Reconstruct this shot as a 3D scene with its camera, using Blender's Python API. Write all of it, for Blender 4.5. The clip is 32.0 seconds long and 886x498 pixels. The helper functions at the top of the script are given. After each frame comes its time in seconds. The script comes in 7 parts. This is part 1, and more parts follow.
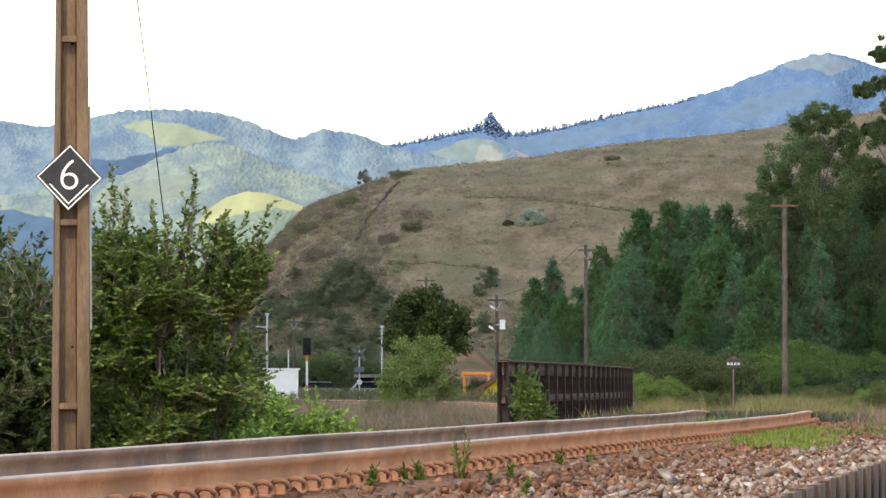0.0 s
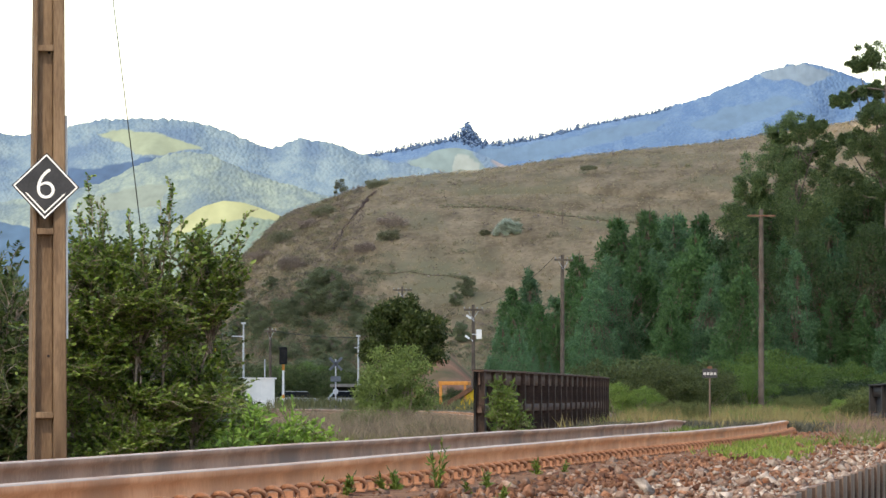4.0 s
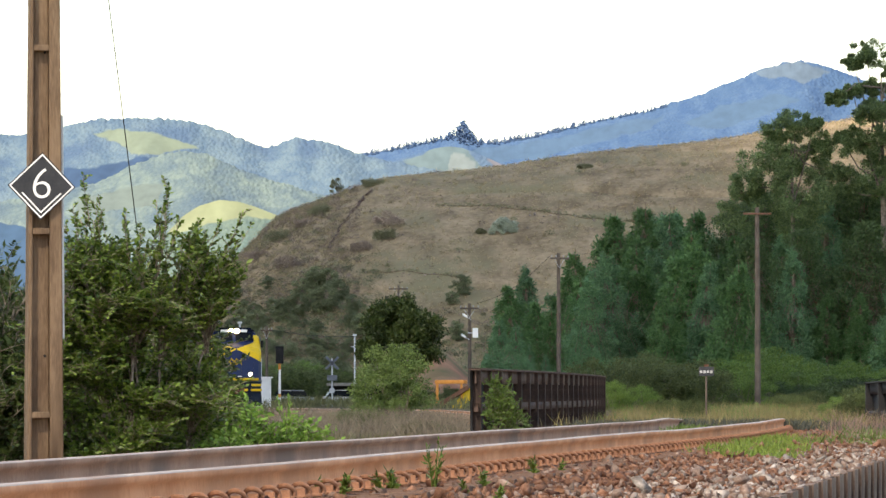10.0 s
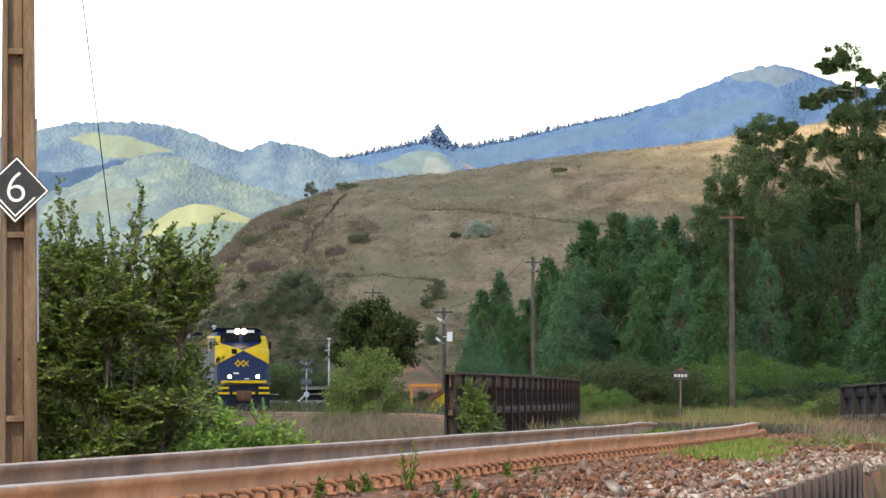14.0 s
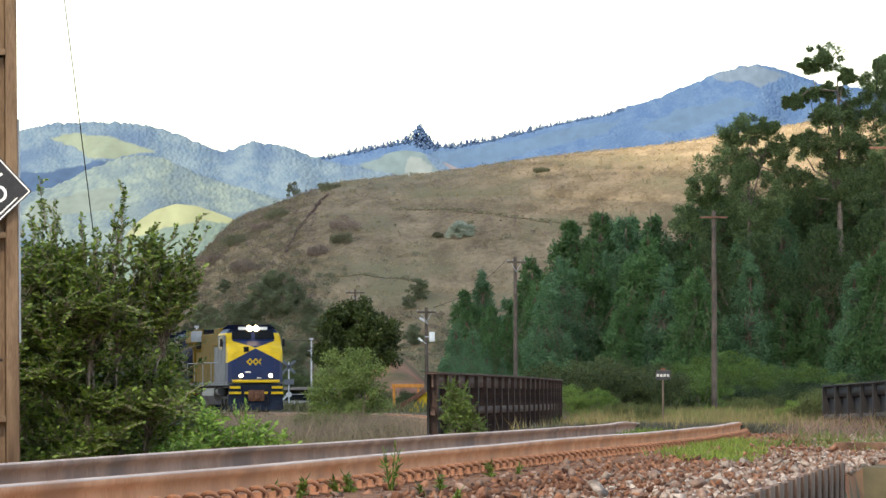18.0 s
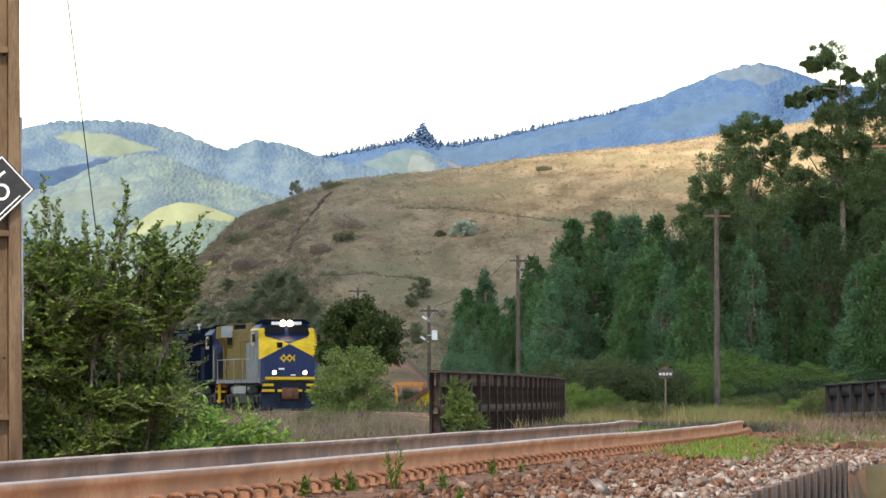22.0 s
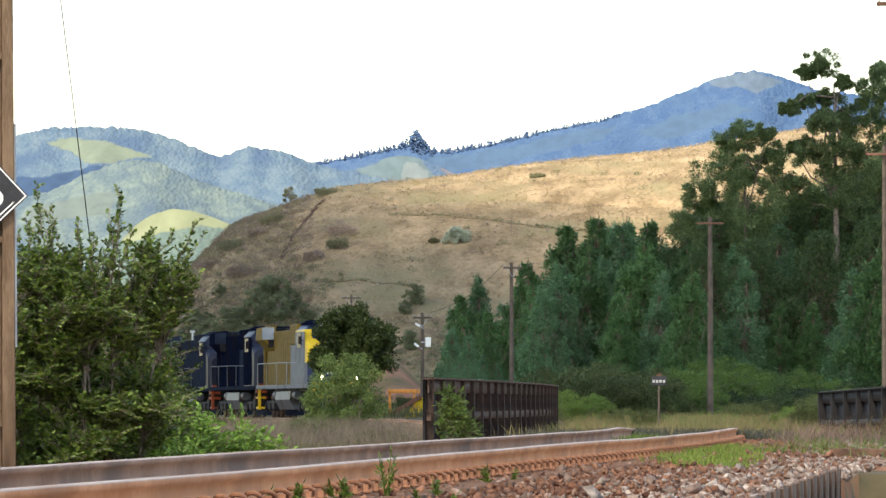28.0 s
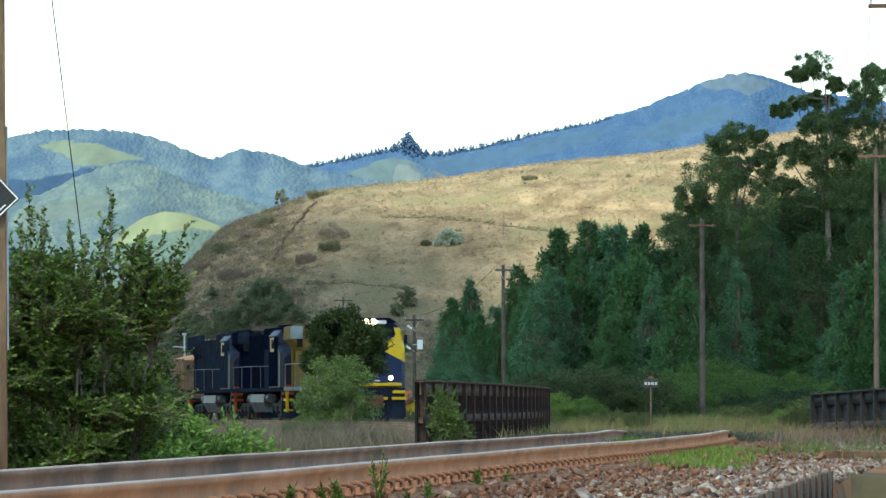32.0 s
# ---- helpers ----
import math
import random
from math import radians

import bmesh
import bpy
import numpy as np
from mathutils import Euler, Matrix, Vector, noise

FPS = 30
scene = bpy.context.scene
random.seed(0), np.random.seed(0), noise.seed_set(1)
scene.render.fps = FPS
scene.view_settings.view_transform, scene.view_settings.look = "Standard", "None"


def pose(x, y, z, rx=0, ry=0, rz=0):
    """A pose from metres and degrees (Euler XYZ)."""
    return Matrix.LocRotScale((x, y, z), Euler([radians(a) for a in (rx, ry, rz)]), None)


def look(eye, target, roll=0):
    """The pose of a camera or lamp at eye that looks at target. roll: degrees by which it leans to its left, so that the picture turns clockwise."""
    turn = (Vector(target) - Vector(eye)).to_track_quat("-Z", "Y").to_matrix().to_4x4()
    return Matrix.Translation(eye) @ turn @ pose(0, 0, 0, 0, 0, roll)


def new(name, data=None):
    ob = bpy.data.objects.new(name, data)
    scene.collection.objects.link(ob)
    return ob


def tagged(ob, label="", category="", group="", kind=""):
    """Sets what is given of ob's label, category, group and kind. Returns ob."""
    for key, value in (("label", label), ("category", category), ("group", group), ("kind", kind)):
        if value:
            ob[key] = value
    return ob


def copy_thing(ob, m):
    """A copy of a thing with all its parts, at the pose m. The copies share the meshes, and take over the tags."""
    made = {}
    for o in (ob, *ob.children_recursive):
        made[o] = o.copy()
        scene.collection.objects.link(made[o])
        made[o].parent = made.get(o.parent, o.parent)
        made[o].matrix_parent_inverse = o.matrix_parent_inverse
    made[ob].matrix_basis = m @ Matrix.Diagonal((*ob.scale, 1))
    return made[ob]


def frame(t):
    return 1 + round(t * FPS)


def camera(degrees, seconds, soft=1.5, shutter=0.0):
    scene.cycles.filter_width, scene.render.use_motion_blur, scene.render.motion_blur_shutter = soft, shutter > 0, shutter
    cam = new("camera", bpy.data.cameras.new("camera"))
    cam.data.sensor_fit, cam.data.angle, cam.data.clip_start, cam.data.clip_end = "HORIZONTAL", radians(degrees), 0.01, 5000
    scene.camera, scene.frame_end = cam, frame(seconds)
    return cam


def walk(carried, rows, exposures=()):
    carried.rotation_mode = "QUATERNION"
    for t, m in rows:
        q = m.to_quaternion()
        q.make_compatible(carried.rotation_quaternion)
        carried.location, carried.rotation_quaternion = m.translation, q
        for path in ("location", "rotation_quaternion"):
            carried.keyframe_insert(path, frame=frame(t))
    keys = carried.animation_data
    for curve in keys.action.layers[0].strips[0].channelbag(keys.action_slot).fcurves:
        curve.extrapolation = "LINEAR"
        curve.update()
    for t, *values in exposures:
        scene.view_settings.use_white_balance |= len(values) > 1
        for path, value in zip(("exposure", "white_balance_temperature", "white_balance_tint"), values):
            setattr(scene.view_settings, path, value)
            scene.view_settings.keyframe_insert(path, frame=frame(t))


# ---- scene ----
# Metres; the eye stands at the origin beside the line, y runs away from it.
EYE = (0.0, 0.0, 0.54)
cam = camera(8.622, 32.0, soft=1.5)
PACE = 2.6  # the plan is drawn in paces of this length along y


def aim(yaw, pitch, roll):
    """The camera's pose on its tripod, from degrees."""
    return pose(*EYE, 90 + pitch, 0, yaw) @ pose(0, 0, 0, 0, 0, roll)


EXPOSURES = [(0.0, 1.52, 7950, 12), (22.0, 1.50, 7750, 11), (30.3, 1.50, 7550, 11), (31.2, 1.32, 6950, 0), (32.0, 1.13, 6500, -7)]
walk(cam, [
    (0.0, aim(0.0000, 1.3440, 0.000)), (0.5, aim(-0.0253, 1.3903, 0.040)), (1.0, aim(-0.0784, 1.3955, 0.042)),
    (1.5, aim(-0.1886, 1.3772, 0.026)), (2.0, aim(-0.3066, 1.4289, 0.035)), (2.5, aim(-0.3023, 1.4199, 0.061)),
    (3.0, aim(-0.2852, 1.4253, 0.065)), (3.5, aim(-0.2210, 1.4392, 0.079)), (5.5, aim(-0.3118, 1.4213, -0.004)),
    (6.0, aim(-0.3453, 1.4203, -0.010)), (6.5, aim(-0.3197, 1.4337, 0.017)), (7.0, aim(-0.2544, 1.4632, 0.022)),
    (7.5, aim(-0.2107, 1.4535, -0.008)), (8.0, aim(-0.2403, 1.4406, -0.041)), (8.5, aim(-0.2777, 1.4022, -0.050)),
    (9.0, aim(-0.2511, 1.3849, -0.044)), (9.5, aim(-0.2417, 1.4330, -0.058)), (10.0, aim(-0.2669, 1.4247, -0.074)),
    (10.5, aim(-0.3467, 1.4123, -0.073)), (11.0, aim(-0.3689, 1.4068, -0.060)), (11.5, aim(-0.3537, 1.4010, -0.058)),
    (12.0, aim(-0.2968, 1.4543, -0.100)), (12.5, aim(-0.2975, 1.4914, -0.156)), (13.0, aim(-0.3531, 1.5014, -0.171)),
    (13.5, aim(-0.4498, 1.4766, -0.130)), (14.0, aim(-0.5162, 1.4612, -0.065)), (14.5, aim(-0.5707, 1.4698, -0.016)),
    (15.0, aim(-0.6100, 1.4409, 0.011)), (15.5, aim(-0.7496, 1.4279, 0.012)), (17.5, aim(-0.6628, 1.4629, -0.163)),
    (18.0, aim(-0.6891, 1.4616, -0.132)), (18.5, aim(-0.7006, 1.4451, -0.092)), (19.0, aim(-0.6779, 1.4528, -0.081)),
    (19.5, aim(-0.6705, 1.4547, -0.065)), (20.0, aim(-0.7054, 1.4293, -0.056)), (20.5, aim(-0.8398, 1.4293, -0.083)),
    (21.0, aim(-0.7679, 1.4347, -0.097)), (21.5, aim(-0.6602, 1.4553, -0.083)), (22.0, aim(-0.6631, 1.4462, -0.079)),
    (22.5, aim(-0.6911, 1.4510, -0.077)), (23.0, aim(-0.6537, 1.4628, -0.058)), (23.5, aim(-0.6631, 1.4716, -0.042)),
    (24.0, aim(-0.6568, 1.4454, -0.037)), (24.5, aim(-0.6875, 1.4208, -0.048)), (25.0, aim(-0.6884, 1.4359, -0.056)),
    (25.5, aim(-0.6622, 1.4598, -0.043)), (27.5, aim(-0.7175, 1.5080, -0.030)), (28.0, aim(-0.7261, 1.5143, -0.012)),
    (28.5, aim(-0.7326, 1.5158, -0.006)), (29.0, aim(-0.7616, 1.4902, -0.004)), (29.5, aim(-0.8310, 1.5039, -0.000)),
    (30.0, aim(-0.8671, 1.4947, 0.001)), (30.5, aim(-0.8722, 1.5216, -0.005)), (31.0, aim(-0.8393, 1.6061, -0.029)),
    (31.5, aim(-0.8468, 1.5792, -0.042)), (32.0, aim(-0.8055, 1.5375, -0.051)),
], exposures=EXPOSURES)


# ---- world and sun ----
SUN = Vector((-0.35, -0.65, 0.92)).normalized()
world = bpy.data.worlds.new("sky")
scene.world = world
world.use_nodes = True
sky = world.node_tree.nodes.new("ShaderNodeTexSky")
sky.sky_type, sky.sun_disc = "NISHITA", False
sky.sun_elevation = math.asin(SUN.z)
sky.sun_rotation = math.atan2(SUN.x, SUN.y)
sky.air_density, sky.dust_density, sky.ozone_density = 1.0, 1.0, 1.0
back = world.node_tree.nodes["Background"]
back.inputs["Strength"].default_value = 0.15
world.node_tree.links.new(sky.outputs[0], back.inputs["Color"])
sun = new("sun", bpy.data.lights.new("sun", "SUN"))
sun.data.energy, sun.data.angle, sun.data.color = 3.6, radians(1.0), (1.0, 0.94, 0.84)
sun.matrix_world = look(SUN * 100, (0, 0, 0))

# ---- materials ----
MATS = {}


def surface(name, one, two, scale=4.0, rough=0.8, metal=0.0, bump=0.3, fine=40.0, third=None, vary=0.0, shine=0.15, hard=(0.34, 0.66)):
    """A weathered surface: two colours mixed at a large and a fine scale, with relief; third: stains; vary: change from piece to piece."""
    m = bpy.data.materials.new(name)
    m.use_nodes = True
    n, l = m.node_tree.nodes, m.node_tree.links
    p = n["Principled BSDF"]
    p.inputs["Roughness"].default_value, p.inputs["Metallic"].default_value = rough, metal
    p.inputs["Specular IOR Level"].default_value = shine
    geo = n.new("ShaderNodeTexCoord")
    where = geo.outputs["Object"]
    big, small = n.new("ShaderNodeTexNoise"), n.new("ShaderNodeTexNoise")
    big.inputs["Scale"].default_value, small.inputs["Scale"].default_value = scale, fine
    big.inputs["Detail"].default_value, small.inputs["Detail"].default_value = 6, 4
    l.new(where, big.inputs["Vector"]), l.new(where, small.inputs["Vector"])
    ramp = n.new("ShaderNodeValToRGB")
    ramp.color_ramp.elements[0].color, ramp.color_ramp.elements[1].color = (*one, 1), (*two, 1)
    ramp.color_ramp.elements[0].position, ramp.color_ramp.elements[1].position = hard
    add = n.new("ShaderNodeMath")
    add.operation = "MULTIPLY_ADD"
    l.new(small.outputs["Fac"], add.inputs[0])
    add.inputs[1].default_value = 0.5
    low = n.new("ShaderNodeMath")
    low.operation = "SUBTRACT"
    l.new(big.outputs["Fac"], low.inputs[0])
    low.inputs[1].default_value = 0.25
    l.new(low.outputs[0], add.inputs[2])
    l.new(add.outputs[0], ramp.inputs["Fac"])
    colour = ramp.outputs["Color"]
    if third:
        stain, cut = n.new("ShaderNodeTexNoise"), n.new("ShaderNodeValToRGB")
        stain.inputs["Scale"].default_value, stain.inputs["Detail"].default_value = scale * 0.37, 8
        l.new(where, stain.inputs["Vector"])
        cut.color_ramp.elements[0].position, cut.color_ramp.elements[1].position = 0.5, 0.66
        mix = n.new("ShaderNodeMixRGB")
        l.new(stain.outputs["Fac"], cut.inputs["Fac"])
        l.new(cut.outputs["Color"], mix.inputs["Fac"])
        l.new(colour, mix.inputs["Color1"])
        mix.inputs["Color2"].default_value = (*third, 1)
        colour = mix.outputs["Color"]
    if vary:
        info, isle, both = n.new("ShaderNodeObjectInfo"), n.new("ShaderNodeNewGeometry"), n.new("ShaderNodeMath")
        both.operation = "ADD"
        l.new(info.outputs["Random"], both.inputs[0]), l.new(isle.outputs["Random Per Island"], both.inputs[1])
        span = n.new("ShaderNodeMapRange")
        span.inputs["From Max"].default_value = 2.0
        span.inputs["To Min"].default_value, span.inputs["To Max"].default_value = 1 - vary, 1 + vary
        l.new(both.outputs[0], span.inputs["Value"])
        hsv = n.new("ShaderNodeHueSaturation")
        l.new(span.outputs[0], hsv.inputs["Value"]), l.new(colour, hsv.inputs["Color"])
        colour = hsv.outputs["Color"]
    l.new(colour, p.inputs["Base Color"])
    if bump:
        b = n.new("ShaderNodeBump")
        b.inputs["Strength"].default_value, b.inputs["Distance"].default_value = bump, 0.02
        l.new(add.outputs[0], b.inputs["Height"]), l.new(b.outputs[0], p.inputs["Normal"])
    MATS[name] = m
    return m


def upright(m, k, rise=1.0):
    """Lets a texture run k times slower into the distance, so that a slope seen flat does not streak; rise: the same for height."""
    n, l = m.node_tree.nodes, m.node_tree.links
    for node in [q for q in n if q.bl_idname == "ShaderNodeTexNoise" or q.bl_idname == "ShaderNodeTexVoronoi"]:
        turn = n.new("ShaderNodeMapping")
        turn.inputs["Scale"].default_value = (1, k, rise)
        link = node.inputs["Vector"].links[0]
        l.new(link.from_socket, turn.inputs["Vector"]), l.new(turn.outputs[0], node.inputs["Vector"])
    return m


def slope_land(name, one, two, three, cell):
    """A far slope: woods in hazed colours, and cleared land where the mesh's own land colour says so."""
    # three: broad tinted patches that put in cloud shade
    m = surface(name, one, two, 0.38 / cell, 0.95, 0, 0.0, 1.5 / cell, third=three, hard=(0.36, 0.64))
    n, l = m.node_tree.nodes, m.node_tree.links
    p = n["Principled BSDF"]
    base = p.inputs["Base Color"].links[0].from_socket
    land, grain, co = n.new("ShaderNodeAttribute"), n.new("ShaderNodeTexNoise"), n.new("ShaderNodeTexCoord")
    land.attribute_name = "land"
    grain.inputs["Scale"].default_value, grain.inputs["Detail"].default_value = 0.5 / cell, 6
    l.new(co.outputs["Object"], grain.inputs["Vector"])
    add, span, mix, worn = n.new("ShaderNodeMath"), n.new("ShaderNodeMapRange"), n.new("ShaderNodeMixRGB"), n.new("ShaderNodeHueSaturation")
    add.operation = "ADD"
    l.new(land.outputs["Alpha"], add.inputs[0]), l.new(grain.outputs["Fac"], add.inputs[1])
    span.inputs["From Min"].default_value, span.inputs["From Max"].default_value = 0.88, 1.12
    l.new(add.outputs[0], span.inputs["Value"])
    patch = n.new("ShaderNodeMapRange")
    patch.inputs["From Min"].default_value, patch.inputs["From Max"].default_value = 0.3, 0.7
    patch.inputs["To Min"].default_value, patch.inputs["To Max"].default_value = 0.86, 1.12
    l.new(grain.outputs["Fac"], patch.inputs["Value"]), l.new(patch.outputs[0], worn.inputs["Value"])
    l.new(land.outputs["Color"], worn.inputs["Color"])
    l.new(span.outputs[0], mix.inputs["Fac"]), l.new(base, mix.inputs["Color1"]), l.new(worn.outputs["Color"], mix.inputs["Color2"])
    crown, shade, bump = n.new("ShaderNodeTexVoronoi"), n.new("ShaderNodeMapRange"), n.new("ShaderNodeBump")
    crown.inputs["Scale"].default_value = 1.4 / cell
    l.new(co.outputs["Object"], crown.inputs["Vector"])
    # rounded crowns where the woods stand, smooth ground in the clearings
    shade.inputs["From Max"].default_value, shade.inputs["To Min"].default_value, shade.inputs["To Max"].default_value = 0.8, 1.0, 0.0
    l.new(crown.outputs["Distance"], shade.inputs["Value"])
    bare, tall = n.new("ShaderNodeMath"), n.new("ShaderNodeMath")
    bare.operation, tall.operation = "SUBTRACT", "MULTIPLY"
    bare.inputs[0].default_value = 1.0
    l.new(span.outputs[0], bare.inputs[1]), l.new(bare.outputs[0], tall.inputs[0]), l.new(shade.outputs[0], tall.inputs[1])
    bump.inputs["Strength"].default_value, bump.inputs["Distance"].default_value = 0.5, cell * 0.45
    l.new(tall.outputs[0], bump.inputs["Height"]), l.new(bump.outputs[0], p.inputs["Normal"])
    l.new(mix.outputs["Color"], p.inputs["Base Color"])
    return upright(m, 0.35)


def leafy(name, one, two, gloss=0.5):
    """Foliage: each leaf takes its own green between two, and lets some light through."""
    m = bpy.data.materials.new(name)
    m.use_nodes = True
    n, l = m.node_tree.nodes, m.node_tree.links
    p = n["Principled BSDF"]
    p.inputs["Roughness"].default_value = gloss
    p.inputs["Specular IOR Level"].default_value = 0.25
    isle, ramp, info = n.new("ShaderNodeNewGeometry"), n.new("ShaderNodeValToRGB"), n.new("ShaderNodeObjectInfo")
    ramp.color_ramp.elements[0].color, ramp.color_ramp.elements[1].color = (*one, 1), (*two, 1)
    l.new(isle.outputs["Random Per Island"], ramp.inputs["Fac"])
    span, hsv = n.new("ShaderNodeMapRange"), n.new("ShaderNodeHueSaturation")
    span.inputs["To Min"].default_value, span.inputs["To Max"].default_value = 0.8, 1.2
    l.new(info.outputs["Random"], span.inputs["Value"])
    l.new(span.outputs[0], hsv.inputs["Value"]), l.new(ramp.outputs["Color"], hsv.inputs["Color"])
    l.new(hsv.outputs["Color"], p.inputs["Base Color"])
    tr, mix = n.new("ShaderNodeBsdfTranslucent"), n.new("ShaderNodeMixShader")
    l.new(hsv.outputs["Color"], tr.inputs["Color"])
    mix.inputs["Fac"].default_value = 0.3
    l.new(p.outputs[0], mix.inputs[1]), l.new(tr.outputs[0], mix.inputs[2])
    l.new(mix.outputs[0], n["Material Output"].inputs["Surface"])
    MATS[name] = m
    return m


def glow(name, colour, strength):
    m = bpy.data.materials.new(name)
    m.use_nodes = True
    p = m.node_tree.nodes["Principled BSDF"]
    p.inputs["Base Color"].default_value = (*colour, 1)
    p.inputs["Emission Color"].default_value, p.inputs["Emission Strength"].default_value = (*colour, 1), strength
    return m


RAIL_STEEL = surface("rail_steel", (0.499, 0.234, 0.124), (0.646, 0.336, 0.193), 2.0, 0.8, 0.0, 0.25, 25, third=(0.396, 0.205, 0.123), shine=0.05)
# the far rail: shade on its web put into a darker steel
SHADED_STEEL = surface("shaded_rail_steel", (0.276, 0.174, 0.125), (0.396, 0.258, 0.186), 2.0, 0.8, 0.0, 0.25, 25, third=(0.192, 0.139, 0.113), shine=0.05)
RAIL_HEAD = surface("rail_head", (0.335, 0.265, 0.229), (0.423, 0.335, 0.282), 2.0, 0.6, 0.0, 0.1, 90, third=(0.318, 0.213, 0.159), shine=0.3)
RUST = surface("rust", (0.100, 0.050, 0.033), (0.180, 0.090, 0.055), 8, 0.85, 0.0, 0.4, 60, vary=0.15)
DARK_RUST = surface("dark_rust", (0.042, 0.029, 0.025), (0.100, 0.064, 0.050), 3, 0.85, 0.0, 0.4, 30, third=(0.02, 0.016, 0.015), vary=0.2, shine=0.15)
BLACK_STEEL = surface("black_steel", (0.010, 0.010, 0.011), (0.024, 0.023, 0.024), 3, 0.75, 0.0, 0.3, 30, vary=0.2, shine=0.15)
CLIP_RUST = surface("clip_rust", (0.220, 0.105, 0.062), (0.340, 0.175, 0.108), 12, 0.85, 0.0, 0.3, 80, vary=0.2)
OLD_WOOD = surface("old_wood", (0.076, 0.043, 0.031), (0.170, 0.102, 0.068), 5, 0.9, 0, 0.5, 50, vary=0.2)
POLE_WOOD = surface("pole_wood", (0.075, 0.060, 0.050), (0.143, 0.112, 0.090), 2, 0.9, 0, 0.4, 30, vary=0.15)
CONCRETE = surface("stained_concrete", (0.098, 0.064, 0.042), (0.205, 0.142, 0.092), 7.0, 0.9, 0, 0.35, 70, third=(0.066, 0.043, 0.028), shine=0.15)
upright(CONCRETE, 1.0, 0.16)
GREY_CONCRETE = surface("grey_concrete", (0.128, 0.122, 0.109), (0.218, 0.205, 0.186), 3, 0.9, 0, 0.4, 40)
PILE_STEEL = surface("pile_steel", (0.11, 0.070, 0.052), (0.21, 0.15, 0.12), 6, 0.8, 0.0, 0.4, 40, third=(0.07, 0.04, 0.03), vary=0.2)
STONE = surface("ballast_stone", (0.100, 0.068, 0.054), (0.235, 0.172, 0.138), 14, 0.9, 0, 0.6, 90, third=(0.135, 0.062, 0.036), vary=0.75)
RED_STONE = surface("red_stone", (0.115, 0.052, 0.031), (0.255, 0.135, 0.085), 14, 0.9, 0, 0.6, 90, third=(0.060, 0.028, 0.022), vary=0.75)
PALE_STONE = surface("pale_stone", (0.190, 0.150, 0.122), (0.370, 0.325, 0.285), 14, 0.9, 0, 0.6, 90, third=(0.165, 0.098, 0.070), vary=0.75)
EARTH = surface("earth", (0.180, 0.072, 0.035), (0.280, 0.132, 0.068), 1.2, 0.95, 0, 0.6, 14, third=(0.140, 0.088, 0.052))
FIELD = surface("field", (0.060, 0.051, 0.030), (0.120, 0.096, 0.054), 0.25, 0.95, 0, 0.6, 5, third=(0.042, 0.051, 0.018))
BARK = surface("bark", (0.10, 0.08, 0.065), (0.24, 0.20, 0.165), 5, 0.9, 0, 0.4, 30)
PALE_BARK = surface("pale_bark", (0.15, 0.115, 0.09), (0.26, 0.205, 0.165), 3, 0.85, 0, 0.3, 30, third=(0.14, 0.075, 0.045))
YELLOW = surface("yellow_paint", (0.50, 0.33, 0.012), (0.60, 0.40, 0.02), 2, 0.4, 0, 0.05, 30, third=(0.55, 0.36, 0.03))
DULL_YELLOW = surface("dull_yellow", (0.095, 0.060, 0.006), (0.165, 0.103, 0.010), 3, 0.7, 0, 0.1, 30, third=(0.11, 0.07, 0.008), shine=0.15)
GREY_PAINT = surface("grey_paint", (0.085, 0.098, 0.118), (0.125, 0.140, 0.160), 2, 0.6, 0, 0.05, 30, third=(0.04, 0.04, 0.045), shine=0.25)
SLATE = surface("slate_blue_paint", (0.014, 0.019, 0.032), (0.024, 0.031, 0.048), 2, 0.75, 0, 0.05, 30, third=(0.02, 0.019, 0.02), shine=0.0)
NAVY = surface("navy_paint", (0.003, 0.005, 0.013), (0.006, 0.009, 0.022), 2, 0.8, 0, 0.05, 30, third=(0.008, 0.008, 0.010), shine=0.0)
PALE_PANEL = surface("pale_panel", (0.20, 0.24, 0.27), (0.28, 0.31, 0.33), 3, 0.5, 0, 0.1, 30)
RED_PAINT = surface("red_paint", (0.20, 0.04, 0.015), (0.28, 0.06, 0.02), 3, 0.5, 0, 0.05, 30)
DULL_WHITE = surface("dull_white", (0.30, 0.31, 0.31), (0.42, 0.42, 0.41), 2, 0.6, 0, 0.05, 30)
TANK = surface("tank_steel", (0.061, 0.072, 0.086), (0.097, 0.108, 0.124), 3, 0.5, 0, 0.1, 30, third=(0.029, 0.025, 0.022), shine=0.3)
WHITE = surface("white_paint", (0.70, 0.71, 0.70), (0.80, 0.80, 0.78), 2, 0.5, 0, 0.05, 30)
GALVANISED = surface("galvanised", (0.36, 0.38, 0.40), (0.50, 0.52, 0.54), 4, 0.5, 0.3, 0.05, 40)
SIGN_BLACK = surface("sign_black", (0.028, 0.030, 0.034), (0.045, 0.047, 0.052), 6, 0.55, 0, 0.05, 60)
ORANGE = surface("orange_paint", (0.55, 0.20, 0.04), (0.65, 0.28, 0.07), 3, 0.5, 0, 0.1, 30)
RUBBER = surface("rubber", (0.012, 0.012, 0.012), (0.03, 0.03, 0.03), 9, 0.85, 0, 0.2, 60)
WAGON_RUST = surface("wagon_rust", (0.16, 0.10, 0.07), (0.28, 0.18, 0.12), 1.5, 0.85, 0, 0.3, 20)
CLOUD_WHITE = surface("cloud_white", (0.85, 0.85, 0.85), (0.9, 0.9, 0.9), 0.01, 1.0, 0, 0, 0.1)
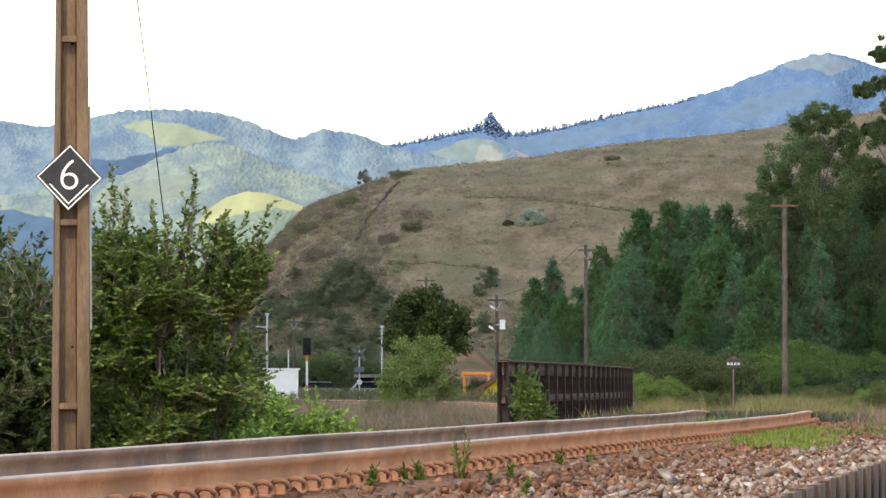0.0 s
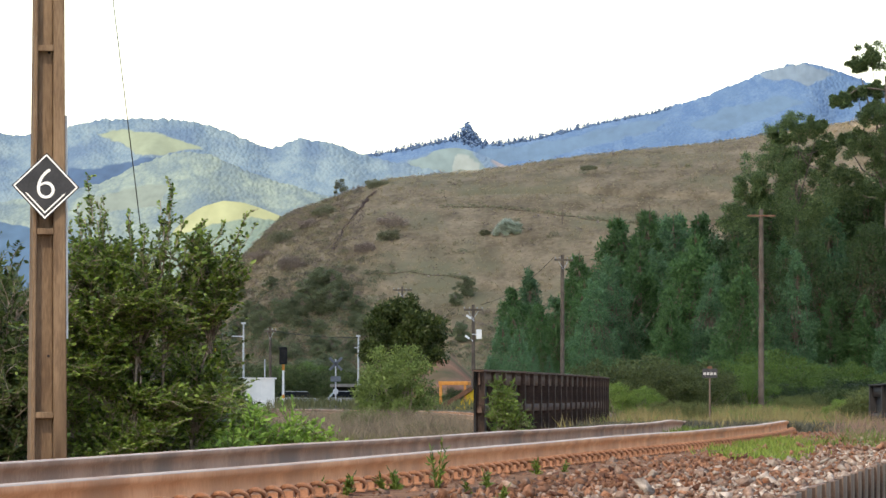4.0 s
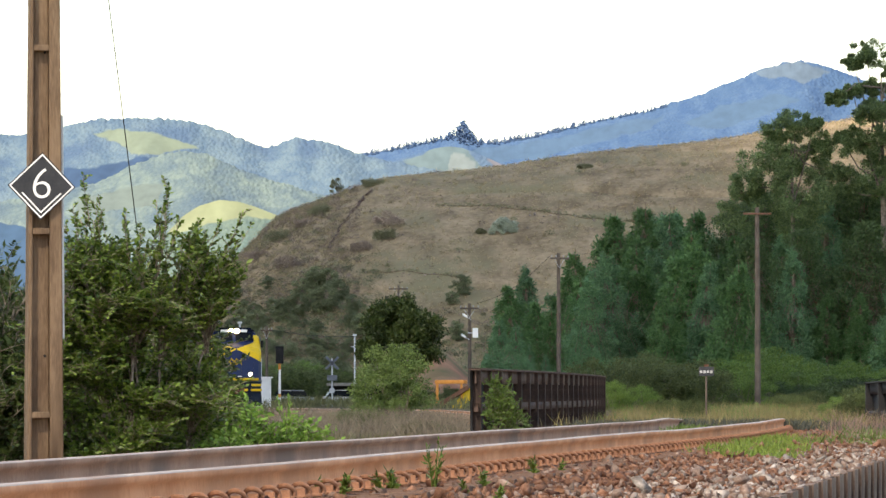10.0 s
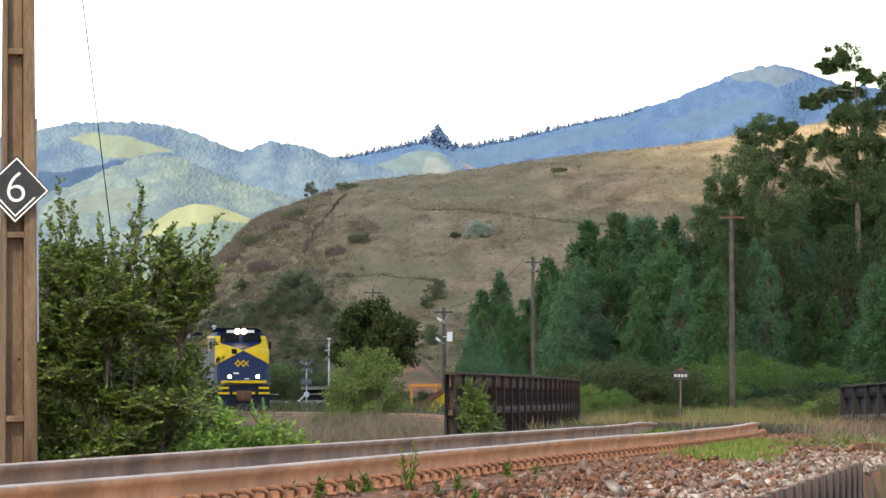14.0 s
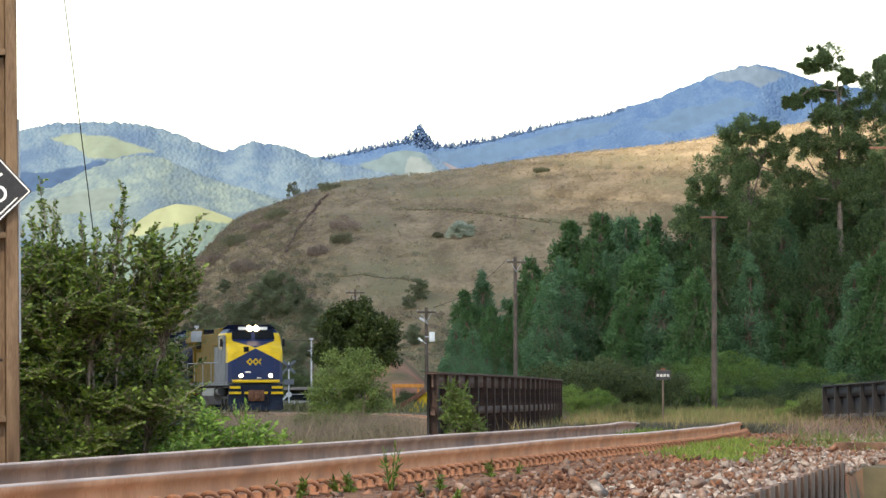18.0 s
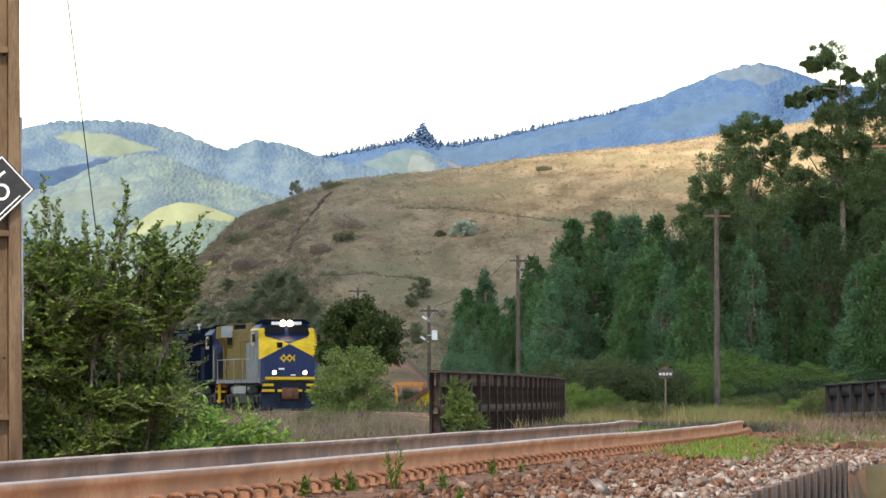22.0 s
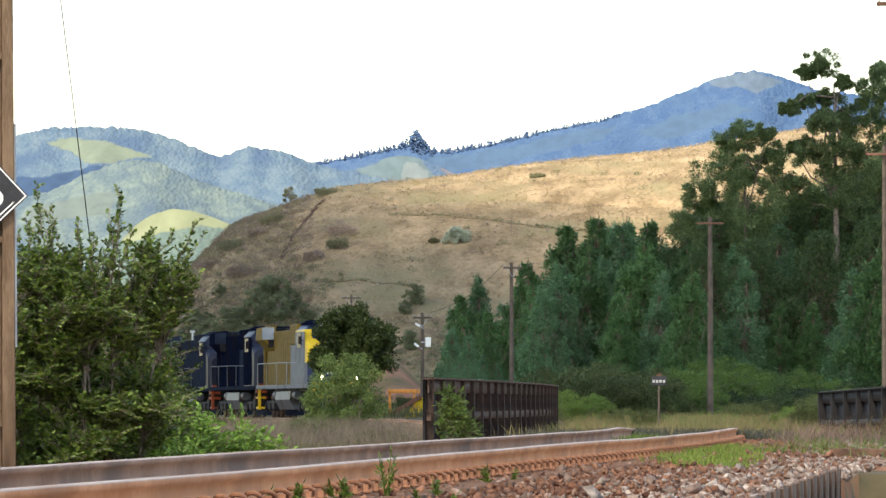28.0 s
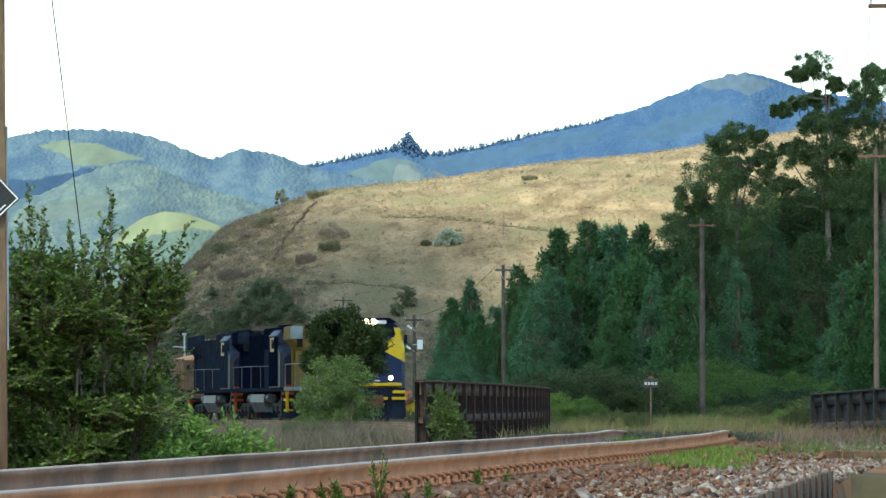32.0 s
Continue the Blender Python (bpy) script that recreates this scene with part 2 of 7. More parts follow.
# thin cloud lets part of the sun through
veil, seen = CLOUD_WHITE.node_tree.nodes.new("ShaderNodeBsdfTransparent"), CLOUD_WHITE.node_tree.nodes.new("ShaderNodeMixShader")
seen.inputs["Fac"].default_value = 0.62
CLOUD_WHITE.node_tree.links.new(CLOUD_WHITE.node_tree.nodes["Principled BSDF"].outputs[0], seen.inputs[1])
CLOUD_WHITE.node_tree.links.new(veil.outputs[0], seen.inputs[2])
CLOUD_WHITE.node_tree.links.new(seen.outputs[0], CLOUD_WHITE.node_tree.nodes["Material Output"].inputs["Surface"])
LAMP = glow("lamp_glow", (1.0, 0.86, 0.62), 12)
LAMP_HEAD = glow("headlight_glow", (1.0, 0.78, 0.45), 5)

GLASS = bpy.data.materials.new("dark_glass")
GLASS.use_nodes = True
GLASS.node_tree.nodes["Principled BSDF"].inputs["Base Color"].default_value = (0.01, 0.012, 0.014, 1)
GLASS.node_tree.nodes["Principled BSDF"].inputs["Roughness"].default_value = 0.25
GLASS.node_tree.nodes["Principled BSDF"].inputs["Specular IOR Level"].default_value = 0.02

L_GUM = leafy("gum_leaves", (0.049, 0.121, 0.042), (0.121, 0.233, 0.081), 0.45)
L_GUM_OLD = leafy("old_gum_leaves", (0.032, 0.065, 0.023), (0.108, 0.171, 0.059), 0.45)
L_GUM_HEAD = leafy("gum_head_leaves", (0.062, 0.110, 0.043), (0.198, 0.278, 0.108), 0.45)
L_GUM_BLUE = leafy("young_gum_leaves", (0.072, 0.163, 0.083), (0.155, 0.289, 0.135), 0.45)
L_VALLEY = leafy("valley_leaves", (0.100, 0.128, 0.068), (0.210, 0.235, 0.125), 0.6)
L_SHRUB = leafy("shrub_leaves", (0.044, 0.084, 0.016), (0.163, 0.233, 0.048), 0.4)
L_DARK = leafy("dark_leaves", (0.022, 0.043, 0.013), (0.078, 0.107, 0.028), 0.45)
L_MID = leafy("mid_leaves", (0.056, 0.112, 0.026), (0.160, 0.244, 0.051), 0.5)
# green darkened to put in the deep shade below the trees
L_SHADED = leafy("shade_toned_leaves", (0.018, 0.037, 0.012), (0.058, 0.090, 0.027), 0.5)
L_SILVER = leafy("silver_leaves", (0.24, 0.28, 0.21), (0.42, 0.46, 0.36), 0.6)
L_SCRUB = leafy("scrub_leaves", (0.070, 0.080, 0.035), (0.16, 0.15, 0.065), 0.7)
L_GRASS = leafy("grass_blades", (0.090, 0.150, 0.026), (0.240, 0.320, 0.060), 0.5)
L_STRAW = leafy("dry_grass", (0.140, 0.120, 0.050), (0.281, 0.239, 0.105), 0.7)
L_PINK = leafy("seed_heads", (0.120, 0.080, 0.062), (0.250, 0.170, 0.140), 0.8)
L_HEATH = leafy("heath_twigs", (0.17, 0.135, 0.105), (0.38, 0.295, 0.235), 0.9)
L_HILL_SCRUB = leafy("hill_scrub_leaves", (0.125, 0.118, 0.062), (0.33, 0.265, 0.155), 0.9)
L_HILL_BUSH = leafy("hill_bush_leaves", (0.105, 0.112, 0.062), (0.23, 0.225, 0.13), 0.7)
L_DULL_TUFT = leafy("dull_tuft_blades", (0.26, 0.215, 0.125), (0.36, 0.30, 0.175), 0.8)
L_TUFT = leafy("hill_tuft_blades", (0.32, 0.25, 0.145), (0.46, 0.36, 0.22), 0.8)
L_FRESH = leafy("fresh_leaves", (0.075, 0.155, 0.026), (0.190, 0.320, 0.060), 0.5)
L_SOFT = leafy("soft_leaves", (0.072, 0.123, 0.034), (0.183, 0.255, 0.076), 0.55)
L_ROUND = leafy("round_tree_leaves", (0.016, 0.034, 0.010), (0.062, 0.090, 0.022), 0.45)
L_SPRAY = leafy("spray_leaves", (0.026, 0.064, 0.012), (0.205, 0.300, 0.055), 0.42)
L_GREY_WEED = leafy("grey_weeds", (0.040, 0.045, 0.034), (0.100, 0.105, 0.080), 0.8)
L_DUN = leafy("dun_twigs", (0.090, 0.072, 0.054), (0.200, 0.165, 0.120), 0.9)
L_OLIVE = leafy("olive_leaves", (0.040, 0.063, 0.022), (0.110, 0.133, 0.045), 0.6)

# ---- mesh helpers ----


def from_arrays(name, verts, faces, smooth=False):
    """A mesh from arrays of vertices and of faces with one number of corners."""
    verts, faces = np.asarray(verts, np.float32), np.asarray(faces, np.int32)
    me = bpy.data.meshes.new(name)
    k = faces.shape[1]
    me.vertices.add(len(verts)), me.loops.add(faces.size), me.polygons.add(len(faces))
    me.vertices.foreach_set("co", verts.ravel())
    me.loops.foreach_set("vertex_index", faces.ravel())
    me.polygons.foreach_set("loop_start", np.arange(0, faces.size, k, dtype=np.int32))
    if smooth:
        me.polygons.foreach_set("use_smooth", np.ones(len(faces), bool))
    me.update(calc_edges=True)
    return me


def part(name, made, material, parent=None, label="", at=None):
    """ONE mesh object of a bmesh or mesh, under a thing or a part."""
    if isinstance(made, bmesh.types.BMesh):
        me = bpy.data.meshes.new(name)
        made.to_mesh(me), made.free()
    else:
        me = made
    if material and not me.materials:
        me.materials.append(material)
    ob = new(name, me)
    if parent:
        ob.parent = parent
    if at:
        ob.matrix_basis = at
    return tagged(ob, label)


def thing(name, label, category, at, group="", kind=""):
    ob = new(name)
    ob.empty_display_size = 0.1
    ob.matrix_basis = at
    ob.location.y = at.translation.y * PACE
    return tagged(ob, label, category, group, kind)


def box(bm, lo, hi, bevel=0.0, turn=None):
    """A box from corner to corner, its edges bevelled."""
    lo, hi = Vector(lo), Vector(hi)
    got = bmesh.ops.create_cube(bm, size=1.0)
    vs = got["verts"]
    for v in vs:
        v.co = Vector([(lo[i] + hi[i]) / 2 + v.co[i] * (hi[i] - lo[i]) for i in range(3)])
    if bevel:
        edges = list({e for v in vs for e in v.link_edges})
        got = bmesh.ops.bevel(bm, geom=vs + edges, offset=bevel, segments=2, profile=0.6, affect="EDGES", clamp_overlap=True)
        vs = list({v for f in got["faces"] for v in f.verts} | {v for v in vs if v.is_valid})
    if turn:
        bmesh.ops.transform(bm, matrix=turn, verts=vs)
    return bm


def boxes(*rows):
    bm = bmesh.new()
    for row in rows:
        box(bm, *row)
    return bm


def rod(bm, a, b, r, r2=None, seg=10):
    """A tapered round bar from a to b."""
    a, b = Vector(a), Vector(b)
    m = Matrix.Translation((a + b) / 2) @ (b - a).to_track_quat("Z", "Y").to_matrix().to_4x4()
    bmesh.ops.create_cone(bm, cap_ends=True, segments=seg, radius1=r, radius2=r if r2 is None else r2, depth=(b - a).length, matrix=m)
    return bm


def rods(*rows, seg=10):
    bm = bmesh.new()
    for row in rows:
        rod(bm, *row, seg=seg)
    return bm


def prism(outline, y0, y1, axis="y"):
    """A solid of an outline (x, z) swept along y, or (y, z) along x."""
    bm = bmesh.new()
    put = (lambda p, t: (p[0], t, p[1])) if axis == "y" else (lambda p, t: (t, p[0], p[1]))
    a, b = [bm.verts.new(put(p, y0)) for p in outline], [bm.verts.new(put(p, y1)) for p in outline]
    bm.faces.new(a), bm.faces.new(b[::-1])
    for i in range(len(outline)):
        j = (i + 1) % len(outline)
        bm.faces.new((a[j], a[i], b[i], b[j]))
    bmesh.ops.recalc_face_normals(bm, faces=bm.faces)
    return bm


def tube(points, radii, seg=6):
    """Vertices and quads of a bent tapered tube."""
    pts = np.asarray(points, float)
    way = np.gradient(pts, axis=0)
    way /= np.linalg.norm(way, axis=1)[:, None] + 1e-9
    side = np.cross(way, (0.31, 0.17, 0.93))
    side /= np.linalg.norm(side, axis=1)[:, None] + 1e-9
    up = np.cross(side, way)
    a = np.linspace(0, 2 * np.pi, seg, endpoint=False)
    ring = side[:, None] * np.cos(a)[None, :, None] + up[:, None] * np.sin(a)[None, :, None]
    v = (pts[:, None] + ring * np.asarray(radii)[:, None, None]).reshape(-1, 3)
    i = np.arange(len(pts) - 1)[:, None] * seg
    j, k = np.arange(seg)[None], (np.arange(seg)[None] + 1) % seg
    f = np.stack([i + j, i + k, i + seg + k, i + seg + j], -1).reshape(-1, 4)
    return v, f


def tubes(name, rows, seg=6):
    vs, fs, n = [], [], 0
    for pts, radii in rows:
        v, f = tube(pts, radii, seg)
        vs.append(v), fs.append(f + n)
        n += len(v)
    return from_arrays(name, np.concatenate(vs), np.concatenate(fs), True)


def blades(name, rng, base, tip, width):
    """Leaves or blades, a folded diamond each, from base points to tips."""
    base, tip = np.asarray(base, float), np.asarray(tip, float)
    n = len(base)
    way = tip - base
    size = np.linalg.norm(way, axis=1, keepdims=True) + 1e-9
    side = np.cross(way / size, rng.normal(size=(n, 3)))
    side /= np.linalg.norm(side, axis=1, keepdims=True) + 1e-9
    w = (np.asarray(width).reshape(-1, 1)) * side / 2
    mid = base + way * 0.45
    bend = np.cross(side, way / size) * size * 0.08
    v = np.stack([base, mid + w + bend, tip, mid - w + bend], 1).reshape(-1, 3)
    f = np.arange(4 * n).reshape(-1, 4)
    return from_arrays(name, v, f)

# ---- the line of the track ----
TRACK = [(-160, 850), (-108, 700), (-67, 575), (-39, 475), (-23.6, 410), (-16.0, 373), (-12.7, 354), (-9.1, 331.5), (-5.75, 308), (-2.85, 287), (0.45, 263.5), (3.8, 234), (6.0, 200), (6.9, 165), (6.6, 132), (5.55, 104),
         (4.42, 84.8), (2.93, 68.6), (0.12, 44.7), (-1.60, 29.7), (-2.5, 22.5), (-6.1, -7.8), (-10.7, -47.0)]


def curve_through(points, step=0.25):
    """An even polyline along a smooth curve through the points."""
    p = np.array(points, float)
    p = np.vstack([2 * p[0] - p[1], p, 2 * p[-1] - p[-2]])
    out = []
    for i in range(1, len(p) - 2):
        t = np.linspace(0, 1, 60, endpoint=False)[:, None]
        a, b, c, d = p[i - 1:i + 3]
        k0, k1 = np.linalg.norm(b - a) ** 0.5, np.linalg.norm(c - b) ** 0.5
        k2 = np.linalg.norm(d - c) ** 0.5
        m1 = k1 * ((b - a) / k0 - (c - a) / (k0 + k1) + (c - b) / k1)
        m2 = k1 * ((c - b) / k1 - (d - b) / (k1 + k2) + (d - c) / k2)
        out.append((2 * t**3 - 3 * t**2 + 1) * b + (t**3 - 2 * t**2 + t) * m1 + (-2 * t**3 + 3 * t**2) * c + (t**3 - t**2) * m2)
    out = np.vstack(out + [p[-2][None]])
    s = np.r_[0, np.cumsum(np.linalg.norm(np.diff(out, axis=0), axis=1))]
    even = np.arange(0, s[-1], step)
    return np.stack([np.interp(even, s, out[:, k]) for k in range(2)], 1)


LINE = curve_through(TRACK)
STEP = 0.25
AHEAD = np.gradient(LINE, axis=0)
AHEAD /= np.linalg.norm(AHEAD, axis=1)[:, None]
LEFT = np.stack([-AHEAD[:, 1], AHEAD[:, 0]], 1)


def rail_top(y):
    """The height of the rail tops: the line falls a little into the valley."""
    return np.interp(y, [50, 86, 104, 150, 195, 235, 264, 310, 355, 1000], [0.20, 0.198, 0.10, -0.20, -0.32, -0.28, -0.12, -0.15, -0.2, -0.2])


def on_line(s):
    """Place (x, y, z of the rail tops) and way at s metres along the line."""
    i = np.clip(s / STEP, 0, len(LINE) - 1.001)
    k, f = int(i), i - int(i)
    p = LINE[k] * (1 - f) + LINE[k + 1] * f
    return np.array([p[0], p[1], float(rail_top(p[1]))])


def from_line(x, y):
    """Distance from the track's middle, positive on the near side, and the rail height there."""
    x, y = np.asarray(x, float), np.asarray(y, float)
    mid = np.interp(-y, -LINE[:, 1], LINE[:, 0])
    lean = np.interp(-y, -LINE[:, 1], LEFT[:, 0])
    return (x - mid) * lean, rail_top(y)


def rough(x, y, size, seed=0.0):
    """Cheap smooth unevenness between -1 and 1."""
    a, b = x / size + seed, y / size - seed * 1.7
    return (np.sin(a * 1.3 + 2.1 * np.sin(b * 0.7)) + np.sin(b * 1.7 + 1.9 * np.sin(a * 0.9 + 1.3)) + np.sin((a + b) * 2.3 + seed)) / 3


def ground_height(x, y):
    x, y = np.asarray(x, float), np.asarray(y, float)
    d, top = from_line(x, y)
    bed = top - 0.215
    p = y / PACE
    plain = np.interp(p, [-50, 30, 60, 150, 260], [-0.75, -0.45, -0.75, -0.75, -0.9]) + 0.06 * rough(x, y, 3.0) + 0.12 * rough(x, y, 14.0, 3)
    plain = np.where((d > 0) & (p > 20.5), np.interp(p, [20, 24, 40, 70], [-0.2, -0.12, 0.0, -0.25]) + 0.05 * rough(x, y, 2.3), plain)
    plain = np.where((d > 0) & (p <= 20.5), -0.62 + 0.03 * rough(x, y, 1.0), plain)
    reach = np.where((d > 0) & (p <= 20.5), 0.12, 2.2)
    edge = np.where(d > 0, np.where(p <= 20.5, 3.22, 3.0), 2.3)
    k = np.clip((np.abs(d) - edge) / reach, 0, 1)
    k = k * k * (3 - 2 * k)
    hump = np.where(np.abs(d) < 3.2, 0.018 * rough(x, y, 0.17, 5), 0)
    fall = np.where(d > 0.9, -0.03 * np.clip(d - 0.9, 0, 3), 0)
    far = np.interp(np.hypot(x, y), [600, 1400, 5000], [0, -3.0, -3.0])
    return (bed + hump + fall) * (1 - k) + plain * k + far


def sheet(name, xs, ys, height, material):
    """A sheet over rows of y, with xs the sideways places (a row each)."""
    n, m = xs.shape
    v = np.stack([xs, ys, height], -1).reshape(-1, 3)
    i = (np.arange(n - 1)[:, None] * m + np.arange(m - 1)[None]).ravel()
    f = np.stack([i, i + 1, i + m + 1, i + m], -1)
    return from_arrays(name, v, f, True)


rows = np.r_[np.linspace(-40, 6, 24, endpoint=False), np.linspace(6, 40, 260, endpoint=False), np.linspace(40, 150, 160, endpoint=False), np.geomspace(150, 1880, 60)] * PACE
cols = np.linspace(-1, 1, 260)
half = np.maximum(16, 9 + np.abs(rows) * 0.14) * np.interp(rows, [500, 2500], [1, 6])
gx = (np.sign(cols) * np.abs(cols) ** 1.2)[None] * half[:, None]
gy = np.repeat(rows[:, None], len(cols), 1)
ground = tagged(part("ground", sheet("ground", gx, gy, ground_height(gx, gy), None), EARTH), "red earth and dry grass of the valley floor", "ground", kind="structure")
# grassy soil away from the line, and in the dip for its darker tone
ground.data.materials.append(FIELD)
mid = np.array([p.center[:] for p in ground.data.polygons])
far_off = (np.abs(from_line(mid[:, 0], mid[:, 1])[0]) > 4.2 + 0.8 * rough(mid[:, 0], mid[:, 1], 1.1)) | (mid[:, 1] > 420) | ((from_line(mid[:, 0], mid[:, 1])[0] > 3.25) & (mid[:, 1] < 56))
ground.data.polygons.foreach_set("material_index", far_off.astype(np.int32))

# ---- the hill ----
HX = [-75, -60, -46, -41, -32, -28, -24, -19.5, -14, -8.5, -3, 8.6, 21.6, 36, 54, 67, 83, 101, 145, 220]
HZ = [3, 11, 24, 31.5, 40.6, 42.6, 43.8, 45.5, 47.6, 49.7, 50.5, 51.5, 53, 55.2, 57.1, 58.4, 61.0, 63.5, 66, 60]


def hill_height(x, y):
    """A long grassy back: its crest 520 paces off, steeper at its nose."""
    p = y / PACE
    crest = np.interp(x * 520 / np.maximum(p, 200), HX, HZ)
    v = np.clip((p - 415) / 105, 0, 2)
    up = np.where(v < 1, np.sin(np.clip(v, 0, 1) * np.pi / 2) ** 1.12, np.cos(np.clip(v - 1, 0, 1) * np.pi / 2))
    z = -4.5 + (crest + 4.5) * up
    z += (0.22 * rough(x, y, 26, 1) + 0.04 * rough(x, y, 8, 2)) * np.clip(v * 4, 0, 1) * np.where(v < 0.93, 1, 0.3)
    for level, deep in ((43.5, 0.7), (22.0, 0.6)):
        lane = z - (level + 1.5 * rough(x, y, 30, level))
        z -= deep * np.exp(-(lane / 0.55) ** 2) * np.clip((rough(x, y, 20, level + 1) + 0.55) * 2, 0, 1) * (v < 0.95)
    return z


hy = np.r_[np.linspace(415, 520, 210), np.linspace(524, 800, 30)]
hu = np.linspace(-82, 230, 330)
hx = hu[None] * np.maximum(hy, 200)[:, None] / 520
hyy = np.repeat(hy[:, None], len(hu), 1) * PACE
HILL = upright(surface("dry_hill_grass", (0.136, 0.098, 0.053), (0.315, 0.238, 0.144), 0.16, 0.95, 0, 0.6, 1.1, third=(0.185, 0.160, 0.088), hard=(0.32, 0.68)), 0.45)
tagged(part("hill", sheet("hill", hx, hyy, hill_height(hx, hyy), None), HILL), "dry brown grass hill with eroded cattle tracks", "hill", kind="structure")


def on_hill(bearing, y):
    x = bearing * y
    return x, y * PACE, float(hill_height(np.array([x]), np.array([y * PACE]))[0])


# the gully down the hill's nose, a darker tube laid on the slope
GULLY = surface("gully_dark", (0.05, 0.03, 0.022), (0.10, 0.06, 0.04), 0.5, 0.95, 0, 0.4, 3)


def hill_at(bearing, rise):
    """The place on the near slope at a bearing, where the hill stands so high for its distance (per pace)."""
    p = np.linspace(416, 518, 400)
    z = hill_height(bearing * p, p * PACE)
    return on_hill(bearing, float(np.interp(rise, (np.maximum.accumulate(z) - 0.54) / p, p)))


def scar(name, label, points, r, material):
    """A worn line down or across the slope."""
    b, e = np.array(points).T
    f = np.linspace(0, 1, 60) * (len(b) - 1)
    k = np.arange(len(b))
    row = [hill_at(float(np.interp(q, k, b)) + 0.0002 * math.sin(q * 9), float(np.interp(q, k, e)) + 0.0003 * math.sin(q * 7)) for q in f]
    row = [(x, y, z + 0.05) for x, y, z in row]
    tagged(part(name, tubes(name, [(row, [r * (0.5 + 0.5 * abs(math.sin(i * 1.7) + 0.4 * math.sin(i * 0.6))) for i in range(60)])], 7), material), label, "gully", kind="structure")


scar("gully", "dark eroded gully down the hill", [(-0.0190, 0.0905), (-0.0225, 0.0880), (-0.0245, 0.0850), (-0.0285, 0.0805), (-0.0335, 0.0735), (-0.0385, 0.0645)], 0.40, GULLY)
WORN = surface("worn_earth", (0.11, 0.078, 0.05), (0.19, 0.14, 0.092), 0.5, 0.95, 0, 0.4, 3)
TRACKS = [[(0.010, 0.0835), (0.030, 0.0838), (0.054, 0.0815), (0.070, 0.0790), (0.085, 0.0772), (0.100, 0.0765), (0.114, 0.0752)], [(-0.024, 0.0540), (-0.006, 0.0548), (0.012, 0.0530), (0.024, 0.0515)]]
scar("cattle_track", "worn cattle track across the hill", TRACKS[0], 0.16, WORN)
scar("cattle_track", "worn cattle track low on the hill", TRACKS[1], 0.14, WORN)

# ---- mountains far behind ----


def inside_by(outline, b, u):
    """How far points lie inside an outline of bearing and rise: 0 well outside, 1 well inside."""
    inside, near = np.zeros(b.shape, bool), np.full(b.shape, 9.0)
    for (x0, y0), (x1, y1) in zip(outline, outline[1:] + outline[:1]):
        inside ^= ((y0 > u) != (y1 > u)) & (b < (x1 - x0) * (u - y0) / (y1 - y0 + 1e-12) + x0)
        f = np.clip(((b - x0) * (x1 - x0) + (u - y0) * (y1 - y0)) / ((x1 - x0) ** 2 + (y1 - y0) ** 2 + 1e-12), 0, 1)
        near = np.minimum(near, np.hypot(b - x0 - f * (x1 - x0), u - y0 - f * (y1 - y0)))
    return np.clip(0.5 + np.where(inside, near, -near) / 0.0032, 0, 1)


bm = bmesh.new()
bmesh.ops.create_icosphere(bm, subdivisions=2, radius=1.0)
BALL_V, BALL_F = np.array([v.co[:] for v in bm.verts]), np.array([[v.index for v in f.verts] for f in bm.faces])
bm.free()


def crowns(name, label, rng, places, radii, material, tall=1.0):
    """Far tree crowns, an uneven lump each."""
    n = len(places)
    v = BALL_V[None] * (1 + 0.10 * rng.normal(size=(n, len(BALL_V), 1)).clip(-1.4, 1.4)) * radii[:, None, None] * np.array([1, 1, tall])
    f = BALL_F[None] + (np.arange(n) * len(BALL_V))[:, None, None]
    tagged(part(name, from_arrays(name, (v + places[:, None]).reshape(-1, 3), f.reshape(-1, 3), True), material), label, name.split("_")[-1], kind="stuff")


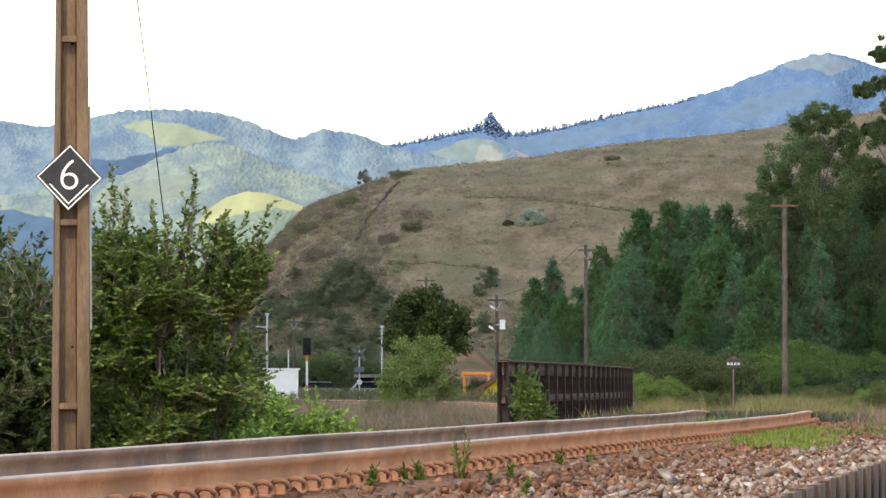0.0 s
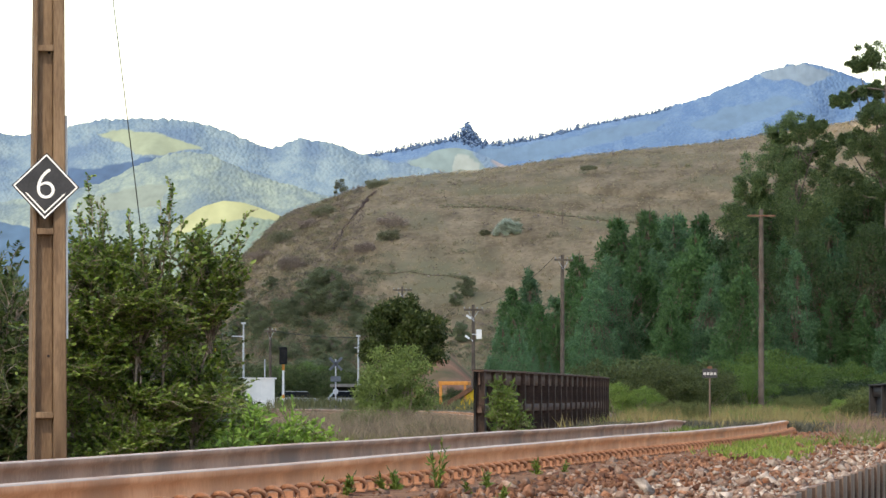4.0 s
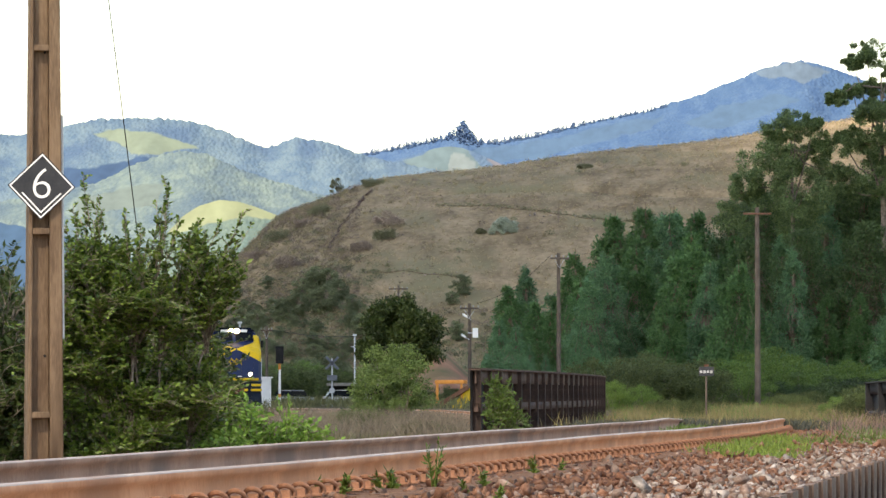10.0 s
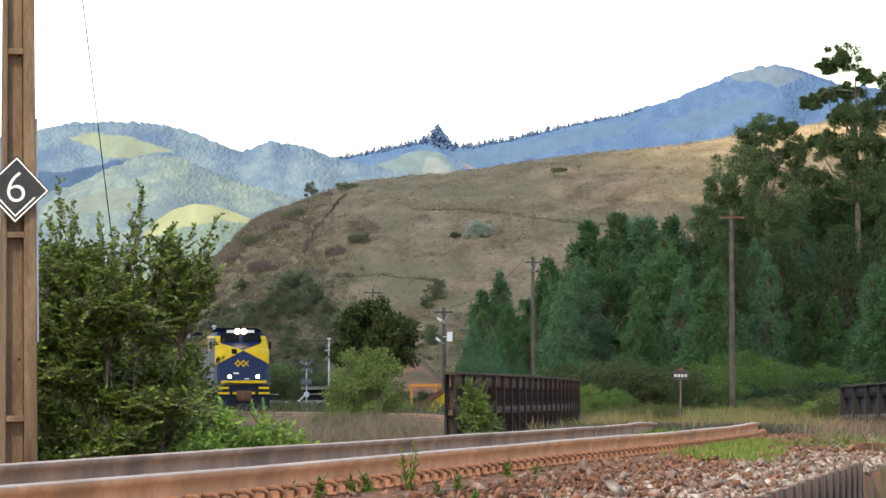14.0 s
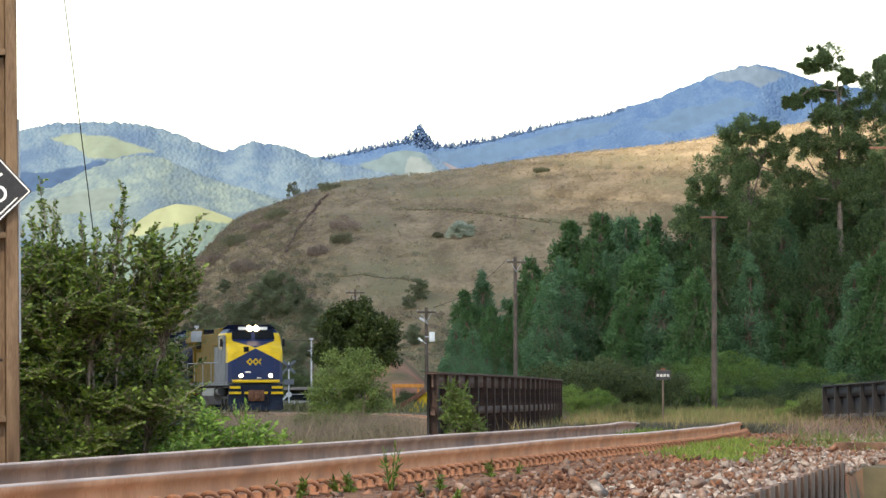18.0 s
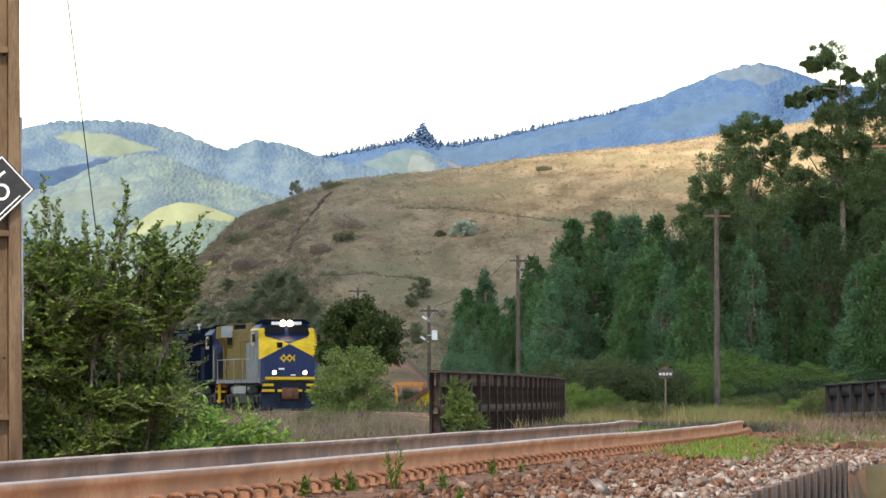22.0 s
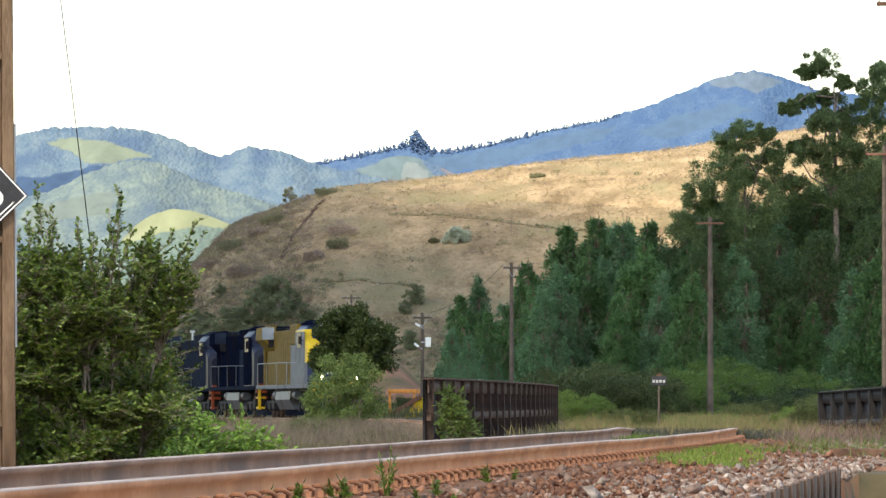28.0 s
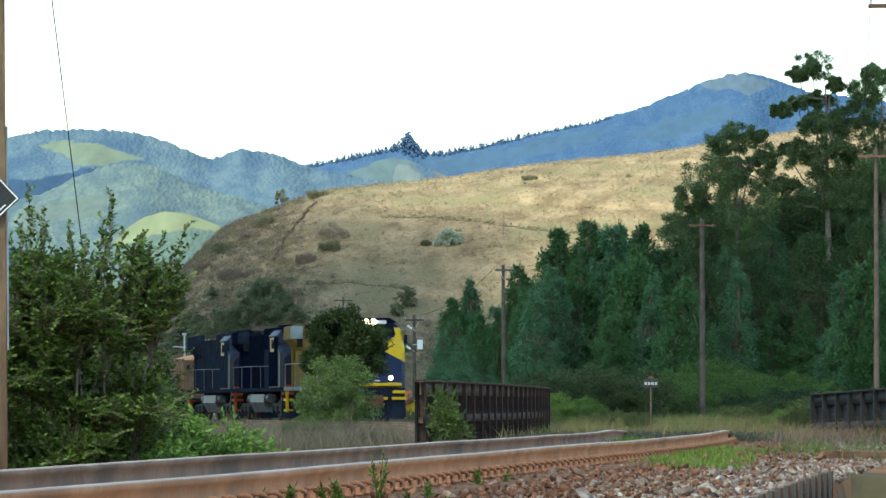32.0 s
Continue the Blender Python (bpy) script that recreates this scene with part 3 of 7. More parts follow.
def mountain(name, label, profile, far, deep, one, two, third, seed, foot=-5.0, cell=3.4, fields=(), relief=1.0, woods=1.0):
    """A range: profile gives bearing and height of its crest, falling towards the viewer; woods stand on all but its cleared fields."""
    b, z = np.array(profile).T / PACE
    u, v = np.linspace(b[0], b[-1], max(200, int((b[-1] - b[0]) * 5200))), np.r_[np.linspace(0, 1, 130), 1.003, 1.08]
    sharp = np.interp(u, b, z) * far
    wide = max(3, int(0.016 / (u[1] - u[0])))
    even = np.convolve(np.pad(sharp, wide, "edge"), np.hanning(2 * wide + 1) / np.hanning(2 * wide + 1).sum(), "valid")
    close = max(1, int(0.0009 / (u[1] - u[0])))
    sharp = np.convolve(np.pad(sharp, close, "edge"), np.hanning(2 * close + 3)[1:-1] / np.hanning(2 * close + 3).sum(), "valid")
    # the ragged tops of the woods along the crest
    edge = np.random.default_rng(seed).normal(size=(3, len(u)))
    ragged = sum(np.convolve(edge[k], np.ones(w) / w ** 0.5, "same") * g for k, (w, g) in enumerate(((2, 0.30), (5, 0.36), (14, 0.30)))) * woods * far / 10400 * 2.2
    U, V = np.meshgrid(u, v)
    W = np.clip(V, 0, 1)
    crest = even[None] + (sharp - even)[None] * W ** 7 + ragged[None] * W ** 45
    Y = far - deep * (1 - V)
    X = U * Y
    spur = 0.10 * rough(U * 99 + V * 1.1, V * 2.2, 1.0, seed) + 0.045 * rough(U * 310 - V * 2, V * 5, 1.0, seed + 2)
    H = foot + (crest * Y / far - foot) * (W ** 0.8) * (1 + relief * spur * np.sin(W * np.pi)) * (1 - 0.05 * np.sin(W * np.pi))
    H = np.where(V > 1.01, H - 30, H)
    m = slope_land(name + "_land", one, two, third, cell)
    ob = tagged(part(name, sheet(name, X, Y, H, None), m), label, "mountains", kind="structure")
    # cleared pastures, bare earth, denser woods, cloud shade and sunlit tops as colour: each an outline of bearing and
    # rise
    land = np.zeros((*U.shape, 4), np.float32)
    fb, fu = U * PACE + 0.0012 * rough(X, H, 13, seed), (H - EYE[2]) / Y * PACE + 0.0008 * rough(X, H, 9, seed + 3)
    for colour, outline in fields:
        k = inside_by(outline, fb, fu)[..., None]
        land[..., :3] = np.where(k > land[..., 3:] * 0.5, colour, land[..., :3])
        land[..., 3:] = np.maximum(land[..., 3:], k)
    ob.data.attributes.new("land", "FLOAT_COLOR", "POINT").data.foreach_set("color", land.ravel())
    return ob


# the blue in these wood and pasture colours is distance haze
W_HAZED = leafy("far_hazed_woods", (0.056, 0.108, 0.215), (0.076, 0.134, 0.240), 0.9)
PASTURE, OLD_PASTURE, HAZED_PASTURE, BARE = (0.115, 0.145, 0.112), (0.072, 0.106, 0.118), (0.043, 0.080, 0.132), (0.112, 0.138, 0.142)

# base colours of the ranges carry the blue of distance haze
mountain("mountain_right", "wooded mountain coloured blue with haze, rising to a flat top", [(-0.06, 0.100), (-0.024, 0.107), (-0.006, 0.110), (0.006, 0.1125), (0.014, 0.1140), (0.0185, 0.1150), (0.0212, 0.1152), (0.0245, 0.1142), (0.029, 0.1122), (0.036, 0.1122), (0.054, 0.1155), (0.079, 0.1215), (0.104, 0.1265), (0.127, 0.1335), (0.1425, 0.1400), (0.152, 0.1440), (0.162, 0.1470), (0.170, 0.1480), (0.178, 0.1472), (0.186, 0.1445), (0.200, 0.139),
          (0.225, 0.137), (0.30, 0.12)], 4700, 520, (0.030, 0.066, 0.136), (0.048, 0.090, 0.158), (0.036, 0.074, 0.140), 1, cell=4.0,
         fields=[(HAZED_PASTURE, [(0.024, 0.1085), (0.050, 0.1120), (0.070, 0.1160), (0.088, 0.1200), (0.110, 0.1235), (0.105, 0.1180), (0.080, 0.1120), (0.060, 0.1060), (0.030, 0.1020)]), ((0.066, 0.098, 0.135), [(0.150, 0.1435), (0.160, 0.1462), (0.170, 0.1475), (0.178, 0.1458), (0.184, 0.1425), (0.172, 0.1385), (0.164, 0.1400), (0.156, 0.1400)]),
                 (HAZED_PASTURE, [(0.118, 0.1200), (0.135, 0.1275), (0.160, 0.1330), (0.172, 0.1310), (0.150, 0.1220), (0.130, 0.1170)])])
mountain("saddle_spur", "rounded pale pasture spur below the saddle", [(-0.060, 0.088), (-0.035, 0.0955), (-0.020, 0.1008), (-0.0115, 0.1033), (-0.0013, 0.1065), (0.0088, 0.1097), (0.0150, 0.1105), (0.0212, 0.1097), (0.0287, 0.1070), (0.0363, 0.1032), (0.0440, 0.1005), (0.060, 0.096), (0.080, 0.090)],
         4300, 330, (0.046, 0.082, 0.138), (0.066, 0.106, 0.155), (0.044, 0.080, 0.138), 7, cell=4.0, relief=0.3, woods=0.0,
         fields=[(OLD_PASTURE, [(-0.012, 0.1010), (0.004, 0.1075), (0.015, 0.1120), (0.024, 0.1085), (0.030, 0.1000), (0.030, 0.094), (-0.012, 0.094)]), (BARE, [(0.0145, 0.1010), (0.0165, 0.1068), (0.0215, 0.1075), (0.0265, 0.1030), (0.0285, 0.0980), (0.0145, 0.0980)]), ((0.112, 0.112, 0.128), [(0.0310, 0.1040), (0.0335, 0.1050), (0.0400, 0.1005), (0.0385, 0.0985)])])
mountain("mountain_left", "wooded mountain range coloured blue-green with haze", [(-0.26, 0.117), (-0.196, 0.1185), (-0.176, 0.1155), (-0.158, 0.1195), (-0.14, 0.1228), (-0.118, 0.1232), (-0.10, 0.1222), (-0.088, 0.1185), (-0.066, 0.1100), (-0.058, 0.1130), (-0.052, 0.1147), (-0.038, 0.1125), (-0.022, 0.1065), (0.01, 0.100), (0.06, 0.095)],
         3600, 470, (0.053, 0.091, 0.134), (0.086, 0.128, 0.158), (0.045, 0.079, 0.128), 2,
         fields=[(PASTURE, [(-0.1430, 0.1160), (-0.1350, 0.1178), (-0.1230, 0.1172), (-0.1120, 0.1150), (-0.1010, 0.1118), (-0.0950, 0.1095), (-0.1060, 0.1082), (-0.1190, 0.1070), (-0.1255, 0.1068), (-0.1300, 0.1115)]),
                 # darker woods with cloud shade put into their colour
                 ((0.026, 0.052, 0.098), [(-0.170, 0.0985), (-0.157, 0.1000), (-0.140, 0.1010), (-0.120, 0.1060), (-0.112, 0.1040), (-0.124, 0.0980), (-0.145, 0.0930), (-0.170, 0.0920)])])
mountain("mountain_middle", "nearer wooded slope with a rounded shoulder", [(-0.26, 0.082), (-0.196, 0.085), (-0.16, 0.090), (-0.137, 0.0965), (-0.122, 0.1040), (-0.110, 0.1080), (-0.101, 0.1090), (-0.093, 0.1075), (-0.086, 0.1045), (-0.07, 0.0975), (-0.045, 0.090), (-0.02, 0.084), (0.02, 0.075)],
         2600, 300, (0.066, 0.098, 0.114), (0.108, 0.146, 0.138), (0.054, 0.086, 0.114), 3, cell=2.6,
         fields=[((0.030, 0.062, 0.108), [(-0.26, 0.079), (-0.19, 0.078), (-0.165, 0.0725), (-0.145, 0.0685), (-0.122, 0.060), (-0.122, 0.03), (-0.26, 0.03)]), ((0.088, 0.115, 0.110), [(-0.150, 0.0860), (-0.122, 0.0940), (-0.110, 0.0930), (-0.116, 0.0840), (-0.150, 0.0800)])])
mountain("pasture_hill", "pasture knoll with sunlight put into its yellow-green top", [(-0.122, 0.058), (-0.115, 0.066), (-0.109, 0.0735), (-0.103, 0.0800), (-0.096, 0.0845), (-0.0868, 0.0872), (-0.078, 0.0863), (-0.070, 0.0838), (-0.060, 0.0797), (-0.050, 0.074), (-0.040, 0.066)],
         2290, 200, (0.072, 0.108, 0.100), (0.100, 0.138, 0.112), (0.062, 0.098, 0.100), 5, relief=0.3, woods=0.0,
         # sunlight on the knoll's top, put in as a brighter colour
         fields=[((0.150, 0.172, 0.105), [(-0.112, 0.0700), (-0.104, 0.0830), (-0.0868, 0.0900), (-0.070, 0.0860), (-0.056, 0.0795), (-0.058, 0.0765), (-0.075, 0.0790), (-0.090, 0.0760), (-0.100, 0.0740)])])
# red earth bank under the far trees
bu, bv = np.linspace(-0.006, 0.25, 120), np.linspace(0, 1, 8)
BU, BV = np.meshgrid(bu, bv)
BY = (166 + 10 * BV) * PACE
BANK = surface("red_bank", (0.26, 0.12, 0.07), (0.38, 0.20, 0.12), 0.4, 0.95, 0, 0.5, 4, third=(0.12, 0.11, 0.05))
tagged(part("earth_bank", sheet("earth_bank", BU * (166 + 10 * BV), BY, -0.95 + BV * (3.9 + 1.3 * rough(BU * 90, BV, 1.0, 4)) * np.clip((BU + 0.007) * 160, 0, 1), None), BANK), "red earth bank below the trees", "bank", kind="structure")

# trees on the saddle and its knoll


def skyline_trees(name, label, seed, places, y, radii, material):
    """Trees that stand out one by one on the saddle: heaped crowns above a bearing and rise."""
    rng = np.random.default_rng(seed)
    c, r = [], []
    for (b, u), size in zip(places, radii):
        for k in range(30):
            f = k / 29
            q = rng.normal(size=3) * np.array([0.62, 0.4, 0.0]) * size * (1.1 - 0.85 * f)
            c.append((b / PACE * y + q[0], y + q[1], EYE[2] + u / PACE * y + size * (2.5 * f - 0.8))), r.append(size * rng.uniform(0.18, 0.36) * (1.15 - 0.45 * f))
    crowns(name, label, rng, np.array(c), np.array(r), material, 1.05)


r6 = random.Random(4)
row = [(b, np.interp(b, [-0.024, 0.006, 0.019, 0.029, 0.036, 0.054, 0.079, 0.104, 0.127], [0.1062, 0.1122, 0.1150, 0.1120, 0.1118, 0.1150, 0.1210, 0.1260, 0.1325])) for b in np.arange(-0.022, 0.112, 0.0011) + np.array([r6.uniform(-0.0006, 0.0006) for _ in range(122)])]
skyline_trees("saddle_trees", "row of trees standing along the saddle", 12, row, 4560, [r6.uniform(0.8, 2.0) * (1.0 if b < 0.075 else 0.75) for b, _ in row], W_HAZED)
skyline_trees("knoll_trees", "tall wooded knoll at the saddle", 13, [(0.0150, 0.1140), (0.0170, 0.1148), (0.0190, 0.1160), (0.0205, 0.1172), (0.0218, 0.1168), (0.0232, 0.1155), (0.0250, 0.1140), (0.0268, 0.1122), (0.0282, 0.1108), (0.0212, 0.1188), (0.0208, 0.1135), (0.0235, 0.1120)], 4540, [2.6, 2.8, 3.4, 3.8, 3.6, 3.2, 2.8, 2.4, 2.0, 2.8, 3.4, 3.0], W_HAZED)

# ---- the cloud whose shade lies on the valley ----


RIM = Vector((0.93, 0.37)).normalized()


def cloud():
    rng = np.random.default_rng(11)
    bm = bmesh.new()
    bmesh.ops.create_icosphere(bm, subdivisions=1, radius=1.0)
    v0 = np.array([v.co[:] for v in bm.verts])
    f0 = np.array([[v.index for v in f.verts] for f in bm.faces])
    bm.free()
    vs, fs, n = [], [], 0
    for k in range(2600):
        # across: out to the ragged rim at 0; along: the rim's own run
        across, along = -900 * rng.random() ** 1.25, rng.uniform(260, 2300)
        rim = -across + 22 * math.sin(along * 0.021) + 12 * math.sin(along * 0.057)
        if rim < 70 and rng.random() > (max(0.0, rim) / 70) ** 0.8:
            continue
        r = rng.uniform(30, 70) * (0.35 + 0.65 * min(1, max(0.0, rim / 90)))
        x, y = RIM.x * across - RIM.y * along, RIM.y * across + RIM.x * along
        vs.append(v0 * (r, r, r * 0.45) + (x, y, rng.uniform(-18, 18))), fs.append(f0 + n)
        n += len(v0)
    # the thin even veil in front of the thick part, added unseen to soften near sun
    bm = bmesh.new()
    bmesh.ops.create_icosphere(bm, subdivisions=2, radius=1.0)
    v1, f1 = np.array([v.co[:] for v in bm.verts]), np.array([[v.index for v in f.verts] for f in bm.faces])
    bm.free()
    across, along = -400 + 750 * v1[:, 0], -160 + 500 * v1[:, 1]
    vs.append(np.stack([RIM.x * across - RIM.y * along, RIM.y * across + RIM.x * along, 12 * v1[:, 2]], 1)), fs.append(f1 + n)
    return tagged(part("cloud", from_arrays("cloud", np.concatenate(vs), np.concatenate(fs), True), CLOUD_WHITE), "broad grey-white cloud drifting over the valley", "cloud")


the_cloud = cloud()

# ---- rails, sleepers and clips ----
track = thing("railway_track", "single broad-gauge track on rusty sleepers and red ballast", "railway track", pose(0, 0, 0), kind="structure")
RAIL = [(-0.075, 0.0), (0.075, 0.0), (0.075, 0.012), (0.012, 0.032), (0.010, 0.135), (0.036, 0.148), (0.037, 0.178), (0.030, 0.186), (-0.030, 0.186), (-0.037, 0.178), (-0.036, 0.148), (-0.010, 0.135), (-0.012, 0.032), (-0.075, 0.012)]


def rail(offset, seed, steel, label):
    n = len(LINE)
    s = np.arange(n) * STEP
    wave = np.interp(LINE[:, 1], [30, 60, 90], [0.2, 0.5, 0.6]) * (0.005 * np.sin(s * 0.43 + seed) + 0.004 * np.sin(s * 0.23 + 2 * seed) + 0.002 * np.sin(s * 0.9 + seed))
    c = LINE + LEFT * offset
    # the bed has settled at the near end, more under the far rail
    top = rail_top(LINE[:, 1]) - 0.186 + wave - np.interp(LINE[:, 1], [25, 60], [0.005 if offset > 0 else 0.018, 0.0])
    prof = np.array(RAIL)
    v = np.stack([c[:, None, 0] + LEFT[:, None, 0] * prof[None, :, 0], c[:, None, 1] + LEFT[:, None, 1] * prof[None, :, 0], top[:, None] + prof[None, :, 1]], -1).reshape(-1, 3)
    m = len(prof)
    i = (np.arange(n - 1)[:, None] * m)
    j, k = np.arange(m)[None], (np.arange(m)[None] + 1) % m
    f = np.stack([i + j, i + k, i + m + k, i + m + j], -1).reshape(-1, 4)
    me = from_arrays("rail", v, f)
    me.materials.append(steel), me.materials.append(RAIL_HEAD)
    which = np.tile(np.isin(np.arange(m), (6, 7, 8)).astype(np.int32), n - 1)
    me.polygons.foreach_set("material_index", which)
    return part("rail", me, None, track, label)


rail(0.835, 0.3, RAIL_STEEL, "worn steel rail with an orange-brown web")
rail(-0.835, 1.9, SHADED_STEEL, "worn steel rail with its web coloured dark brown for shade")

sleeper_mesh = bpy.data.meshes.new("sleeper")
bm = boxes(((-1.35, -0.11, -0.16), (1.35, 0.11, 0.0), 0.012))
bm.to_mesh(sleeper_mesh), bm.free()
sleeper_mesh.materials.append(OLD_WOOD)


def clip_mesh():
    """A coiled spring clip with its lug, beside the rail's foot."""
    a = np.linspace(-0.35, np.pi + 0.35, 12)
    ring = np.stack([0.048 * np.cos(a), 0.020 * np.cos(2 * a), 0.012 + 0.046 * np.sin(a)], 1)
    v, f = tube(ring, np.full(12, 0.013), 8)
    leg = np.array([(0.012, 0.043, 0.012), (-0.03, 0.047, 0.020), (-0.055, 0.035, 0.018)])
    v2, f2 = tube(leg, np.full(3, 0.010), 6)
    bm = boxes(((-0.02, -0.022, -0.01), (0.03, 0.018, 0.034), 0.004), ((-0.05, -0.052, -0.016), (0.05, 0.052, 0.0), 0.003))
    bm.verts.index_update()
    bv = np.array([p.co[:] for p in bm.verts])
    bf = [[p.index for p in q.verts] for q in bm.faces]
    bm.free()
    me = bpy.data.meshes.new("clip")
    n1, n2 = len(v), len(v) + len(v2)
    me.from_pydata(np.vstack([v, v2, bv]).tolist(), [], f.tolist() + (f2 + n1).tolist() + [[i + n2 for i in q] for q in bf])
    me.materials.append(CLIP_RUST)
    return me


CLIP = clip_mesh()
near_i = [i for i in range(len(LINE)) if 14 < LINE[i, 1] < 94]
s0, s1 = near_i[0] * STEP, near_i[-1] * STEP
s = s0
while s < s1:
    p = on_line(s)
    k = int(s / STEP)
    rz = math.degrees(math.atan2(AHEAD[k, 1], AHEAD[k, 0])) + 90
    sl = part("sleeper", sleeper_mesh, None, track, "", pose(p[0], p[1], p[2] - 0.192, 0, 0, rz))
    for side, sgn in ((1, 1), (-1, -1)):
        for out in (0.095,):
            part("clip", CLIP, None, sl, "", pose(sgn * (0.835 + out), 0.02, 0.020, 0, 0, 0 if sgn * out > 0 else 180))
    s += 0.55
# sleepers farther on, in one piece
vs, fs, n = [], [], 0
cube = np.array([(x, y, z) for x in (-1.35, 1.35) for y in (-0.11, 0.11) for z in (-0.16, 0)])
quads = np.array([(0, 1, 3, 2), (4, 6, 7, 5), (0, 4, 5, 1), (2, 3, 7, 6), (0, 2, 6, 4), (1, 5, 7, 3)])
for i in range(0, len(LINE), 2):
    if (LINE[i, 1] >= 94 and LINE[i, 1] < 420) or LINE[i, 1] < 14:
        a = LEFT[i]
        w = cube[:, :1] * a[None] + cube[:, 1:2] * AHEAD[i][None]
        vs.append(np.column_stack([LINE[i] + w, float(rail_top(LINE[i, 1])) - 0.192 + cube[:, 2]])), fs.append(quads + n)
        n += 8
tagged(part("sleeper", from_arrays("sleepers", np.concatenate(vs), np.concatenate(fs)), OLD_WOOD, track), "dark weathered sleepers", kind="stuff")

# ---- the train ----


def livery(name, low, high):
    """Cab paint: a blue nose with two bright wedges that meet at its middle."""
    m = bpy.data.materials.new(name)
    m.use_nodes = True
    n, l = m.node_tree.nodes, m.node_tree.links
    p = n["Principled BSDF"]
    p.inputs["Roughness"].default_value = 0.45
    p.inputs["Specular IOR Level"].default_value = 0.25
    geo, cut = n.new("ShaderNodeTexCoord"), n.new("ShaderNodeSeparateXYZ")
    l.new(geo.outputs["Object"], cut.inputs[0])

    def calc(op, a, b):
        q = n.new("ShaderNodeMath")
        q.operation = op
        for i, x in enumerate((a, b)):
            if isinstance(x, (int, float)):
                q.inputs[i].default_value = x
            else:
                l.new(x, q.inputs[i])
        return q.outputs[0]

    x, z = calc("ABSOLUTE", cut.outputs["X"], 0), cut.outputs["Z"]
    lower = calc("SUBTRACT", 3.40, calc("MULTIPLY", x, 0.52))
    upper = calc("ADD", 3.42, calc("MULTIPLY", x, 0.34))
    upper = calc("MAXIMUM", upper, calc("MULTIPLY", calc("GREATER_THAN", x, 1.12), 4.22))
    inside = calc("MULTIPLY", calc("GREATER_THAN", z, lower), calc("LESS_THAN", z, upper))
    dirt = n.new("ShaderNodeTexNoise")
    dirt.inputs["Scale"].default_value, dirt.inputs["Detail"].default_value = 2.5, 7
    l.new(geo.outputs["Object"], dirt.inputs["Vector"])
    mix, worn = n.new("ShaderNodeMixRGB"), n.new("ShaderNodeMixRGB")
    l.new(inside, mix.inputs["Fac"])
    mix.inputs["Color1"].default_value, mix.inputs["Color2"].default_value = (*low, 1), (*high, 1)
    worn.inputs["Color2"].default_value = (0.04, 0.036, 0.03, 1)
    l.new(calc("MULTIPLY", calc("SUBTRACT", dirt.outputs["Fac"], 0.45), 0.7), worn.inputs["Fac"])
    l.new(mix.outputs["Color"], worn.inputs["Color1"])
    l.new(worn.outputs["Color"], p.inputs["Base Color"])
    return m


BRIGHT_CAB = livery("blue_and_yellow_cab", (0.005, 0.018, 0.075), (0.66, 0.44, 0.016))
DARK_CAB = livery("dark_cab", (0.006, 0.009, 0.022), (0.008, 0.012, 0.028))


def loft(sections, name="loft"):
    """A closed skin over outlines of equal count (front to back)."""
    n = len(sections[0])
    v = [p for s in sections for p in s]
    bm = bmesh.new()
    vv = [bm.verts.new(p) for p in v]
    for a in range(len(sections) - 1):
        for i in range(n):
            j = (i + 1) % n
            bm.faces.new((vv[a * n + i], vv[a * n + j], vv[(a + 1) * n + j], vv[(a + 1) * n + i]))
    bm.faces.new(vv[:n][::-1]), bm.faces.new(vv[-n:])
    bmesh.ops.recalc_face_normals(bm, faces=bm.faces)
    return bm


WHEELSETS = []


def bogie(parent, y, axles, paint):
    b = part("bogie", boxes(((-1.18, y - 1.9, 0.45), (-1.04, y + 1.9, 0.85), 0.04), ((1.04, y - 1.9, 0.45), (1.18, y + 1.9, 0.85), 0.04), ((-1.1, y - 0.3, 0.5), (1.1, y + 0.3, 0.95), 0.04),
             *[((s - 0.12, y + a - 0.2, 0.35), (s + 0.12, y + a + 0.2, 0.72), 0.03) for s in (-1.14, 1.14) for a in axles]), BLACK_STEEL, parent, "dark grimy truck frame")
    for a in axles:
        bm = bmesh.new()
        rod(bm, (-1.0, 0, 0), (1.0, 0, 0), 0.08, seg=10)
        for s in (-1, 1):
            rod(bm, (s * 0.765, 0, 0), (s * 0.90, 0, 0), 0.50, 0.49, seg=24)
            rod(bm, (s * 0.735, 0, 0), (s * 0.765, 0, 0), 0.53, seg=24)
            for q in range(6):
                an = q * math.pi / 3
                rod(bm, (s * 0.895, 0.28 * math.cos(an), 0.28 * math.sin(an)), (s * 0.915, 0.28 * math.cos(an), 0.28 * math.sin(an)), 0.06, seg=8)
        w = part("wheelset", bm, DARK_RUST, b, "", pose(0, y + a, 0.50))
        WHEELSETS.append(w)
    return b


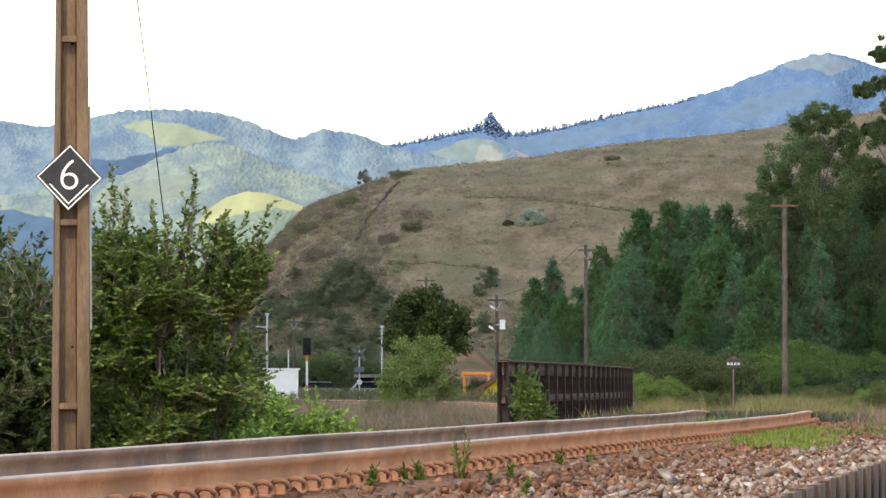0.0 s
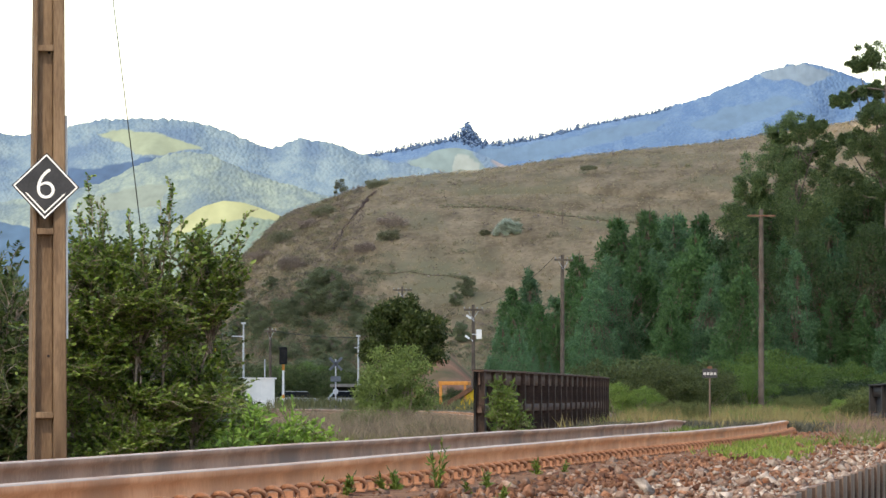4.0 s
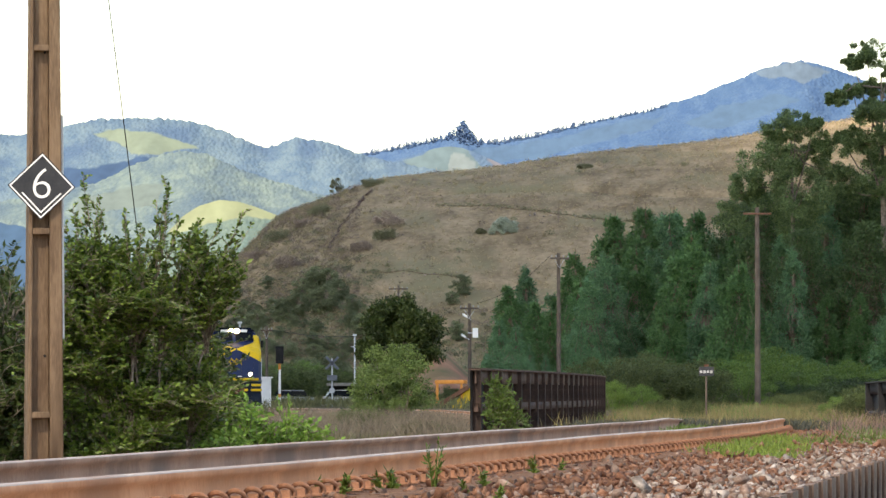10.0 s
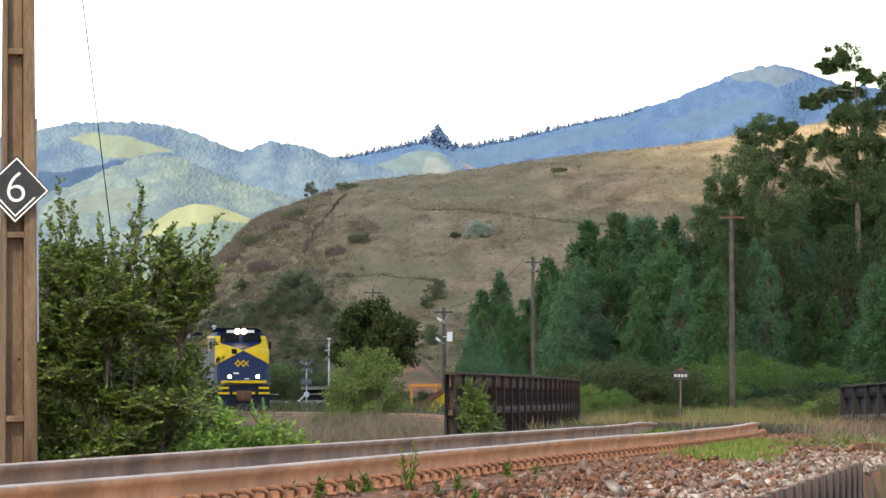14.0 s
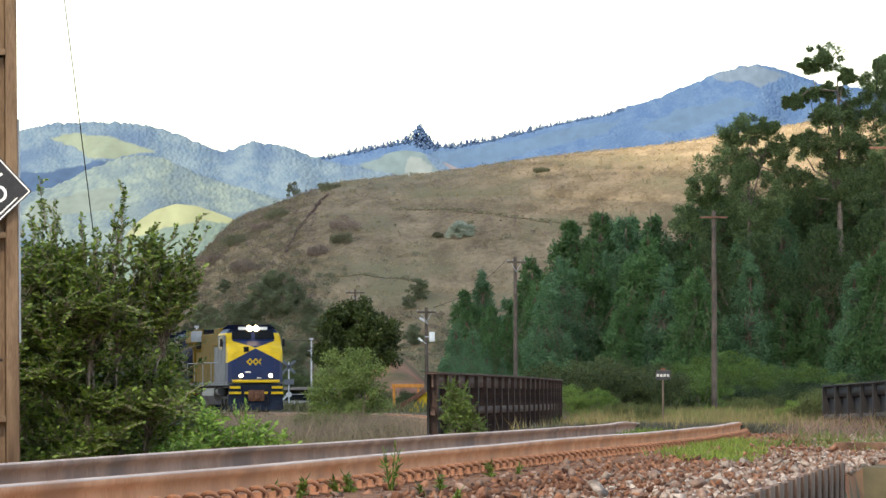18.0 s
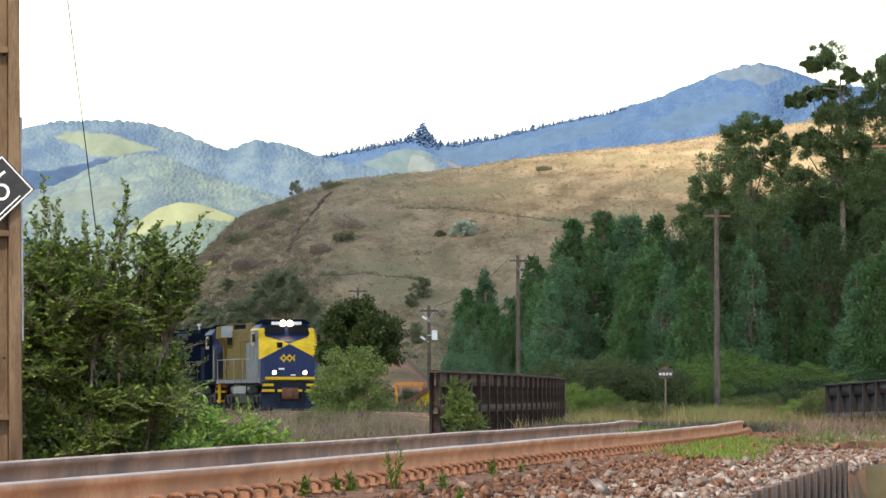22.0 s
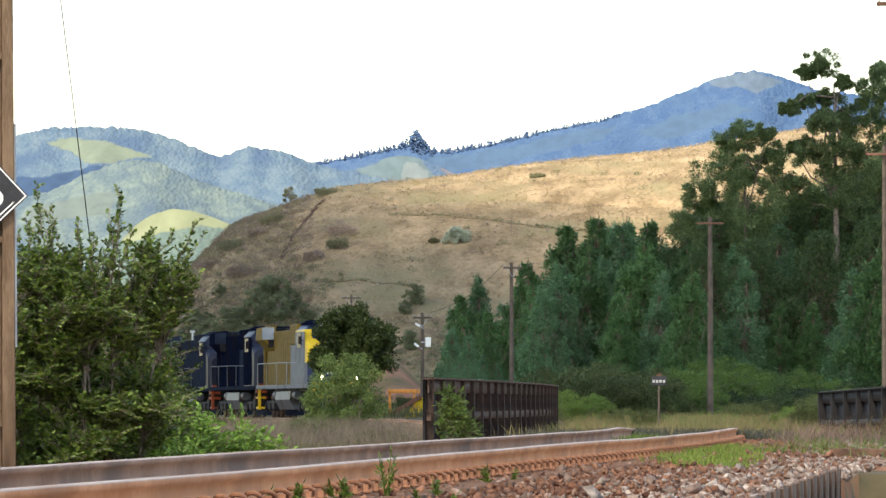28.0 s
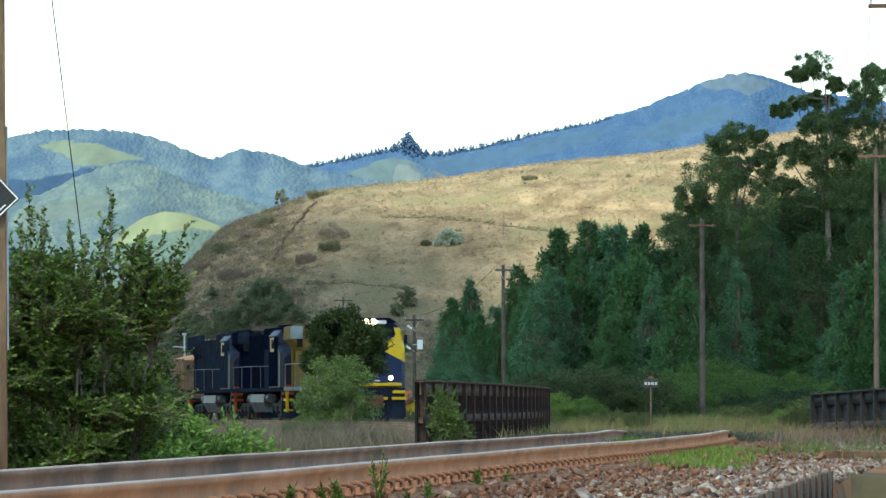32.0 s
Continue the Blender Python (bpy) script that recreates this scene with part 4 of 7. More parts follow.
def locomotive(label, cab_paint, hood_paint, deck_paint, step_paint, lit):
    """A six-axle road engine, nose towards its own -y, rail tops at z = 0."""
    t = thing("locomotive", label, "locomotive", pose(0, 0, 0), "locomotives of the train")
    part("underframe", boxes(((-1.5, 0.55, 1.42), (1.5, 20.3, 1.62), 0.03), ((-0.55, 0.4, 1.0), (0.55, 20.3, 1.45), 0.03)), deck_paint, t)
    # nose and cab: front, brow, windscreen foot, roof edge, back
    def ring(y, w, wt, z0, z1, sh):
        return [(-w, y, z0), (w, y, z0), (w, y, z1 - sh), (wt, y, z1 - sh * 0.35), (wt * 0.72, y, z1), (-wt * 0.72, y, z1), (-wt, y, z1 - sh * 0.35), (-w, y, z1 - sh)]
    cab = part("cab", loft([ring(0.32, 1.28, 1.12, 1.62, 3.28, 0.26), ring(0.55, 1.46, 1.32, 1.62, 3.52, 0.30), ring(1.35, 1.5, 1.42, 1.62, 3.80, 0.12), ring(1.40, 1.5, 1.42, 1.62, 3.86, 0.10),
                            ring(1.78, 1.5, 1.25, 1.62, 4.50, 0.42), ring(2.1, 1.5, 1.22, 1.62, 4.60, 0.46), ring(4.6, 1.5, 1.22, 1.62, 4.60, 0.46)]), cab_paint, t, "wide blunt cab")
    roof = part("roof", loft([[(-1.26, 1.62, 4.44), (1.26, 1.62, 4.44), (0.95, 1.66, 4.66), (-0.95, 1.66, 4.66)], [(-1.3, 4.75, 4.44), (1.3, 4.75, 4.44), (0.95, 4.7, 4.68), (-0.95, 4.7, 4.68)]]), NAVY if lit else hood_paint, t)
    for s in (-1, 1):
        part("windscreen", loft([[(s * 0.10, 1.355, 3.90), (s * 1.16, 1.355, 3.90), (s * 1.06, 1.63, 4.36), (s * 0.10, 1.63, 4.36)], [(s * 0.10, 1.50, 3.90), (s * 1.16, 1.50, 3.90), (s * 1.06, 1.78, 4.36), (s * 0.10, 1.78, 4.36)]]), GLASS, cab)
        part("side_window", boxes(((s * 1.5 - 0.03, 2.4, 3.35), (s * 1.5 + 0.03, 3.9, 4.05), 0.0)), GLASS, cab)
        part("cab_side", boxes(((min(s * 1.502, s * 1.515), 1.15, 1.66), (max(s * 1.502, s * 1.515), 4.58, 4.10), 0.0)), GREY_PAINT if lit else hood_paint, cab, "grey side panel")
        part("mirror", boxes(((s * 1.66 - 0.07, 1.7, 3.5), (s * 1.66 + 0.07, 1.76, 3.9), 0.01), ((min(s * 1.5, s * 1.66), 1.72, 3.68), (max(s * 1.5, s * 1.66), 1.75, 3.72))), BLACK_STEEL, cab)
    part("nose_hatch", boxes(((0.28, 0.285, 1.75), (0.98, 0.33, 3.0), 0.015)), cab_paint, cab)
    part("hatch_window", boxes(((-0.64, 0.30, 3.20), (-0.36, 0.66, 3.48), 0.02)), GLASS, cab)
    part("headlight_panel", boxes(((-0.75, 1.58, 4.36), (0.75, 1.72, 4.56), 0.03)), GREY_PAINT if lit else BLACK_STEEL, cab, "pale number boards beside the headlight")
    hl = LAMP_HEAD if lit else GLASS
    for s in (-0.17, 0.17):
        part("headlight", rods(((s, 1.53, 4.46), (s, 1.60, 4.46), 0.155), seg=16), hl, cab, "twin headlight")
        if lit:
            # the board's lit face put in as white paint
            part("number_board", boxes(((s * 3.3 - 0.21, 1.545, 4.385), (s * 3.3 + 0.21, 1.59, 4.535), 0.01)), WHITE, cab, "number board coloured white as if lit, beside the headlight")
    for s in (-0.78, 0.78):
        part("ditch_light", rods(((s, 0.22, 1.95), (s, 0.33, 1.95), 0.095), seg=16), LAMP if lit else GLASS, cab, "bright ditch light" if lit else "")
        part("lamp_housing", rods(((s, 0.26, 1.95), (s, 0.40, 1.95), 0.16), seg=16), BLACK_STEEL, cab)
    if lit:
        # the emblem as plain shapes, and the unreadable number below it
        bm = bmesh.new()
        for x in (-0.30, 0.0, 0.30):
            for k in range(4):
                a = math.radians(45 + 90 * k)
                box(bm, (-0.15, 0.30, -0.035), (0.15, 0.318, 0.035), 0.004, Matrix.Translation((x + 0.10 * math.cos(a), 0, 2.68 + 0.10 * math.sin(a))) @ Matrix.Rotation(-a + math.pi / 2, 4, "Y"))
        part("emblem", bm, YELLOW, cab, "yellow emblem of plain linked diamonds")
        part("number_bar", boxes(((-0.56, 0.305, 2.10), (-0.26, 0.318, 2.18), 0.003)), WHITE, cab)
        part("number_bar", boxes(((0.05, 0.27, 1.80), (0.30, 0.284, 1.85), 0.003)), WHITE, cab)
    stripe = YELLOW if lit else step_paint
    part("anticlimber", boxes(((-1.25, 0.05, 1.58), (1.25, 0.55, 1.73), 0.03)), stripe, t, "bright anticlimber shelf")
    part("pilot", loft([[(-1.45, 0.12, 0.18), (1.45, 0.12, 0.18), (1.4, 0.30, 1.50), (-1.4, 0.30, 1.50)], [(-1.45, 0.55, 0.25), (1.45, 0.55, 0.25), (1.4, 0.55, 1.50), (-1.4, 0.55, 1.50)]]), SLATE if lit else BLACK_STEEL, t, "snowplough pilot")
    part("plough", loft([[(-1.35, -0.02, 0.12), (1.35, -0.02, 0.12), (1.35, 0.06, 0.52), (-1.35, 0.06, 0.52)], [(-1.35, 0.10, 0.12), (1.35, 0.10, 0.12), (1.35, 0.12, 0.52), (-1.35, 0.12, 0.52)]]), SLATE, t)
    for s in (-1, 1):
        for z, w in ((1.26, 0.55), (0.97, 0.62)):
            part("step", boxes(((s * 1.12 - w / 2 + 0.0, 0.02, z), (s * 1.12 + w / 2, 0.30, z + 0.13), 0.015)), stripe, t)
        part("buffer_plate", boxes(((s * 0.46 - 0.16, 0.04, 0.97), (s * 0.46 + 0.16, 0.2, 1.10), 0.015)), stripe, t)
        part("handrail", tubes("handrail", [([(s * 1.44, 4.7, 1.62), (s * 1.44, 4.7, 2.66), (s * 1.44, 12.0, 2.70), (s * 1.44, 20.1, 2.70), (s * 1.44, 20.1, 1.62)], [0.022] * 5)] + [([(s * 1.44, yy, 1.6), (s * 1.44, yy, 2.7)], [0.018, 0.018]) for yy in (8.5, 12.5, 16.5)], 6), PALE_PANEL if lit else GREY_PAINT, t)
        part("rear_step", boxes(((s * 1.28 - 0.2, 19.7, 0.45), (s * 1.28 + 0.2, 20.35, 0.55), 0.01), ((s * 1.28 - 0.2, 19.7, 0.95), (s * 1.28 + 0.2, 20.35, 1.05), 0.01), ((s * 1.40 - 0.07, 19.62, 0.4), (s * 1.40 + 0.07, 19.7, 1.6), 0.01)), step_paint, t)
    part("coupler", boxes(((-0.16, -0.45, 0.72), (0.16, 0.3, 1.02), 0.05), ((-0.2, -0.55, 0.68), (0.05, -0.25, 1.08), 0.05), ((-0.42, 0.0, 0.60), (0.42, 0.16, 1.18), 0.03)), RUST, t, "rust-brown knuckle coupler")
    for x in (-0.6, -0.45, 0.45, 0.6):
        part("air_hose", tubes("hose", [([(x, 0.1, 0.9), (x, -0.12, 0.6), (x + 0.03, -0.1, 0.35)], [0.03] * 3)], 6), RUBBER, t)
    # hood, air intake bay, flared radiators
    part("hood", boxes(((-1.02, 4.6, 1.62), (1.02, 19.8, 4.30), 0.08)), hood_paint, t, "long narrow engine hood")
    for k in range(9):
        for s in (-1, 1):
            part("hood_door", boxes(((min(s * 1.02, s * 1.05), 7.6 + k * 0.75, 1.9), (max(s * 1.02, s * 1.05), 8.25 + k * 0.75, 3.7), 0.012)), hood_paint, t)
    for a, b in ((-1.42, -1.03), (1.03, 1.42)):
        part("equipment_cabinet", boxes(((a, 4.75, 1.62), (b, 7.2, 3.5), 0.04)), GREY_PAINT if lit else SLATE, t, "grey equipment cabinet")
        part("cabinet_door", boxes(((a + 0.04, 4.735, 1.8), (b - 0.04, 4.75, 3.3), 0.006)), GREY_PAINT, t)
    part("blower_bay", boxes(((-1.2, 6.4, 3.55), (1.2, 9.2, 4.55), 0.08)), hood_paint, t)
    part("exhaust_stack", boxes(((-0.35, 11.6, 4.25), (0.35, 12.6, 4.66), 0.04)), BLACK_STEEL, t)
    for s in (-1, 1):
        wing = part("radiator_wing", prism([(s * 0.9, 4.62), (s * 1.52, 4.48), (s * 1.56, 3.86), (s * 1.48, 3.82), (s * 1.0, 3.30), (s * 0.9, 3.30)], 16.9, 20.0), hood_paint, t, "flared radiator housing")
        part("radiator_grille", boxes(((s * 1.5 - 0.10, 16.855, 3.90), (s * 1.5 + 0.04, 16.90, 4.46), 0.0), ((min(s * 1.0, s * 1.5), 16.86, 3.90), (max(s * 1.0, s * 1.5), 16.90, 4.5), 0.0)), PALE_PANEL if lit else SLATE, wing, "pale end panel")
        part("radiator_screen", boxes(((min(s * 1.02, s * 1.30), 16.89, 3.5), (max(s * 1.02, s * 1.30), 16.91, 3.95))), BLACK_STEEL, wing)
    part("rear_cabinet", boxes(((-1.15, 19.6, 1.62), (1.15, 20.1, 4.1), 0.06)), hood_paint, t)
    part("fuel_tank", prism([(-1.35, 1.3), (1.35, 1.3), (1.4, 0.9), (1.15, 0.42), (-1.15, 0.42), (-1.4, 0.9)], 7.6, 13.4), TANK, t, "grey fuel tank")
    for s in (-1, 1):
        for yy in (6.4, 13.9):
            part("air_reservoir", rods(((s * 1.12, yy, 1.12), (s * 1.12, yy + 1.15, 1.12), 0.21), seg=16), TANK, t, "steel-grey air reservoir")
    bogie(t, 3.6, (-1.65, 0.0, 1.65), None), bogie(t, 16.7, (-1.65, 0.0, 1.65), None)
    return t


def wagon(label, paint, load):
    """An open ore wagon on two trucks."""
    t = thing("ore_wagon", label, "wagon", pose(0, 0, 0), "wagons of the train")
    part("underframe", boxes(((-1.2, 0.4, 0.95), (1.2, 10.6, 1.2), 0.03)), BLACK_STEEL, t)
    part("body", loft([[(-1.35, 0.7, 1.2), (1.35, 0.7, 1.2), (1.52, 0.4, 3.3), (-1.52, 0.4, 3.3)], [(-1.35, 10.3, 1.2), (1.35, 10.3, 1.2), (1.52, 10.6, 3.3), (-1.52, 10.6, 3.3)]]), paint, t)
    for k in range(9):
        for s in (-1, 1):
            part("side_rib", boxes(((s * 1.50 - 0.06, 0.9 + k * 1.1, 1.2), (s * 1.50 + 0.06, 1.02 + k * 1.1, 3.3), 0.01)), paint, t)
    part("top_rail", boxes(((-1.58, 0.35, 3.25), (-1.46, 10.65, 3.38), 0.02), ((1.46, 0.35, 3.25), (1.58, 10.65, 3.38), 0.02)), paint, t)
    part("load", loft([[(-1.4, 0.6, 3.28), (1.4, 0.6, 3.28), (0.3, 1.6, 3.65), (-0.3, 1.6, 3.65)], [(-1.4, 10.4, 3.28), (1.4, 10.4, 3.28), (0.3, 9.4, 3.62), (-0.3, 9.4, 3.62)]]), load, t, "heap of rust-coloured ore")
    bogie(t, 2.0, (-0.85, 0.85), None), bogie(t, 9.0, (-0.85, 0.85), None)
    return t


TRAIN = [(locomotive("blue and yellow diesel locomotive with lit headlights", BRIGHT_CAB, DULL_YELLOW, GREY_PAINT, YELLOW, True), 0.0, 3.6, 16.7),
         (locomotive("dark blue diesel locomotive coupled behind the leader", DARK_CAB, NAVY, SLATE, RED_PAINT, False), 21.2, 3.6, 16.7),
         (locomotive("dark blue and grey diesel locomotive, third in line", DARK_CAB, SLATE, SLATE, RED_PAINT, False), 42.4, 3.6, 16.7)]
for k in range(5):
    TRAIN.append((wagon("rust-brown loaded ore wagon", WAGON_RUST, ORANGE if k == 0 else RUST), 64.0 + 11.2 * k, 2.0, 9.0))

# how far along the valley the leading nose stands, second by second
NOSE_T = [0, 6, 9, 12, 15, 19, 22, 25, 28, 31, 32]
NOSE_Y = [373.5, 353.5, 343.0, 332.0, 321.0, 307.5, 297.5, 287.0, 276.5, 266.0, 262.5]


def nose_s(t):
    y = np.interp(t, NOSE_T, NOSE_Y)
    return float(np.interp(-y, -LINE[:, 1], np.arange(len(LINE)) * STEP))


def vehicle_pose(s, a, b):
    """The pose of a vehicle whose front is at s, riding on trucks a and b metres behind it."""
    p, q = on_line(s - a), on_line(s - b)
    way = (p - q) / np.linalg.norm(p - q)
    o = p + way * a
    return pose(o[0], o[1], o[2], 0, 0, math.degrees(math.atan2(way[0], -way[1])))


def motions():
    times = [k for k in range(33)]
    for ob, back_by, a, b in TRAIN:
        walk(ob, [(t, vehicle_pose(nose_s(t) - back_by, a, b)) for t in times])
    fine = [0.2 * k for k in range(161)]
    for w in WHEELSETS:
        home = w.matrix_basis.translation.copy()
        walk(w, [(t, pose(*home, math.degrees((nose_s(t) - nose_s(0)) / 0.5) % 360)) for t in fine])
    walk(the_cloud, [(t, Matrix.Translation(CLOUD_AT + CLOUD_WIND * (t - 32))) for t in range(0, 33, 4)])


CLOUD_AT = SUN * (1500 / SUN.z) + Vector((RIM.x, RIM.y, 0)) * 498
CLOUD_WIND = Vector((-RIM.x, -RIM.y, 0)) * 5.0

# ---- plants ----


def clumped(rng, centres, radii, per, size, flat=0.75, droop=0.0, shell=0.55):
    """Leaf bases and tips on the outsides of clumps."""
    c, r = np.asarray(centres, float), np.asarray(radii, float)
    n = len(c) * per
    d = rng.normal(size=(n, 3))
    d /= np.linalg.norm(d, axis=1, keepdims=True)
    reach = (shell + (1 - shell) * rng.random((n, 1))) * np.repeat(r, per)[:, None]
    base = np.repeat(c, per, 0) + d * reach * np.array([1, 1, flat])
    way = d * 0.7 + rng.normal(size=(n, 3)) * 0.6 + np.array([0, 0, -droop])
    way /= np.linalg.norm(way, axis=1, keepdims=True)
    return base, base + way * size * rng.uniform(0.6, 1.3, (n, 1))


def limbs(rng, trunk_top, base, ends, r0):
    rows = []
    for e in ends:
        f = rng.uniform(0.35, 0.95)
        a = base + (trunk_top - base) * f
        m = (a + e) / 2 + rng.normal(size=3) * 0.08 * np.linalg.norm(e - a) + np.array([0, 0, -0.05 * np.linalg.norm(e - a)])
        rows.append(([a, m, e], [r0 * 0.45 * (1.1 - f * 0.5), r0 * 0.25, r0 * 0.08]))
    return rows


def gum_tree(seed, tall, wide, per, leaf, material, label, bare=0.35, clumps=26, name="eucalyptus_tree", category="tree", bark=None, cone=False):
    """A tapered trunk, limbs and a crown of many leaf clumps."""
    rng = np.random.default_rng(seed)
    t = thing(name, label, category, pose(0, 0, 0), "eucalyptus trees along the line")
    lean = rng.normal(size=2) * 0.02 * tall
    top = np.array([lean[0], lean[1], tall * 0.95])
    base = np.array([0.0, 0.0, -0.3])
    pts = [base, base * 0.6 + top * 0.4 + np.r_[rng.normal(size=2) * 0.02 * tall, 0], top]
    h = bare * tall + (1 - bare) * tall * rng.random(clumps) ** 0.9
    v = (h / tall - bare) / (1 - bare)
    spread = wide * (1.2 * np.clip(1.02 - v, 0, 1) ** 0.7 * np.clip(0.35 + 3 * v, 0, 1) if cone else np.sin(np.clip(0.18 + 0.80 * v, 0, 1) * np.pi) ** 0.8)
    an = rng.random(clumps) * 2 * np.pi
    k = rng.uniform(0.25, 1.0, clumps) * spread
    c = np.stack([np.cos(an) * k + lean[0] * v, np.sin(an) * k + lean[1] * v, h], 1)
    r = wide * (rng.uniform(0.16, 0.33, clumps) * (1.25 - 0.85 * v) if cone else rng.uniform(0.18, 0.40, clumps))
    c[:, 2] = np.minimum(c[:, 2], tall - r * 0.6)
    part("trunk", tubes("trunk", [(pts, [tall * 0.012, tall * 0.008, tall * 0.002])] + limbs(rng, top, np.array([0, 0, tall * bare * 0.7]), list(c), tall * 0.011), 7), bark or PALE_BARK, t, "slim pale trunk")
    b, e = clumped(rng, c, r, per, leaf, 0.8, 0.55)
    part("crown", blades("crown", rng, b, e, leaf * rng.uniform(0.28, 0.5, len(b))), material, t)
    return t


def young_gum(seed, tall, wide, clumps, per, leaf, material, label, bare=0.1):
    """A young pointed eucalyptus: a leading stem wrapped in rising sprays of leaves."""
    rng = np.random.default_rng(seed)
    t = thing("eucalyptus_tree", label, "tree", pose(0, 0, 0), "eucalyptus trees along the line")
    v = 1 - np.sqrt(rng.random(clumps) * 0.985 + 0.0)
    v = np.where(rng.random(clumps) < 0.25, rng.random(clumps), v)
    edge = wide * np.clip(1.02 - v, 0, 1) ** 0.62 * np.clip(0.55 + 2.2 * v, 0, 1) * (1 + 0.16 * np.sin(v * 23 + seed))
    an = rng.random(clumps) * 2 * np.pi
    lean = rng.normal(size=2) * 0.015 * tall
    k = edge * rng.uniform(0.35, 1.0, clumps) * (1 + 0.25 * np.sin(an * 2 + seed))
    h = tall * (bare + (1 - bare) * v) * 0.965
    c = np.stack([np.cos(an) * k + lean[0] * v, np.sin(an) * k + lean[1] * v, h], 1)
    r = wide * rng.uniform(0.15, 0.28, clumps) * (1.15 - 0.75 * v)
    top = np.array([lean[0], lean[1], tall * 0.97])
    part("trunk", tubes("trunk", [([(0, 0, -0.3), tuple(top * 0.5 + (0.1, 0, 0)), tuple(top)], [tall * 0.011, tall * 0.007, tall * 0.001])] + limbs(rng, top, np.array([0, 0, tall * bare]), list(c[::3]), tall * 0.006), 6), PALE_BARK, t, "slim pale trunk")
    b, e = clumped(rng, c, r, per, leaf, 1.25, -0.25, 0.2)
    part("crown", blades("crown", rng, b, e, leaf * rng.uniform(0.26, 0.44, len(b))), material, t)
    return t


def umbrella_gum(seed, tall, per, leaf, material, label, fans):
    """An old tall gum with separate rounded heads of leaves on bare limbs; fans: x, z, radius."""
    rng = np.random.default_rng(seed)
    t = thing("eucalyptus_tree", label, "tree", pose(0, 0, 0), "eucalyptus trees along the line")
    c = np.array([(x, rng.normal() * 1.0, z) for x, z, _ in fans])
    top = np.array([0.0, 0.0, tall * 0.90])
    part("trunk", tubes("trunk", [([(0, 0, -0.3), (0.15, 0, tall * 0.5), top], [tall * 0.012, tall * 0.008, tall * 0.002])] + limbs(rng, top, np.array([0, 0, tall * 0.4]), list(c), tall * 0.009), 7), BARK, t, "bare trunk and limbs")
    sub_c, sub_r = [], []
    for (x, z, r), p in zip(fans, c):
        for _ in range(28):
            q = rng.normal(size=3)
            q = q / np.linalg.norm(q) * rng.random() ** 0.4 * np.array([1.4, 1.2, 1.05]) * r
            sub_c.append(p + q), sub_r.append(r * rng.uniform(0.22, 0.46))
    b, e = clumped(rng, sub_c, sub_r, per, leaf, 0.75, 0.1, 0.25)
    part("crown", blades("crown", rng, b, e, leaf * rng.uniform(0.3, 0.5, len(b))), material, t)
    return t


def shrub(name, seed, tall, wide, stems, clumps, per, leaf, material, label, low=0.1, flat=0.8, category="shrub", bark=None, dome=True):
    rng = np.random.default_rng(seed)
    t = thing(name, label, category, pose(0, 0, 0))
    an, k = rng.random(clumps) * 2 * np.pi, np.sqrt(rng.random(clumps))
    v = rng.random(clumps)
    if dome:
        z = tall * (low + (1 - low) * v * np.sqrt(np.clip(1 - (k * 0.85) ** 2, 0, 1)))
    else:
        z = tall * (low + (1 - low) * v)
        k = k * (1 - 0.6 * v)
    c = np.stack([np.cos(an) * k * wide, np.sin(an) * k * wide, z], 1)
    r = wide * rng.uniform(0.14, 0.30, clumps)
    rows = []
    for i in range(stems):
        e = c[i % clumps]
        a = rng.normal(size=3) * np.array([0.08, 0.08, 0]) * wide
        m = a * 0.4 + e * 0.6 + rng.normal(size=3) * 0.06 * tall
        m[2] = e[2] * 0.55
        rows.append(([a - (0, 0, 0.1), m, e], [tall * 0.012, tall * 0.007, tall * 0.002]))
    part("stem", tubes("stems", rows, 6), bark or BARK, t)
    b, e = clumped(rng, c, r, per, leaf, flat, 0.15, 0.3)
    part("crown", blades("crown", rng, b, e, leaf * rng.uniform(0.3, 0.5, len(b))), material, t)
    return t


